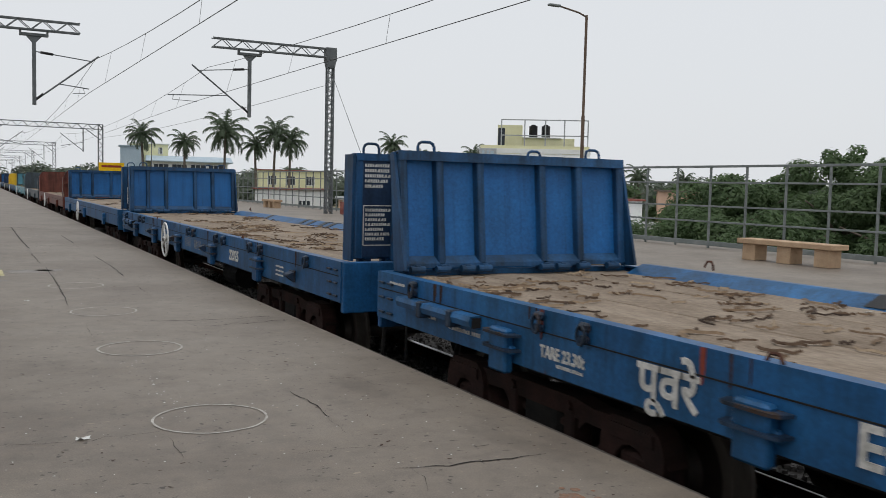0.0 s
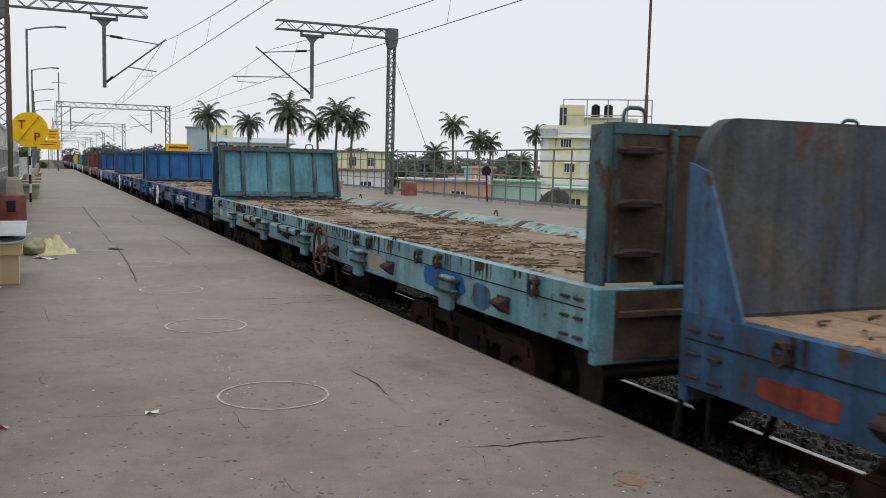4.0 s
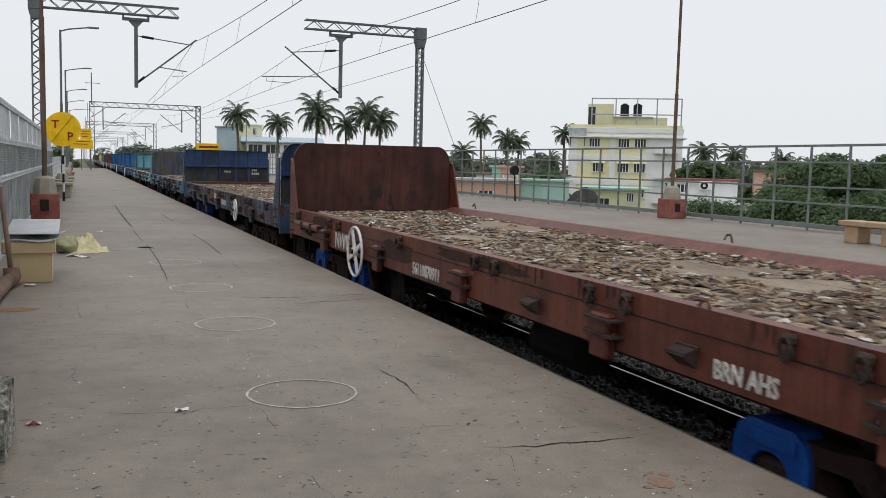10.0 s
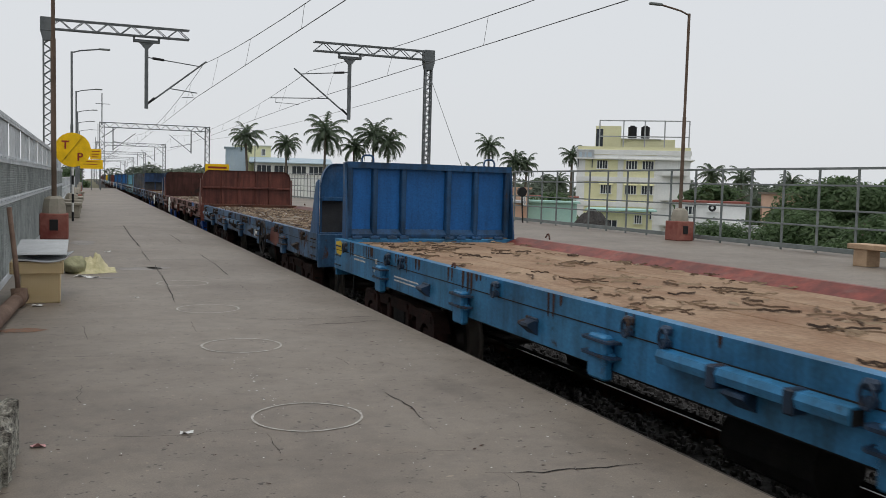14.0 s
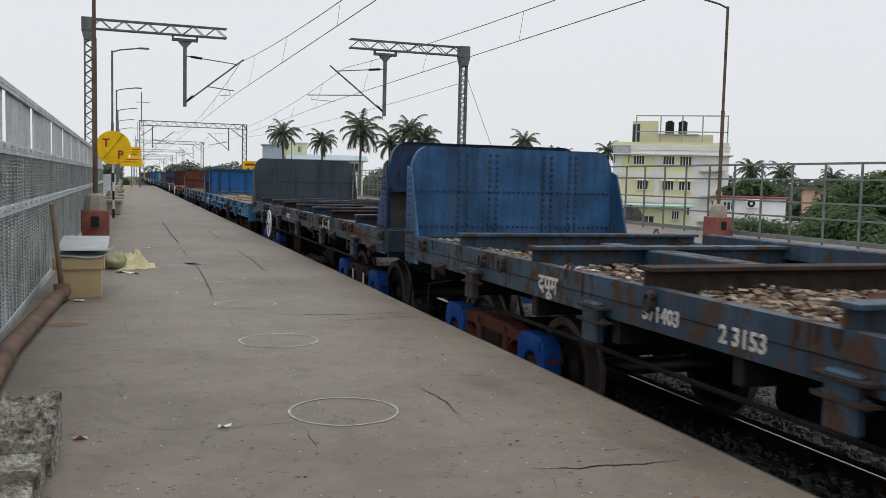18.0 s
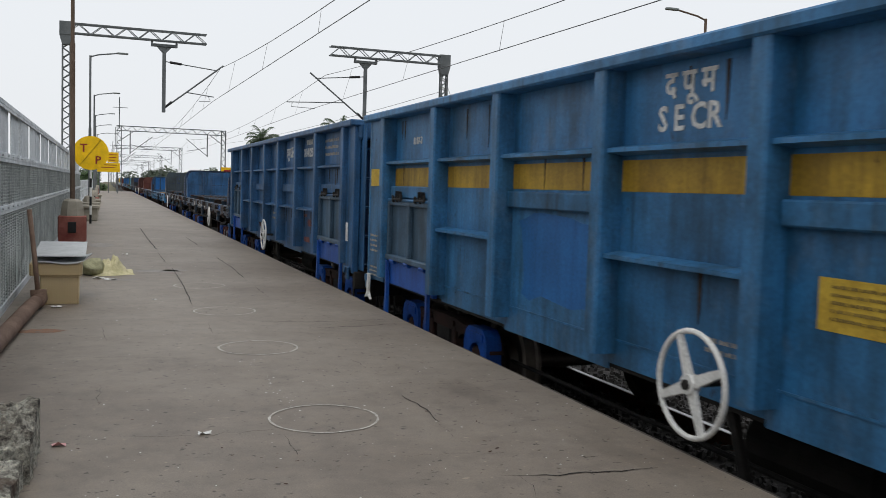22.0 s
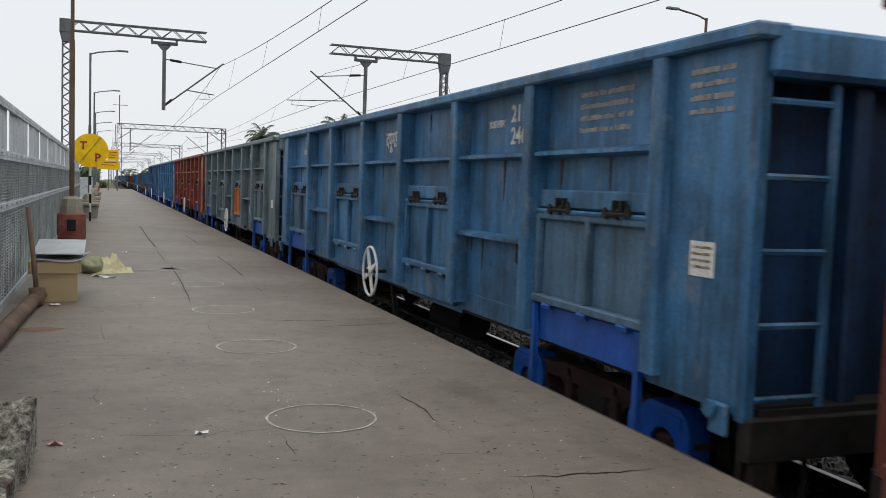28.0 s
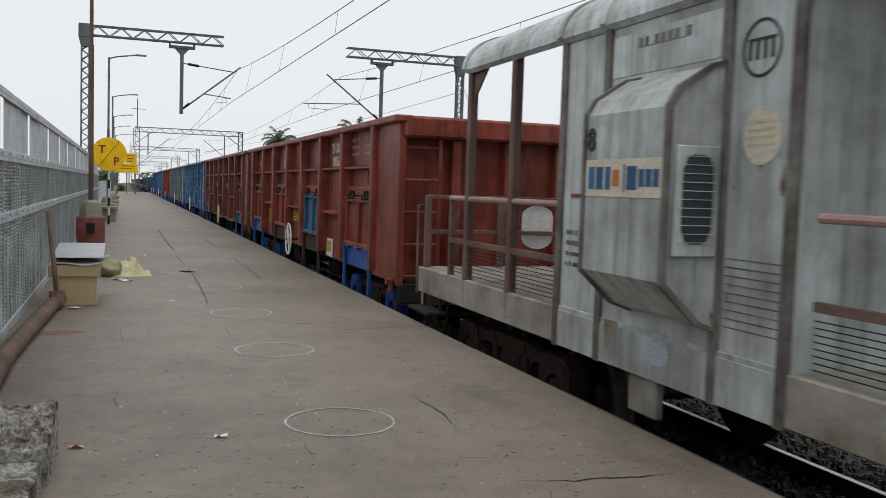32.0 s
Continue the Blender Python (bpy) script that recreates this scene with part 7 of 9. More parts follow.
    for (d, z, w, hh, n_) in stencils:
        word_bars(root, (-W + 0.0605 if d < 0.7 or d > L - 0.7 else -PX - 0.0065), h - d, z, w, hh, n_, STENCIL_DIM)
    for (d, z, w, hh) in frames:
        g = Geo()
        for k in (-1, 1):
            g.box(-PX - 0.0085, -PX - 0.0055, h - d + k * w / 2 - 0.008, h - d + k * w / 2 + 0.008, z - hh / 2, z + hh / 2)
            g.box(-PX - 0.009, -PX - 0.006, h - d - w / 2, h - d + w / 2, z + k * hh / 2 - 0.008, z + k * hh / 2 + 0.008)
        part("stencil_frame", g, STENCIL_DIM, root, "rubbed ruled frame")
    for (d, z, w, hh, n_) in scrawl:
        rs = random.Random(int(d * 100))
        for k in range(n_):
            g, zc, sl = Geo(), z + (k / max(1, n_ - 1) - 0.5) * hh * 0.7, rs.uniform(-0.5, 0.2)
            pts = [(h - d - w / 2 * f * rs.uniform(0.9, 1.05), zc + sl * hh * 0.5 * f + 0.012 * math.sin(f * 9 + k)) for f in (-1, -0.75, -0.5, -0.25, 0, 0.25, 0.5, 0.75, 1)]
            for (ya, za), (yb, zb_) in zip(pts, pts[1:]):
                g.add([(-PX - 0.021, ya, za - 0.007), (-PX - 0.021, yb, zb_ - 0.007), (-PX - 0.021, yb, zb_ + 0.007), (-PX - 0.021, ya, za + 0.007)], [(0, 1, 2, 3)])
            part("paint_scrawl", g, GRIMED_RUST, root, "dark painted-over stroke")
    for (d, z, w, hh, mt) in patch:
        q = []
        for k in range(22):
            a = 6.28319 * k / 22
            u, v = math.copysign(abs(math.cos(a)) ** 0.5, math.cos(a)), math.copysign(abs(math.sin(a)) ** 0.5, math.sin(a))
            f_ = 1 + 0.28 * noise.noise((k * 0.55, d, z))
            q.append((h - d + u * w / 2 * f_, z + v * hh / 2 * (1 + 0.3 * noise.noise((k * 0.7, d + 5, z)))))
        part("paint_patch", Geo().prism(q, "x", -PX - 0.0075, -PX - 0.0055), mt, root, "repainted patch")
    return root


G9 = 0.46  # half the gap between wagon ends
AHEAD = [(BLUE, BLUE, "frame"), (BROWN, BROWN, "round"), (SLATE, SLATE, "rib"), (TEAL, TEAL, "frame"), (YELLOW, BLUE_OLD, "rib"), (BLUE_DARK, SLATE, "round"), (BLUE, BLUE_OLD, "frame"), (BROWN, BROWN, "rib"), (SLATE, BLUE_OLD, "frame"), (BROWN, BROWN, "round")]
for k, (m1, m2, kd) in enumerate(AHEAD):
    f = 23.2 + 15.3 * (k + 1)
    flat_wagon(f - G9, f - 15.3 + G9, m2, DECK, kd, "rib" if kd != "frame" else "frame", m1, m1, wheel=WHITE, near=False, roll=False, label="flat goods wagon with tall end boards, far along the train")
flat_wagon(23.2 - G9, 7.8 + G9, BLUE, DECK, "frame", "frame", lean=5, wheel=WHITE, wheel_at=5.95, label="dark blue flat wagon with hinged end flaps and littered deck",
           texts=(("22025", 0.2, 10.4, 1.22),), grids=((12.5, 1.2, 0.3, 0.15, 3),), pockets=(2.19, 4.43, 6.7, 9.23, 11.67), rails=((0.6, 1.85),), tables=((7.38, 1.23, 0.41, 0.14), (8.12, 1.22, 0.43, 0.13)))
blue_wagon = flat_wagon(7.8 - G9, -7.9 + G9, BLUE, DECK, "frame", "frame", cut_r=0.32, lean=6, wheel=WHITE, wheel_at=6.05, wheel_r=0.27, label="blue flat wagon with hinged end flaps and bark on deck",
           texts=(("पूवरे", 0.3, 3.8, 1.23), ("ECoR", 0.26, 5.25, 1.23), ("TARE 23.30t", 0.11, 2.85, 1.22), ("CC 57.5t", 0.13, 8.75, 1.22), ("94122211499", 0.25, 10.97, 1.24), ("BRN22.9M1", 0.1, 9.965, 1.235)),
           grids=((0.42, 1.4, 0.3, 0.05, 1), (1.0, 1.2, 0.3, 0.06, 1), (1.62, 1.17, 0.5, 0.07, 1), (2.95, 1.14, 0.3, 0.05, 1), (11.2, 1.12, 0.3, 0.04, 1), (12.6, 1.22, 0.3, 0.2, 3)), patches=((6.32, 1.2, 0.14, 0.07, YELLOW_OLD),),
           pockets=(2.19, 4.43, 6.7, 9.23, 11.67), rails=((0.6, 1.85),), tables=((7.38, 1.23, 0.41, 0.14), (8.12, 1.22, 0.43, 0.13)), drips=(2.62, 4.05, 7.82, 8.91, 10.67))
g = Geo()
for q in (-0.3, 0.3):
    g.box(-1.4345, -1.431, -2.575 + q - 0.006, -2.575 + q + 0.006, 1.165, 1.305)
for q in (1.165, 1.305):
    g.box(-1.4345, -1.431, -2.88, -2.27, q - 0.006, q + 0.006)
part("stencil_frame", g, STENCIL, blue_wagon, "white ruled frame round the lettering")
flat_wagon(-7.9 - G9, -23.0 + G9, TEAL, DECK, "frame", "frame", TEAL, TEAL, far_mat=TEAL_PALE, ext_f=0.28, lean=13, streaks=130, wheel=RUST, wheel_at=8.28, label="flaking turquoise flat wagon with bark litter on deck",
           texts=(("BRN 23.15", 0.13, 1.6, 1.22), ("ECR", 0.14, 0.75, 1.22)), patches=((3.05, 1.19, 0.75, 0.16, CEMENT), (10.05, 1.21, 0.5, 0.18, CEMENT), (3.75, 1.38, 0.14, 0.09, RED), (11.8, 1.25, 0.9, 0.2, BLUE_BRIGHT), (0.35, 1.16, 0.5, 0.08, RED), (12.6, 1.2, 0.3, 0.2, BLUE_OLD)),
           pockets=(2.13, 4.8, 7.27, 9.57, 12.0), rails=((3.0, 4.4), (5.52, 6.92)))
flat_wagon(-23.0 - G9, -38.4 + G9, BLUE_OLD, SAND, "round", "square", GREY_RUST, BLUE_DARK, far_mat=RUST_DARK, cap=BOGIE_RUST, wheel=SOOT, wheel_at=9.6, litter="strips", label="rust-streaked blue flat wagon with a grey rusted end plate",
           texts=(("R", 0.1, 1.98, 1.31), ("8-25", 0.14, 2.02, 1.19)), patches=((0.85, 1.2, 0.55, 0.12, RED), (3.55, 1.19, 0.13, 0.09, YELLOW_OLD), (6.0, 1.25, 2.4, 0.25, RUST_DARK), (10.0, 1.22, 1.8, 0.25, RUST)))
flat_wagon(-38.4 - G9, -53.75 + G9, BLUE_RUST, DECK, None, "round", None, BLUE_DARK, far_mat=RUST_DARK, cap=BOGIE_BLUE, wheel=WHITE, wheel_at=10.4, wheel_r=0.225, cap_r=BOGIE_RUST, streaks=60, pale=0.2, litter="chips", label="weathered blue and rust flat wagon heaped with debris",
           texts=(("ECR", 0.2, 6.6, 1.31), ("BRN AHS", 0.09, 7.68, 1.4), ("56100058867", 0.17, 8.02, 1.22)), patches=((5.6, 1.3, 1.5, 0.25, BROWN), (11.6, 1.2, 1.5, 0.24, RUST_DARK), (3.2, 1.3, 0.9, 0.2, RUST_DARK)))
flat_wagon(-53.75 - G9, -68.95 + G9, BROWN, DECK, "round", "rib", DARK_PLATE, BROWN, cap=BOGIE_BLUE, wheel=WHITE, wheel_at=4.15, pale=0.2, litter="chips", label="rusty brown flat wagon with rounded end plates and wood litter",
           texts=(("NWR", 0.28, 3.2, 1.2), ("56110870911", 0.17, 6.3, 1.17), ("BRN AHS", 0.15, 10.98, 1.17)), patches=((2.0, 1.4, 0.8, 0.12, RUST_DARK), (7.5, 1.42, 1.8, 0.1, RUST_DARK), (5.4, 1.3, 0.95, 0.2, RUST_DARK), (12.18, 1.42, 0.62, 0.12, BLUE_BRIGHT)), rails=((0.75, 2.15), (12.1, 13.6)))
flat_wagon(-68.95 - G9, -84.2 + G9, BLUE_OLD, DECK, None, "round", None, BLUE_MID, far_mat=BROWN, wheel=SOOT, wheel_at=10.4, pale=0.12, litter="chips", label="faded blue flat wagon with a lone stanchion and chip litter",
           texts=(("SWR", 0.2, 9.07, 1.18),), stakes=((-0.55, 1.33, 1.22, BLUE_STEEL),), patches=((4.3, 1.25, 0.4, 0.16, BROWN), (1.1, 1.2, 0.4, 0.12, BROWN), (3.4, 1.3, 0.25, 0.08, RUST), (11.0, 1.25, 0.8, 0.3, BROWN)), rails=((0.6, 2.07), (5.47, 7.0)))
flat_wagon(-84.2 - G9, -99.9 + G9, BLUE_TEAL, SAND, "frame", None, BLUE_BRIGHT, ext_f=-0.15, far_mat=RED, streaks=50, wheel=SOOT, wheel_at=10.4, pale=0.06, litter="strips", label="bright blue flat wagon with sandy deck and end flap",
           texts=(("TE", 0.08, 2.1, 1.33), ("7-22", 0.09, 2.1, 1.23)), patches=((0.38, 1.375, 0.3, 0.19, YELLOW), (10.9, 1.25, 0.15, 0.2, RED)), grids=((1.4, 1.3, 0.5, 0.1, 2), (3.2, 1.2, 0.8, 0.08, 2)), rails=((7.95, 9.4),))
flat_wagon(-99.9 - G9, -114.4 + G9, SLATE_RUST, RUST, "rivet", "rivet", SLATE, BLUE_DARK, bog=BOGIE_RUST, cap=BOGIE_BLUE, wheel=WHITE, wheel_at=3.9, skeleton=True, pale=0.3, litter="stones", top=1.6, tall=0.1, label="rusted blue skeleton wagon with cross beams and riveted end plates",
           texts=(("SEC R", 0.22, 9.8, 1.46), ("5740032", 0.14, 5.9, 1.44)), patches=((11.8, 1.45, 1.0, 0.2, RUST),))
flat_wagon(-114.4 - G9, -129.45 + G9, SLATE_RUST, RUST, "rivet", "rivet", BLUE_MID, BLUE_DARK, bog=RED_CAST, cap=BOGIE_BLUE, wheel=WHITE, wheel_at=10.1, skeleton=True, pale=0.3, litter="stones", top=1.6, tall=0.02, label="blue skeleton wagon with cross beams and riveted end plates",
           texts=(("दपूम", 0.2, 4.0, 1.44), ("571403", 0.14, 5.64, 1.43), ("2 3153", 0.15, 6.45, 1.42), ("BFNS", 0.13, 7.67, 1.42)), patches=((11.8, 1.5, 0.8, 0.16, BLUE_BRIGHT),))
G7 = 0.38
open_wagon(-129.45 - G7, -143.15 + G7, BLUE_MID, "blue high-sided open goods wagon with flap doors", doors=(0, 6), wheel=WHITE, wheel_at=6.2,
           texts=(("दपूम SECR", 0.26, 8.0, 2.86), ("BOSTHSM2", 0.12, 9.6, 3.0), ("21141125971", 0.2, 9.6, 2.82), ("E 9-25", 0.1, 1.6, 2.8)), plates=((12.5, 1.63, 0.3, 0.26, WHITE, 0),), patch=((4.9, 1.36, 1.2, 0.1, RUST_DARK), (5.1, 1.6, 0.8, 0.3, SMEARED), (9.5, 1.32, 0.45, 0.1, RED), (9.7, 1.62, 0.3, 0.12, RED), (9.35, 1.74, 0.25, 0.06, RED), (8.55, 1.75, 0.2, 0.12, RED)), stencils=((11.2, 2.84, 0.9, 0.32, 3), (6.3, 1.6, 0.4, 0.2, 2)))
open_wagon(-143.15 - G7, -157.05 + G7, BLUE_BAND, "dusty blue open goods wagon with a yellow painted band", doors=(0, 6), bare=(2, 4), emblem=True, band=BAND_YELLOW, wheel=WHITE, wheel_at=7.0,
           texts=(("द पू म", 0.22, 6.58, 2.95), ("S E CR", 0.22, 6.58, 2.74), ("211410", 0.2, 9.8, 2.89), ("15142", 0.2, 9.8, 2.7), ("C.C. 64.80 t", 0.13, 11.4, 2.97), ("TARE 25.4 t", 0.13, 11.4, 2.83), ("AREA 36.45", 0.13, 11.4, 2.69), ("R 07-3", 0.11, 1.6, 2.8)), plates=((8.13, 1.77, 0.85, 0.26, YELLOW_OLD, 4), (12.75, 1.62, 0.25, 0.25, WHITE, 3), (12.75, 2.39, 0.5, 0.21, YELLOW_OLD, 0), (0.36, 2.39, 0.5, 0.21, YELLOW_OLD, 0)), patch=((4.95, 1.75, 1.3, 0.7, BLUE_PANEL), (9.7, 2.08, 1.2, 0.32, BLUE_PANEL)), stencils=((0.36, 1.55, 0.5, 0.25, 4), (0.36, 1.2, 0.5, 0.15, 3), (7.0, 1.4, 0.3, 0.12, 2)))
open_wagon(-157.05 - G7, -171.2 + G7, RED, "red oxide open goods wagon with grimy flap doors", emblem=True, legs=(0, 2, 4, 6), wheel=WHITE, wheel_at=7.07,
           texts=(("उफरे", 0.22, 5.0, 2.93), ("NFR", 0.24, 5.0, 2.72), ("20518", 0.22, 9.7, 2.88), ("10967", 0.22, 9.7, 2.67), ("R 07-24", 0.13, 1.5, 2.78)), plates=((3.25, 1.6, 0.8, 0.3, YELLOW_OLD, 2), (0.35, 2.05, 0.3, 0.16, YELLOW_OLD, 2), (0.35, 1.7, 0.3, 0.24, YELLOW_OLD, 2), (9.84, 1.58, 0.78, 0.2, YELLOW_OLD, 1), (6.0, 1.65, 0.3, 0.22, YELLOW_OLD, 1), (10.02, 1.27, 0.26, 0.14, STENCIL, 1)), patch=((9.53, 1.26, 0.6, 0.26, DUST_TAN),), stencils=((6.5, 2.23, 0.66, 0.36, 3), (6.6, 1.5, 0.3, 0.12, 2), (11.5, 2.85, 0.8, 0.3, 3), (0.35, 1.35, 0.35, 0.15, 2)),
           frames=((6.49, 2.235, 0.9, 0.47),), scrawl=((3.25, 1.6, 0.75, 0.26, 5), (9.84, 1.56, 0.85, 0.18, 3)))
open_wagon(-171.2 - G7, -185.45 + G7, GREY_WAGON, "dusty grey-blue open goods wagon with an orange patched door", door_mats={4: ORANGE}, wheel=WHITE, wheel_at=6.7, plates=((13.1, 1.83, 0.25, 0.16, WHITE, 0), (9.8, 1.6, 0.6, 0.2, WHITE, 2)), texts=(("ECR", 0.2, 6.3, 2.85), ("21141", 0.2, 9.6, 2.85)), stencils=((11.4, 2.85, 0.8, 0.3, 3),), patch=((6.6, 1.5, 0.9, 0.4, ORANGE),))
open_wagon(-185.45 - G7, -199.5 + G7, BLUE_SKY, "dusty blue open goods wagon with white brake wheel", door_mats={0: DOOR_PALE, 6: DOOR_PALE}, wheel=WHITE, wheel_at=6.52,
           texts=(("दपूमSEC", 0.26, 6.75, 2.83), ("BOSTHSM", 0.09, 9.75, 2.85), ("21141", 0.2, 10.3, 2.92), ("24606", 0.2, 10.3, 2.73), ("E 9-26", 0.12, 1.6, 2.8)), plates=((12.88, 1.92, 0.22, 0.2, WHITE, 3),), patch=((10.3, 1.75, 0.15, 0.22, RUST_DARK),), stencils=((11.6, 2.83, 0.7, 0.34, 4), (12.9, 2.85, 0.4, 0.3, 4)))
open_wagon(-199.62 - G7, -213.62 + G7, BROWN_RED, "brown open goods wagon with white zone letters", doors=(0, 6), bare=(2, 4), wheel=CLOTH, wheel_at=6.5, low_mat=BLUE_MID, cap=BOGIE_RUST,
           texts=(("दपूम", 0.22, 6.36, 2.84), ("SEC", 0.28, 8.02, 2.87), ("BOSTHSM1", 0.12, 9.85, 2.99), ("21141223072", 0.2, 9.85, 2.82), ("E 9-6", 0.11, 1.6, 2.8)), plates=((4.8, 1.62, 0.42, 0.34, YELLOW_OLD, 1),), patch=((8.2, 1.62, 0.95, 0.2, RED), (8.4, 1.42, 0.16, 0.12, BLUE_BRIGHT), (9.0, 1.44, 0.16, 0.1, BLUE_BRIGHT), (4.4, 1.62, 0.18, 0.08, BLUE_BRIGHT), (5.35, 1.6, 0.25, 0.09, BLUE_BRIGHT), (12.9, 1.55, 0.4, 0.12, BLUE)), stencils=((12.9, 1.85, 0.4, 0.3, 3), (1.6, 2.8, 0.3, 0.2, 2)))
open_wagon(-213.56 - G7, -227.9 + G7, RED, "rust-red open goods wagon with one blue door", door_mats={4: BLUE_STEEL}, legs=(0, 2, 4, 6), wheel=WHITE, wheel_at=6.5,
           texts=(("पूरे", 0.24, 4.75, 2.93), ("ER", 0.26, 4.75, 2.72), ("211208", 0.22, 9.7, 2.9), ("10263", 0.22, 9.7, 2.68), ("R 07-24", 0.12, 1.6, 2.8)), plates=((3.05, 1.58, 0.84, 0.3, YELLOW_OLD, 2), (5.98, 1.66, 0.54, 0.19, YELLOW_OLD, 2), (6.57, 1.67, 0.48, 0.17, YELLOW_OLD, 3), (9.35, 1.26, 0.5, 0.3, WHITE, 0), (9.35, 1.28, 0.32, 0.18, YELLOW_OLD, 0), (0.35, 2.0, 0.3, 0.15, YELLOW_OLD, 1)), stencils=((11.0, 2.85, 0.5, 0.32, 3), (11.8, 2.85, 0.5, 0.32, 3), (6.6, 1.26, 0.6, 0.1, 1), (2.75, 1.27, 0.3, 0.06, 1), (3.16, 1.26, 0.32, 0.06, 1), (1.4, 2.75, 0.9, 0.2, 1), (0.35, 1.6, 0.3, 0.15, 2)),
           frames=((3.16, 1.265, 0.42, 0.12),), scrawl=((3.05, 1.52, 0.85, 0.14, 2),), patch=((2.4, 2.8, 0.5, 0.3, DUST_TAN), (4.2, 2.75, 0.35, 0.4, DUST_TAN)))


# ---- brake van at the tail ----
def brake_van(front):
    L = 9.7
    h, W = L / 2, 1.46
    mid = front - h
    root = thing("brake_van", "dull silver brake van with open verandas and side lookouts", "brake van", pose(TRACK, mid, BASE))
    WAGONS.append((root, mid))
    for s in (-1, 1):
        part("side_sill", Geo().box(s * W - 0.03, s * W + 0.03, -h, h, 1.12, 1.40, 0.008), VAN_SILL, root)
    part("floor", Geo().box(-W + 0.03, W - 0.03, -h, h, 1.34, 1.395), VAN_SILL, root, "grey plate floor")
    part("centre_sill", Geo().box(-0.3, 0.3, -h, h, 0.85, 1.2, 0.01), SOOT, root)
    for e in (-1, 1):
        part("headstock", Geo().box(-W + 0.03, W - 0.03, e * h - 0.04, e * h + 0.04, 0.95, 1.40, 0.01), VAN_SILL, root)
        coupler(root, e * (h + 0.02), e)
        bogie(root, e * (h - 2.0), BOGIE_RUST, BOGIE_RUST)
        for s in (-1, 1):
            part("corner_post", Geo().box(s * (W - 0.06) - 0.035, s * (W - 0.06) + 0.035, e * (h - 0.05) - 0.035, e * (h - 0.05) + 0.035, 1.4, 2.22, 0.01), VAN_RUST, root)
            part("grab_iron", Geo().tube([(s * (W + 0.04), e * (h - 0.02), 1.1), (s * (W + 0.05), e * (h - 0.02), 2.1), (s * (W - 0.1), e * (h - 0.02), 2.12)], 0.014, 6), VAN_RUST, root)
            part("rail_post", Geo().box(s * (W - 0.02) - 0.03, s * (W - 0.02) + 0.03, e * (h - 0.95) - 0.03, e * (h - 0.95) + 0.03, 1.2, 2.2, 0.008), VAN_RUST, root)
            for d in (1.45, 2.5):
                part("roof_post", Geo().box(s * (W - 0.01) - 0.04, s * (W - 0.01) + 0.04, e * (h - d) - 0.045, e * (h - d) + 0.045, 1.15, 3.5, 0.01), VAN_RUST, root)
            part("top_rail", Geo().tube([(s * W, e * (h - 0.95), 2.2), (s * W, e * (h - 3.5), 2.2)], 0.026, 8), VAN_PINK, root, "pinkish worn hand rail")
            part("mid_rail", Geo().box(s * W - 0.02, s * W + 0.02, min(e * (h - 0.95), e * (h - 3.5)), max(e * (h - 0.95), e * (h - 3.5)), 1.74, 1.79), VAN_RUST, root)
            for k in range(8):
                part("guard_wire", Geo().tube([(s * W, e * (h - 0.95), 1.45 + k * 0.035), (s * W, e * (h - 3.5), 1.45 + k * 0.035)], 0.004, 4), SOOT, root)
            part("step", Geo().box(s * (W + 0.05) - 0.12, s * (W + 0.05) + 0.12, e * (h - 0.45) - 0.35, e * (h - 0.45) + 0.35, 0.94, 0.98, 0.008), SOOT, root)
            part("step_hanger", Geo().beam((s * W, e * (h - 0.2), 1.15), (s * W, e * (h - 0.2), 0.95), 0.03).beam((s * W, e * (h - 0.72), 1.15), (s * W, e * (h - 0.72), 0.95), 0.03), SOOT, root)
        for z in (2.2, 1.8):
            part("end_rail", Geo().box(-W + 0.06, W - 0.06, e * (h - 0.05) - 0.02, e * (h - 0.05) + 0.02, z - 0.025, z + 0.025, 0.006), VAN_RUST, root)
        for x in (-0.5, 0.5):
            part("end_post", Geo().box(x - 0.04, x + 0.04, e * (h - 0.05) - 0.025, e * (h - 0.05) + 0.025, 1.4, 2.2, 0.006), VAN_RUST, root)
        q = []
        for k in range(24):
            a = 6.28319 * k / 24
            q.append((max(-0.2, min(0.2, 0.26 * math.cos(a))), 1.87 + 0.26 * math.sin(a)))
        part("tail_disc", Geo().prism(q, "y", e * (h + 0.0) - 0.01, e * (h + 0.0) + 0.01), WHITE, root, "cream disc on the end railing")
    # cabin
    c = 1.4
    for s in (-1, 1):
        part("cabin_side", Geo().box(s * W - 0.02, s * W + 0.02, -1.2, c, 1.12, 3.5, 0.004), SILVER, root)
        for y in (-1.17, -0.6, 0.72, c - 0.03):
            part("side_strip", Geo().box(s * (W + 0.025) - 0.02, s * (W + 0.025) + 0.02, y - 0.04, y + 0.04, 1.1, 3.5, 0.006), VAN_STRIP, root, "grimy cover strip")
        part("sill_cover", Geo().box(min(s * (W + 0.028), s * (W + 0.037)), max(s * (W + 0.028), s * (W + 0.037)), -1.2, c, 1.11, 1.385, 0.003), SILVER, root, "silver sill plate with stains")
        part("belt_strip", Geo().box(s * (W + 0.02) - 0.012, s * (W + 0.02) + 0.012, -1.2, c, 1.38, 1.42, 0.004), SILVER, root)
        part("name_panel", Geo().box(s * (W + 0.02) - 0.006, s * (W + 0.02) + 0.006, -0.53, 0.66, 3.08, 3.36, 0.003), SILVER, root, "raised panel below the eaves")
        # lookout: a deep box on the side, sloped above and below
        ys, ye, o = 0.32, -0.6, s * (W + 0.40)
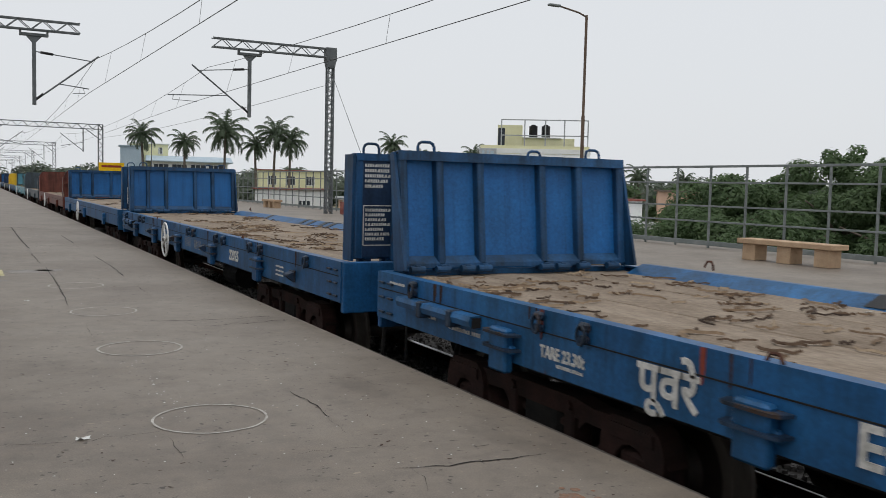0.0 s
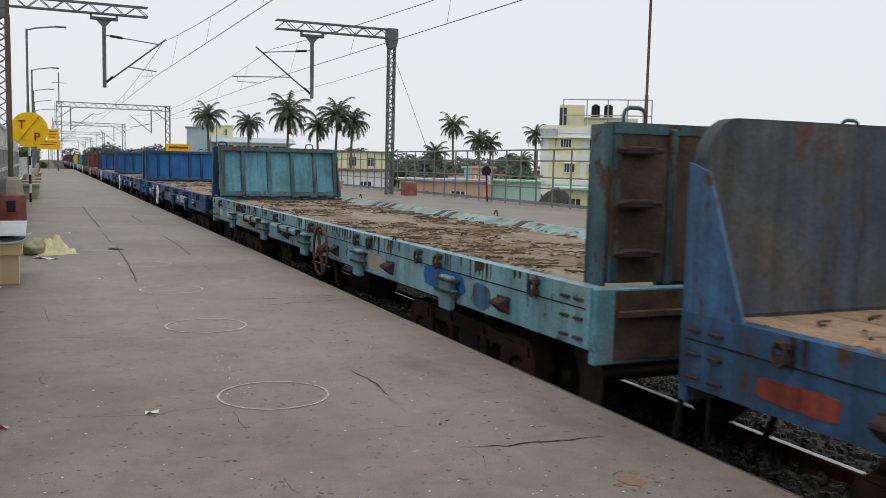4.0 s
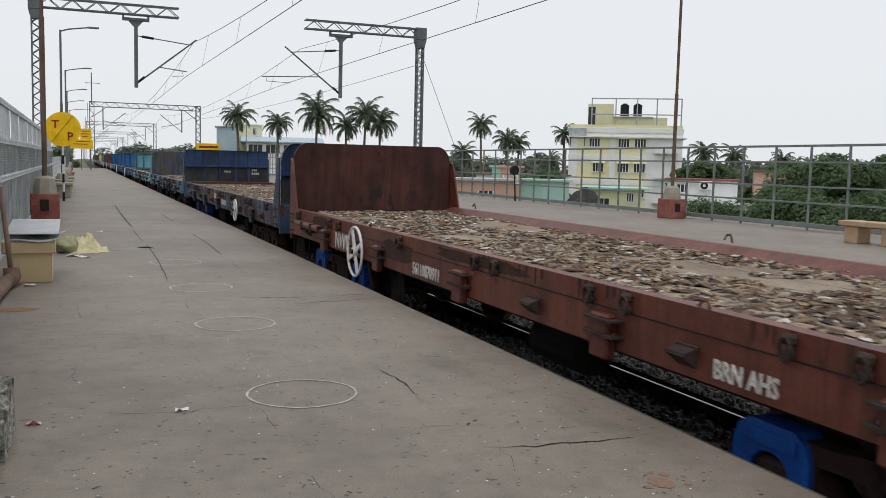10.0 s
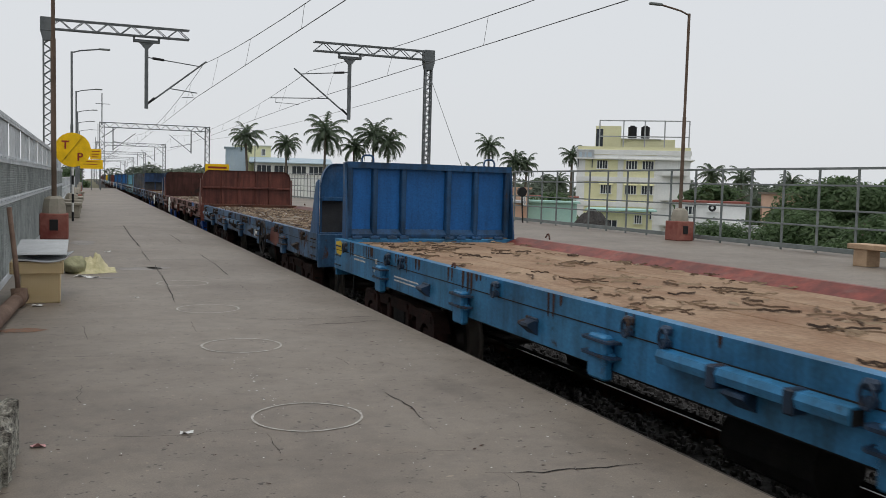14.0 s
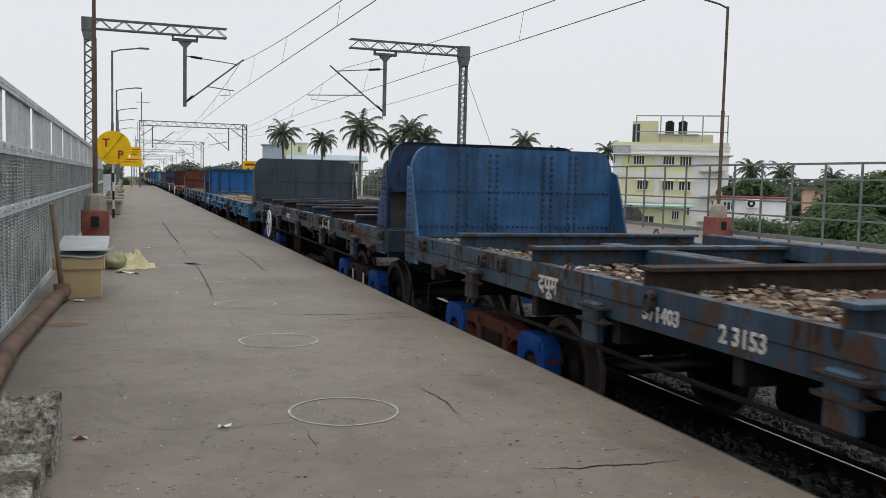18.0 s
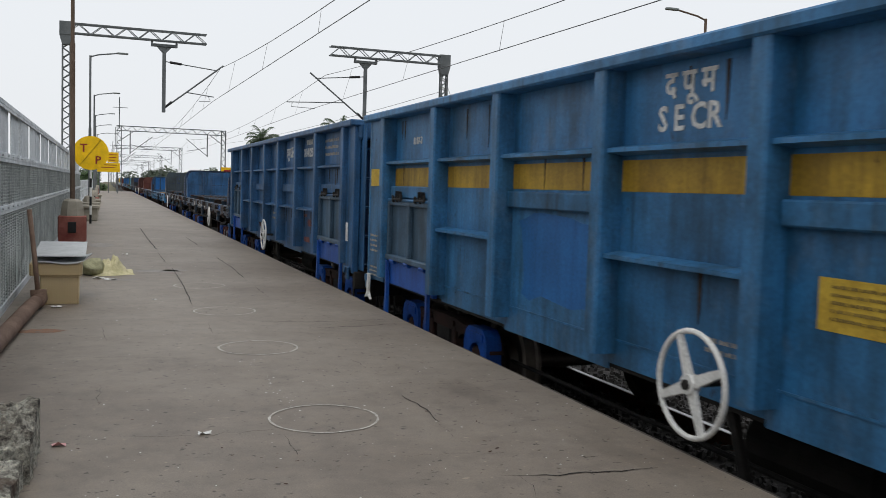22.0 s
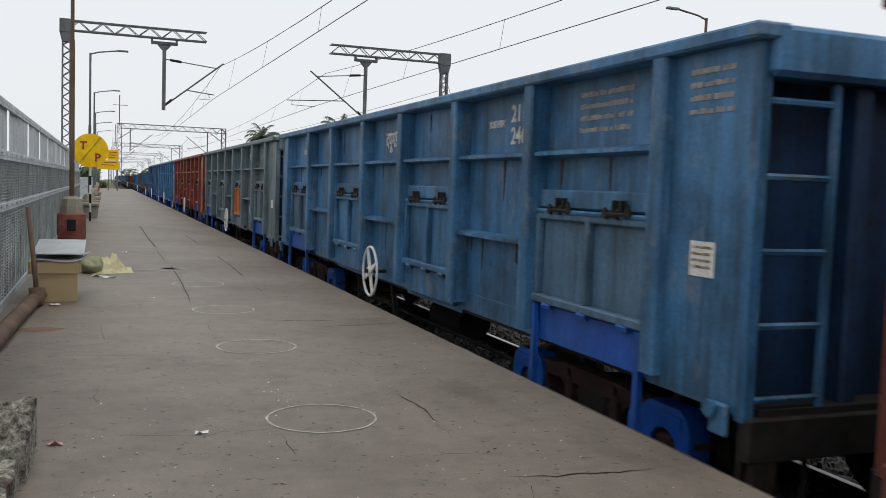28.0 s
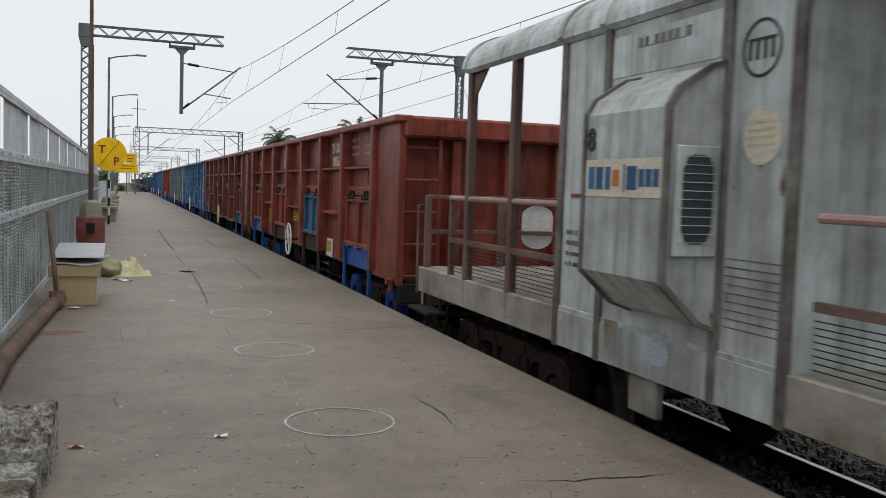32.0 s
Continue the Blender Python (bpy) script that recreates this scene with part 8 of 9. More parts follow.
        prof = [(s * W, 1.52), (s * (W + 0.16), 1.58), (o, 1.80), (o, 2.78), (s * (W + 0.34), 2.88), (s * (W + 0.12), 3.02), (s * W, 3.05)]
        look_out = part("lookout", Geo().prism(prof, "y", ye, ys), SILVER, root, "bulging side lookout")
        for y in (ye, ys):
            part("edge_flange", Geo().prism([(x + (s * 0.014 if abs(x) > W + 0.01 else 0), z + (0.014 if z > 2.5 else -0.014)) for x, z in prof] + [(x - s * 0.02, z) for x, z in prof[::-1]], "y", y - 0.018, y + 0.018), VAN_STRIP, look_out)
        lo, hi = sorted((s * (W + 0.07), s * (W + 0.35)))
        for y, d in ((ye - 0.018, -1), (ys + 0.018, 1)):
            part("window_frame", Geo().box(lo, hi, y - 0.012, y + 0.012, 1.95, 2.57, 0.006), SILVER, look_out, "pale window frame")
            mid_x, q = (lo + hi) / 2, []
            for k in range(20):
                a = 6.28319 * k / 20
                q.append((mid_x + max(-0.1, min(0.1, 0.12 * math.cos(a))), 2.27 + max(-0.25, min(0.25, 0.29 * math.sin(a)))))
            part("window_pane", Geo().prism(q, "y", min(y, y + d * 0.016), max(y, y + d * 0.016)), GLASS, look_out, "dark grilled window")
            for k in range(11):
                part("grille_bar", Geo().tube([(lo + 0.03, y + d * 0.022, 2.03 + k * 0.048), (hi - 0.03, y + d * 0.022, 2.03 + k * 0.048)], 0.0035, 4), SILVER, look_out)
        x = o + s * 0.001
        part("name_band", Geo().box(min(x, x + s * 0.003), max(x, x + s * 0.003), ye + 0.03, ys - 0.02, 2.27, 2.5), VAN_BAND, look_out, "cream painted band")
        for k, (y, w_, h_) in enumerate(((0.22, 0.075, 0.14), (0.12, 0.085, 0.14), (0.02, 0.06, 0.14), (-0.075, 0.08, 0.1), (-0.17, 0.015, 0.17), (-0.255, 0.11, 0.14), (-0.36, 0.06, 0.1), (-0.435, 0.06, 0.1), (-0.51, 0.06, 0.1))):
            part("name_mark", Geo().box(min(x, x + s * 0.006), max(x, x + s * 0.006), y - w_ / 2, y + w_ / 2, 2.385 - h_ / 2, 2.385 + h_ / 2), BLUE if k != 3 else ORANGE, look_out)
    for y in (-c + 0.22, c - 0.02):
        part("cabin_end", Geo().box(-W + 0.02, W - 0.02, y - 0.015, y + 0.015, 1.39, 3.5), SILVER, root)
        part("cabin_door", Geo().box(0.1, 0.85, y - 0.03, y + 0.03, 1.4, 3.3, 0.01), SILVER, root, "plain sheet door")
        part("end_rib", Geo().box(-0.4, -0.34, y - 0.04, y + 0.04, 1.4, 3.4, 0.01), SILVER, root)
    side_text(root, "8", 0.2, -W - 0.405, 0.24, 2.62, BLACK)
    part("emblem", Geo().ring((-0.87, 3.09), 0.14, 0.158, "x", -W - 0.024, -W - 0.0205, 30), BLACK, root, "round line emblem")
    for k in range(4):
        part("emblem_mark", Geo().box(-W - 0.024, -W - 0.0205, -0.97 + k * 0.06, -0.945 + k * 0.06, 3.03, 3.13), BLACK, root)
    part("emblem_bar", Geo().box(-W - 0.025, -W - 0.0205, -0.98, -0.76, 3.13, 3.145), BLACK, root)
    part("notice_disc", Geo().ring((-0.91, 2.62), 0, 0.155, "x", -W - 0.024, -W - 0.0205, 24), VAN_BAND, root, "cream round notice")
    word_bars(root, -W - 0.024, -0.91, 2.63, 0.2, 0.16, 4, CLOTH)
    q = [(-0.05 + math.cos(k * 0.449) * 0.13, 1.29 + math.sin(k * 0.449) * 0.075) for k in range(14)]
    part("paint_spot", Geo().prism(q, "x", -W - 0.04, -W - 0.0365), ROOF_BLUE, root, "pale blue paint spot")
    word_bars(root, -W - 0.026, 0.05, 3.24, 0.6, 0.15, 1, VAN_STRIP)
    for k in range(9):
        part("stencil_rule", Geo().box(-W - 0.022, -W - 0.0203, -1.12, -0.66, 1.56 + k * 0.048, 1.566 + k * 0.048), VAN_STRIP, root)
    word_bars(root, -W - 0.022, 1.06, 1.85, 0.4, 0.32, 4, VAN_STRIP)
    word_bars(root, -W - 0.022, 1.06, 2.25, 0.3, 0.07, 1, RED)
    part("stain_run", Geo().prism([(0.62, 1.42), (0.45, 1.42), (0.47, 1.2), (0.52, 1.14), (0.6, 1.24)], "x", -W - 0.0395, -W - 0.0365), VAN_SILL, root)
    part("vent_strip", Geo().box(-W - 0.03, -W - 0.02, 0.82, 0.88, 2.05, 2.72, 0.004), SOOT, root, "narrow dark slot")
    # arched roof over cabin and verandas
    poly = []
    for k in range(25):
        a = math.pi * (0.02 + 0.96 * k / 24)
        poly.append((-math.copysign(abs(math.cos(a)) ** 0.42, math.cos(a)) * (W + 0.07), 3.42 + math.sin(a) ** 0.9 * 0.44))
    inner = [(x * 0.975, z - 0.035) for x, z in poly[::-1]]
    part("roof", Geo().prism(poly + inner, "y", -h + 1.4, h - 1.4), SILVER, root, "arched sheet roof")
    for y in (-h + 1.4, -1.17, -0.55, 0.75, c, h - 1.4):
        part("roof_strap", Geo().prism([(x * 1.012, z + 0.012) for x, z in poly] + [(x * 0.985, z - 0.02) for x, z in poly[::-1]], "y", y - 0.04, y + 0.04), SILVER, root)
    for e in (-1, 1):
        for s in (-1, 1):
            part("roof_bracket", Geo().prism([(e * (h - 1.45), 3.48), (e * (h - 1.45), 3.15), (e * (h - 1.85), 3.48)], "x", s * (W - 0.02) - 0.01, s * (W - 0.02) + 0.01), VAN_RUST, root)
    part("battery_box", Geo().box(-W + 0.02, -W + 0.08, 0.02, 0.36, 0.84, 1.13, 0.01), VAN_SILL, root, "grey box below the floor")
    return root


VAN_STRIP = stuff_mat("grimy_grey_brown_paint", (0.06, 0.05, 0.042), (0.20, 0.19, 0.175), 2.5, 0.75, 20.0, 0.3, grain=(0.85, 1.08))
VAN_BAND = stuff_mat("dusty_cream_paint", (0.52, 0.48, 0.38), (0.66, 0.62, 0.52), 3.0, 0.7)
VAN_SILL = stuff_mat("stained_grey_beige_paint", (0.17, 0.145, 0.115), (0.36, 0.34, 0.31), 2.2, 0.8, 30.0, 0.3, grain=(0.85, 1.08))
VAN_RUST = stuff_mat("brown_rusted_paint", (0.085, 0.05, 0.042), (0.19, 0.12, 0.105), 2.0, 0.75, 25.0, 0.3, grain=(0.85, 1.06))
VAN_PINK = stuff_mat("pinkish_worn_paint", (0.28, 0.18, 0.16), (0.40, 0.28, 0.25), 2.5, 0.7, 25.0, 0.2, grain=(0.85, 1.06))
brake_van(-228.35)

# ---- houses beyond the far platform ----
LOW = -4.3


def window(root, x, z0, z1, w, y=-0.02, bars=4, hood=True):
    wd = part("window", Geo().box(x - w / 2, x + w / 2, y - 0.03, y + 0.05, z0, z1), GLASS, root, "dark barred window")
    for k in range(bars + 1):
        xx = x - w / 2 + w * k / bars
        part("window_bar", Geo().box(xx - 0.035, xx + 0.035, y - 0.06, y, z0, z1), WHITE_WALL, wd)
    part("sill", Geo().box(x - w / 2 - 0.1, x + w / 2 + 0.1, y - 0.14, y + 0.02, z0 - 0.08, z0), WHITE_WALL, wd)
    if hood:
        part("hood", Geo().prism([(y, z1 + 0.12), (y - 0.45, z1 + 0.02), (y - 0.45, z1 + 0.08), (y, z1 + 0.24)], "x", x - w / 2 - 0.15, x + w / 2 + 0.15), YELLOW_WALL, wd)


house = thing("apartment_house", "pale yellow and white house of three storeys with a roof frame", "house", pose(52.64, 90.86, 0, 0, 0, -33.35))
part("wall", Geo().box(0, 12.6, 0, 10, LOW, 6.1), YELLOW_WALL, house)
for z in (LOW + 0.3, -0.4, 2.45, 5.55):
    part("floor_band", Geo().box(-0.12, 12.75, -0.16, 10.1, z, z + 0.55), WHITE_WALL, house, "white band")
for x0, x1 in ((-0.05, 0.9), (4.6, 5.25), (8.95, 9.5), (12.0, 12.65)):
    part("pilaster", Geo().box(x0, x1, -0.09, 0.02, LOW, 5.55), WHITE_WALL, house, "white pilaster")
part("white_bay", Geo().box(8.7, 12.66, -0.06, 0.0, LOW, 5.5), WHITE_WALL, house, "white plastered bay")
part("top_band", Geo().box(-0.02, 12.62, -0.05, 0.0, 4.95, 5.5), WHITE_WALL, house)
part("cornice", Geo().box(-0.3, 13.1, -0.55, 10.2, 5.0, 5.12), WHITE_WALL, house)
part("parapet", Geo().box(0, 12.6, -0.1, 0.08, 6.1, 6.45), YELLOW_WALL, house)
for x, w in ((2.85, 1.2), (6.15, 1.25), (8.0, 1.25)):
    window(house, x, 3.95, 4.85, w)
    window(house, x - (0.5 if x == 2.85 else 0) + (1.0 if x == 2.85 else 0), 1.1, 2.05, w)
    window(house, x, -1.7, -0.8, w)
for z in (3.2, 0.4, -2.4):
    part("balcony", Geo().box(9.6, 12.2, -0.9, 0.0, z, z + 0.12).box(9.6, 12.2, -0.9, -0.84, z, z + 0.75), WHITE_WALL, house, "walled balcony")
    window(house, 10.9, z + 0.6, z + 1.75, 1.9, hood=False, bars=6)
part("roof_room", Geo().box(1.9, 4.8, 2, 5.5, 6.1, 8.95), YELLOW_WALL, house, "roof stair room")
part("room_door", Geo().box(1.95, 2.75, 1.95, 2.01, 6.3, 8.6), GLASS, house)
part("roof_wall", Geo().box(4.8, 11.0, 3, 6, 6.1, 7.5), YELLOW_WALL, house)
part("roof_slab", Geo().box(4.6, 9.4, 2.8, 6.2, 7.5, 7.6), WHITE_WALL, house)
for x in (6.1, 7.6):
    g = Geo().tube([(x, 4, 7.6), (x, 4, 9.0)], 0.5, 14).tube([(x, 4, 9.0), (x, 4, 9.15)], 0.3, 12)
    for k in range(5):
        g.ring((x, 4), 0.49, 0.53, "z", 7.75 + k * 0.27, 7.8 + k * 0.27, 14)
    part("water_tank", g, BLACK, house, "black plastic roof tank")
for x in (2.4, 5.1, 7.5, 9.7, 12.4):
    part("frame_post", Geo().box(x - 0.07, x + 0.07, 0.2, 0.34, 6.3, 9.5), SHEET, house)
for z in (9.45, 7.65):
    part("frame_bar", Geo().box(2.4, 12.4, 0.2, 0.34, z - 0.06, z + 0.06), SHEET, house)
part("roof_sign", Geo().box(-0.1, 1.9, -0.2, -0.1, 4.95, 6.05), SHEET, house, "faded white board")
part("sign_letters", Geo().box(0.2, 0.5, -0.22, -0.2, 5.2, 5.8).box(0.8, 1.0, -0.22, -0.2, 5.2, 5.8).box(1.2, 1.6, -0.22, -0.2, 5.25, 5.75), ROOF_BLUE, house)
for x in (0.1, 1.7):
    part("sign_leg", Geo().box(x - 0.05, x + 0.05, -0.2, -0.1, 4.0, 4.95), MAST, house)


def small_house(x, y, rz, w, d, top, mat, label, roof=None, wins=(), over=0.25):
    hh = thing("small_house", label, "house", pose(x, y, 0, 0, 0, rz), "low houses")
    part("wall", Geo().box(0, w, 0, d, LOW, top), mat, hh)
    part("roof", Geo().box(-over, w + over, -over, d + over, top, top + 0.14), roof or WHITE_WALL, hh)
    for (wx, z0, z1, ww) in wins:
        window(hh, wx, z0, z1, ww, bars=3, hood=False)
    return hh


small_house(30.6, 63.0, -27, 5.2, 6, 0.35, MINT, "low mint green house behind the railing", MINT, ((1.0, -1.2, -0.3, 0.8),))
small_house(31.1, 66.0, -27, 1.7, 3, 1.35, MINT, "narrow mint green stair house", MINT)
small_house(29.4, 61.0, -27, 1.6, 3, 1.35, PINK, "salmon plastered house with small windows", PINK, ((0.45, 0.2, 0.8, 0.3), (1.2, 0.2, 0.8, 0.3)))
small_house(41.8, 69.2, -33, 5.0, 6, -0.35, YELLOW_WALL, "ochre low house with a dark doorway", MINT, ((1.5, -2.4, -1.2, 1.4), (4.0, -1.4, -0.7, 0.6)), 0.6)
small_house(44.8, 61.2, -38, 5.5, 6, 0.65, WHITE_WALL, "white low house with a cooling unit", RED_BASE, ((1.2, -0.3, 0.3, 0.9),))
small_house(43.4, 57.0, -38, 6.5, 5, -1.2, WHITE_WALL, "white low annex behind the railing", SHEET, ((1.2, -2.2, -1.5, 1.0), (4.2, -2.2, -1.5, 1.0)))
ac = thing("cooling_unit", "white wall cooling unit with a round grille", "cooling unit", pose(46.9, 59.0, 0, 0, 0, -38))
part("case", Geo().box(-0.5, 0.5, 0, 0.4, -0.1, 0.62, 0.03), WHITE_WALL, ac)
part("fan", Geo().ring((-0.1, 0.26), 0.12, 0.3, "y", -0.03, 0.0, 18), BLACK, ac, "dark round fan grille")
small_house(50.5, 57.5, -40, 6, 6, 1.5, PINK, "brown walled house among the trees", BARK)
small_house(36.0, 80.0, -30, 9, 6, 0.6, WHITE_WALL, "low white house with a tin roof", RED_BASE, ((2, -1.2, -0.3, 1), (5, -1.2, -0.3, 1)))
small_house(22.5, 58.0, -20, 6, 5, 0.4, PINK, "low brick house behind the railing", SHEET, ((1.5, -1.2, -0.3, 1), (4, -1.2, -0.3, 1)))
small_house(20.5, 72.0, -20, 6, 5, 0.9, WHITE_WALL, "low whitewashed house behind the railing", RED_BASE, ((1.5, -1.0, 0, 1), (4, -1.0, 0, 1)))
small_house(22.1, 148.4, -8, 5.8, 6, 7.1, YELLOW_WALL, "small yellow two-storey house with a blue wall", WHITE_WALL, ((4.6, 5.6, 6.6, 0.6),))
small_house(20.4, 146.6, -8, 3.2, 6, 6.6, ROOF_BLUE, "pale blue house beside the yellow one", ROOF_BLUE)
shed = small_house(24.4, 143.0, -10, 11.5, 9, 4.3, WHITE_WALL, "long station shed with a pale blue sheet roof", ROOF_BLUE, ((1.5, 2.6, 3.9, 2.2), (4.2, 2.6, 3.9, 2.2), (7.0, 2.6, 3.9, 2.2), (9.7, 2.6, 3.9, 2.2)), 0.8)
part("roof_slope", Geo().prism([(-0.8, 4.44), (9.8, 4.44), (4.5, 5.3)], "x", -0.8, 12.3), ROOF_BLUE, shed)
small_house(36.5, 125.0, -10, 9, 6, 3.2, YELLOW_WALL, "yellow station house behind the railing", RED_BASE, ((1.5, 1.2, 2.4, 1.2), (4.2, 1.2, 2.4, 1.2), (7.0, 1.2, 2.4, 1.2)))
g = Geo()
for i in range(21):
    for j in range(15):
        u, v = i / 10 - 1, j / 7 - 1
        g.v.append((23.3 + u * 2.0, 38.5 + v * 1.6, LOW + (LOW * -1 + 0.35) * max(0, 1 - (u * u + v * v)) ** 0.5 * (1 + 0.12 * noise.noise((u * 4, v * 4, 2))) - 0.02))
g.f = [(i * 15 + j, i * 15 + 15 + j, i * 15 + 16 + j, i * 15 + j + 1) for i in range(20) for j in range(14)]
solid("earth_mound", g, BALLAST, "dark heap of earth and coal behind the railing", "heap")
ps = thing("platform_signal_post", "thin black leaning post with a round head by the railing", "signal post", pose(16.85, 33.4, 0))
part("post", Geo().tube([(0, 0, 0), (-0.08, 0, 1.15)], 0.035, 8), BLACK, ps)
part("head", Geo().ring((-0.08, 1.28), 0, 0.2, "y", -0.06, 0.06, 16), BLACK, ps)


# ---- trees ----
def leaf_cloud(blobs, n, size, seed):
    """Many small bent leaves scattered through overlapping clumps, denser at their skin."""
    r = np.random.RandomState(seed)
    vs, fs = [], []
    tot = sum(b[3] ** 2 for b in blobs)
    for (cx, cy, cz, rad) in blobs:
        m = int(n * rad * rad / tot)
        d = r.normal(size=(m, 3))
        d /= np.linalg.norm(d, axis=1)[:, None]
        rr = rad * (0.55 + 0.5 * r.rand(m) ** 0.6)
        c = d * rr[:, None] * np.array([1, 1, 0.8]) + np.array([cx, cy, cz])
        nrm = d + np.array([0, 0, 0.9]) + 0.45 * r.normal(size=(m, 3))
        a = np.cross(r.normal(size=(m, 3)), nrm)
        a /= np.linalg.norm(a, axis=1)[:, None] + 1e-6
        b = np.cross(a, nrm)
        b /= np.linalg.norm(b, axis=1)[:, None] + 1e-6
        s = size * (0.6 + 0.8 * r.rand(m))[:, None]
        for p in np.stack([c - a * s, c + b * s * 0.45, c + a * s, c - b * s * 0.45], 1):
            k = len(vs)
            vs += [tuple(q) for q in p]
            fs.append((k, k + 1, k + 2, k + 3))
    q = Geo()
    q.v, q.f = vs, fs
    return q


def leafy_tree(x, y, top, spread, seed, n=9000, size=0.16, mat=None, label="dense green broadleaf tree behind the railing"):
    r = random.Random(seed)
    t = thing("broadleaf_tree", label, "tree", pose(x, y, LOW), "green trees")
    H = top - LOW
    g = Geo().tube([(0, 0, 0), (0.1, 0.05, H * 0.3), (0.0, 0.2, H * 0.6)], 0.22, 8, r2=0.1)
    for k in range(6):
        a = k * 1.05 + r.random()
        g.tube([(0.05, 0.05, H * (0.25 + 0.06 * k)), (math.cos(a) * spread * 0.4, math.sin(a) * spread * 0.4, H * (0.45 + 0.06 * k)), (math.cos(a) * spread * 0.75, math.sin(a) * spread * 0.75, H * (0.5 + 0.07 * k))], 0.09, 6, r2=0.03)
    part("trunk", g, BARK, t)
    blobs = []
    for k in range(64):
        a, u = r.random() * 6.28, r.random() ** 0.5
        z = r.uniform(0.16, 0.9)
        lim = spread * (1.0 - 0.55 * max(0, z - 0.35) / 0.6) * u
        blobs.append((math.cos(a) * lim, math.sin(a) * lim, H * z, r.uniform(0.45, 0.95)))
    for k in range(5):
        a, u = r.random() * 6.28, r.random() * 0.45
        blobs.append((math.cos(a) * spread * u, math.sin(a) * spread * u, H * r.uniform(0.9, 0.97), 0.4))
    q = leaf_cloud(blobs, n, size, seed)
    part("crown", q.mesh("crown", mat or LEAF), None, t)
    return t


leafy_tree(27.6, 27.6, 2.2, 3.4, 1, 42000, 0.1)
leafy_tree(31.0, 24.0, 3.5, 3.8, 2, 42000, 0.1)
leafy_tree(25.0, 25.8, 0.9, 2.4, 3, 30000, 0.09)
leafy_tree(29.0, 19.5, 3.0, 3.6, 4, 36000, 0.1)
leafy_tree(26.2, 32.2, 0.1, 2.2, 5, 24000, 0.09)
leafy_tree(24.0, 21.5, 0.9, 2.6, 6, 26000, 0.09)
leafy_tree(34.0, 29.5, 2.4, 3.4, 7, 26000, 0.13)
leafy_tree(22.6, 29.2, -1.2, 1.7, 8, 5000, 0.13, label="low green shrub below the railing")
leafy_tree(27.5, 13.5, 2.8, 3.6, 9, 16000, 0.16)
leafy_tree(-2.2, 127.0, 2.4, 2.4, 11, 3000, 0.3, label="green shrub beyond the platform end")
leafy_tree(-4.5, 121.0, 2.0, 2.4, 12, 3000, 0.3, label="green shrub beyond the platform end")
leafy_tree(36.0, 66.0, 1.2, 2.6, 13, 4000, 0.28, label="dark green shrub among the houses")
leafy_tree(52.5, 66.0, 2.4, 4.0, 14, 4000, 0.35, label="green tree beside the low houses")
leafy_tree(58.0, 62.0, 2.6, 4.5, 15, 4000, 0.35, label="green tree beside the low houses")


def palm(seed):
    """A palm's trunk and crown meshes; the crown is a burst of drooping fronds, each with two rows of leaflets."""
    r = random.Random(seed)
    H = 11.0
    lean = r.uniform(-0.5, 0.5)
    trunk = Geo().tube([(lean * (k / 6) ** 2, 0.1 * k / 6, H * k / 6) for k in range(7)], 0.2, 8, r2=0.12)
    c = Geo()
    for k in range(27):
        a = k * 2.4 + r.uniform(-0.3, 0.3)
        el = 1.35 - 2.0 * (k / 26) ** 0.9 + r.uniform(-0.15, 0.15)
        ln = r.uniform(3.3, 4.4) * (1.0 - 0.18 * k / 26)
        pts, p, e = [], Vector((lean, 0.1, H)), el
        for i in range(9):
            pts.append(p.copy())
            p = p + Vector((math.cos(a) * math.cos(e), math.sin(a) * math.cos(e), math.sin(e))) * ln / 8
            e -= 0.09 + 0.035 * i
        side = Vector((-math.sin(a), math.cos(a), 0))
        c.tube(pts, 0.03, 4, r2=0.008)
        for i in range(34):
            t = 0.6 + i * 7.2 / 34
            j = int(t)
            q = pts[j].lerp(pts[min(j + 1, 8)], t - j)
            d = (pts[min(j + 1, 8)] - pts[j]).normalized()
            w = 0.95 * (1 - abs(i / 34 - 0.4)) + 0.15
            for s in (-1, 1):
                tip = q + side * s * w * 0.6 + d * w * 0.55 + Vector((0, 0, -w * r.uniform(0.3, 0.8)))
                c.add([q - d * 0.075, q + d * 0.075, tip], [(0, 1, 2)])
    return trunk, c


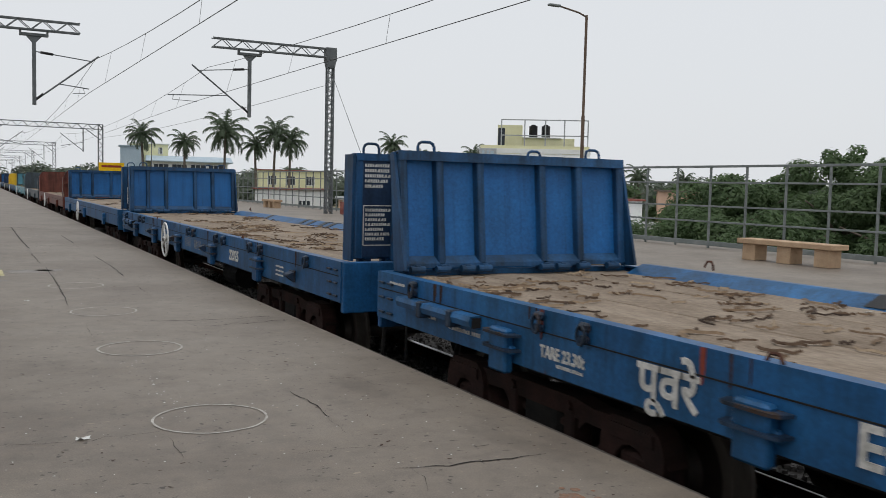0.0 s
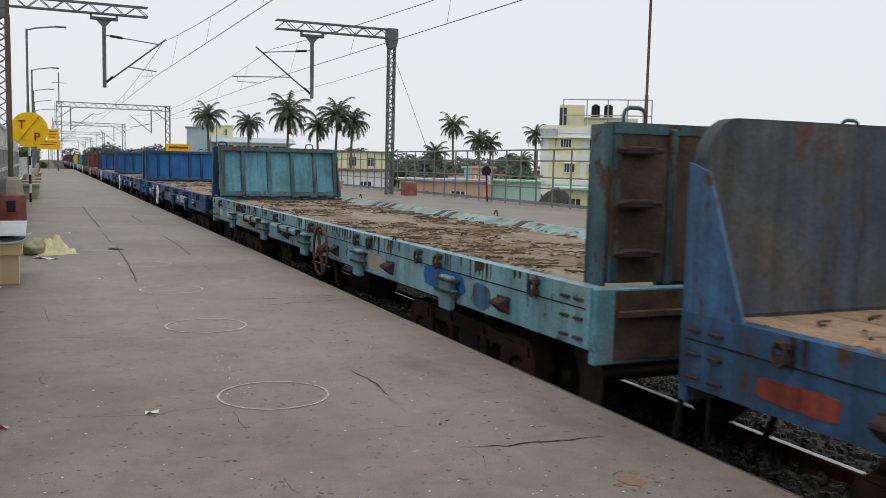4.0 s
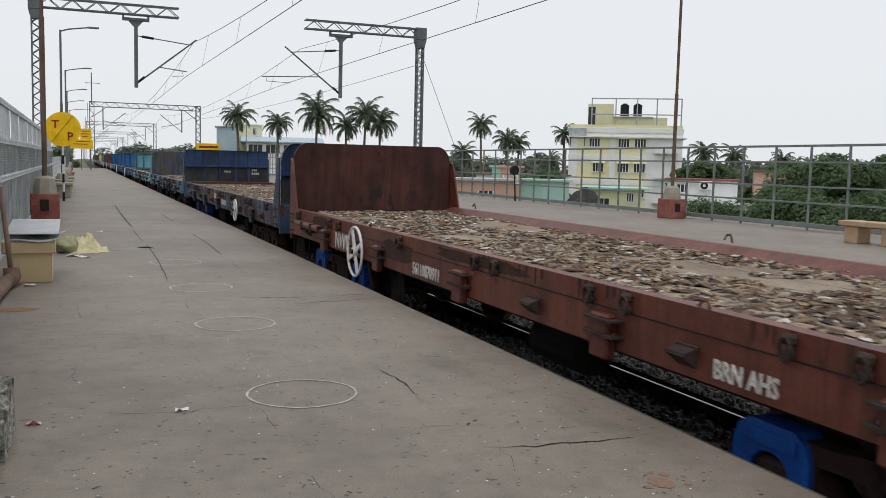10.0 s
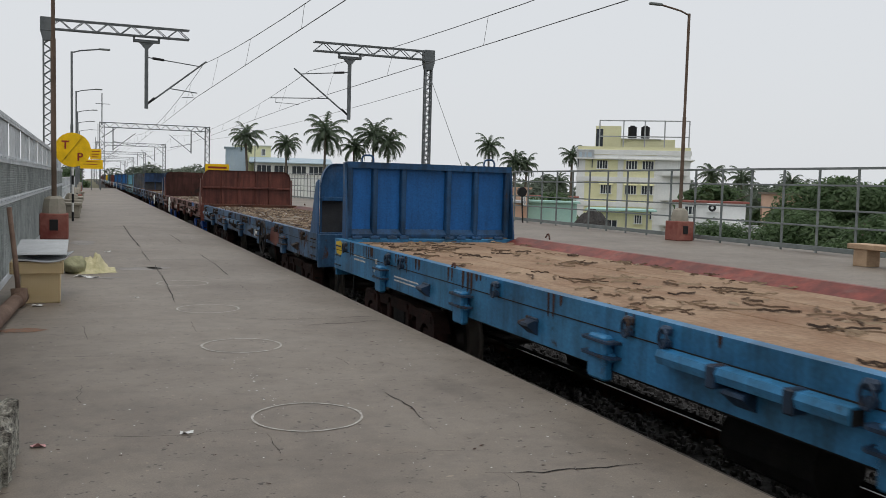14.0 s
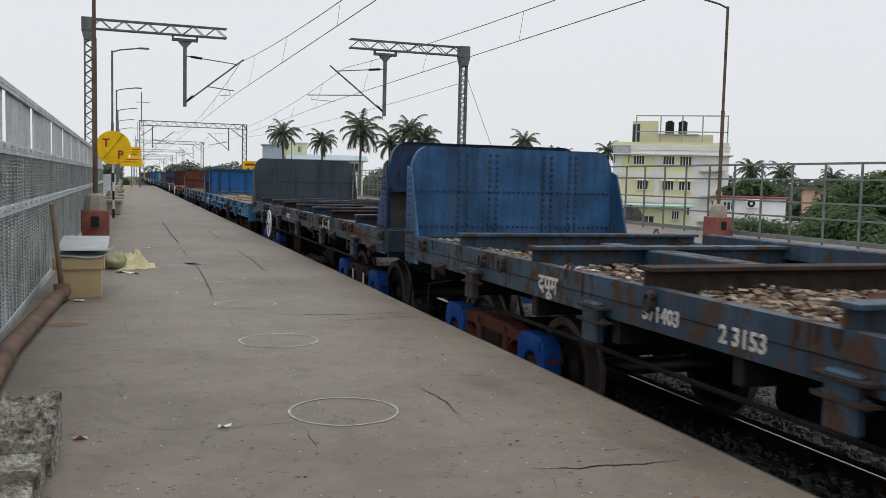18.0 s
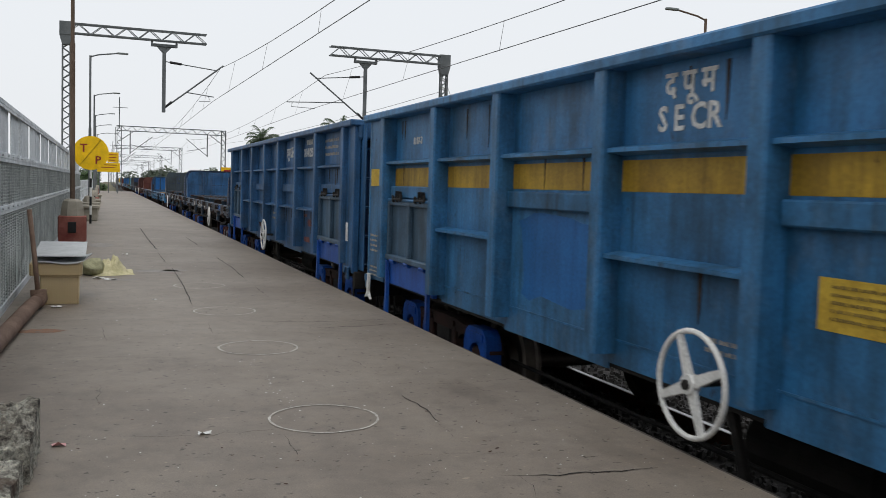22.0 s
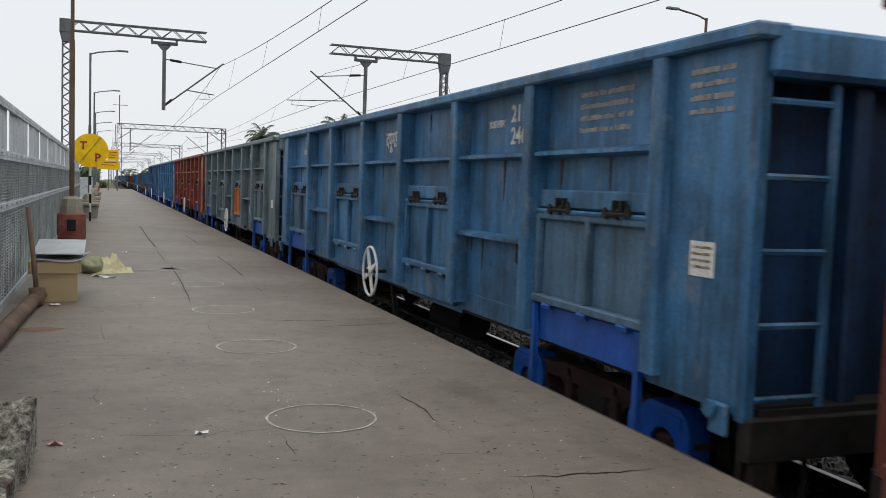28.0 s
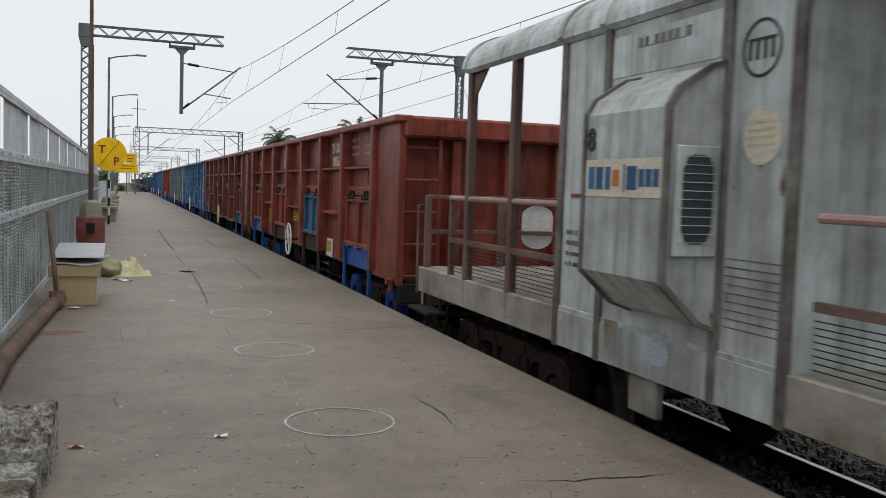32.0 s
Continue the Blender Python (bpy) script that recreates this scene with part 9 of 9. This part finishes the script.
PALMS = []
for k in range(3):
    tr, cr = palm(k + 1)
    PALMS.append((mesh_of(tr, "trunk", BARK, True), cr.mesh("crown", PALM)))
for k, (x, y, top, sc) in enumerate(((17.8, 108.5, 7.1, 0.68), (22.2, 107.7, 6.3, 0.62), (26.6, 106.7, 8.1, 0.95), (32.1, 105.2, 7.9, 0.8), (33.7, 104.0, 7.0, 0.75), (30.3, 105.8, 6.2, 0.65),
                                 (45.7, 100.0, 6.7, 0.6), (48.6, 98.5, 5.0, 0.6), (50.2, 99.5, 4.6, 0.55), (54.3, 95.2, 5.7, 0.5), (67.9, 86.5, 3.9, 0.6), (70.8, 84.0, 3.5, 0.55), (74.5, 80.5, 3.1, 0.45), (79.0, 76.0, 2.9, 0.45), (46.5, 108.0, 3.4, 0.6), (62.0, 112.0, 2.6, 0.6))):
    p = thing("coconut_palm", "tall coconut palm with drooping fronds", "palm tree", pose(x, y, top - 10.6 * 1.0 - 1.2 * sc, 0, 0, k * 67), "coconut palms")
    tm, cm = PALMS[k % 3]
    part("trunk", tm, None, p)
    cr = part("crown", cm, None, p)
    lean = cm.vertices[0].co
    cr.matrix_basis = Matrix.Translation((0, 0, 11.0)) @ Matrix.Scale(sc, 4) @ Matrix.Translation((0, 0, -11.0))
# low woods along the horizon
rw = random.Random(5)
blobs = []
for k in range(260):
    a = radians(rw.uniform(-12, 62))
    d = rw.uniform(150, 330)
    x, y = math.sin(a) * d, math.cos(a) * d
    if x < 22 and d < 290:
        continue
    s = rw.uniform(3, 5.5)
    z = rw.uniform(-3.5, 0.8) + (d - 150) * 0.012
    blobs.append((x, y, z, s))
for k in range(60):
    x, y = rw.uniform(14, 50), rw.uniform(300, 420)
    blobs.append((x, y, rw.uniform(-3, 3) + 3 * noise.noise((x * 0.05, y * 0.05, 1)), rw.uniform(3, 5)))
q = leaf_cloud(blobs, 60000, 0.9, 9)
tagged(new("far_woods", q.mesh("far_woods", FAR_GREEN)), "hazy green woods along the horizon", "woods", kind="stuff")
blobs = []
for k in range(90):
    x, y = rw.uniform(18.5, 62), rw.uniform(44, 125)
    if math.hypot(x - 58, y - 86) < 13 or any(math.hypot(x - a, y - b) < 6 for a, b in ((33, 62), (44, 67), (47, 58), (30, 61))):
        continue
    blobs.append((x, y, rw.uniform(-4.0, -1.6), rw.uniform(0.9, 1.9)))
q = leaf_cloud(blobs, 22000, 0.28, 19)
tagged(new("scrub", q.mesh("scrub", LEAF)), "low green scrub between the houses", "shrubs", kind="stuff")


# ---- movement ----
def motions():
    for root, mid in WAGONS:
        walk(root, [(t, pose(TRACK, mid + travel(t), BASE)) for t in range(0, 33)])
    # wheels roll without slipping: 0.5 m radius, a row every fifteenth of a second
    turns = [(k / 15, -math.degrees(travel(k / 15) / 0.5)) for k in range(0, 481)]
    for wheel, y in WHEELS:
        walk(wheel, [(t, pose(0, y, 0.5, a % 360)) for t, a in turns])


motions()
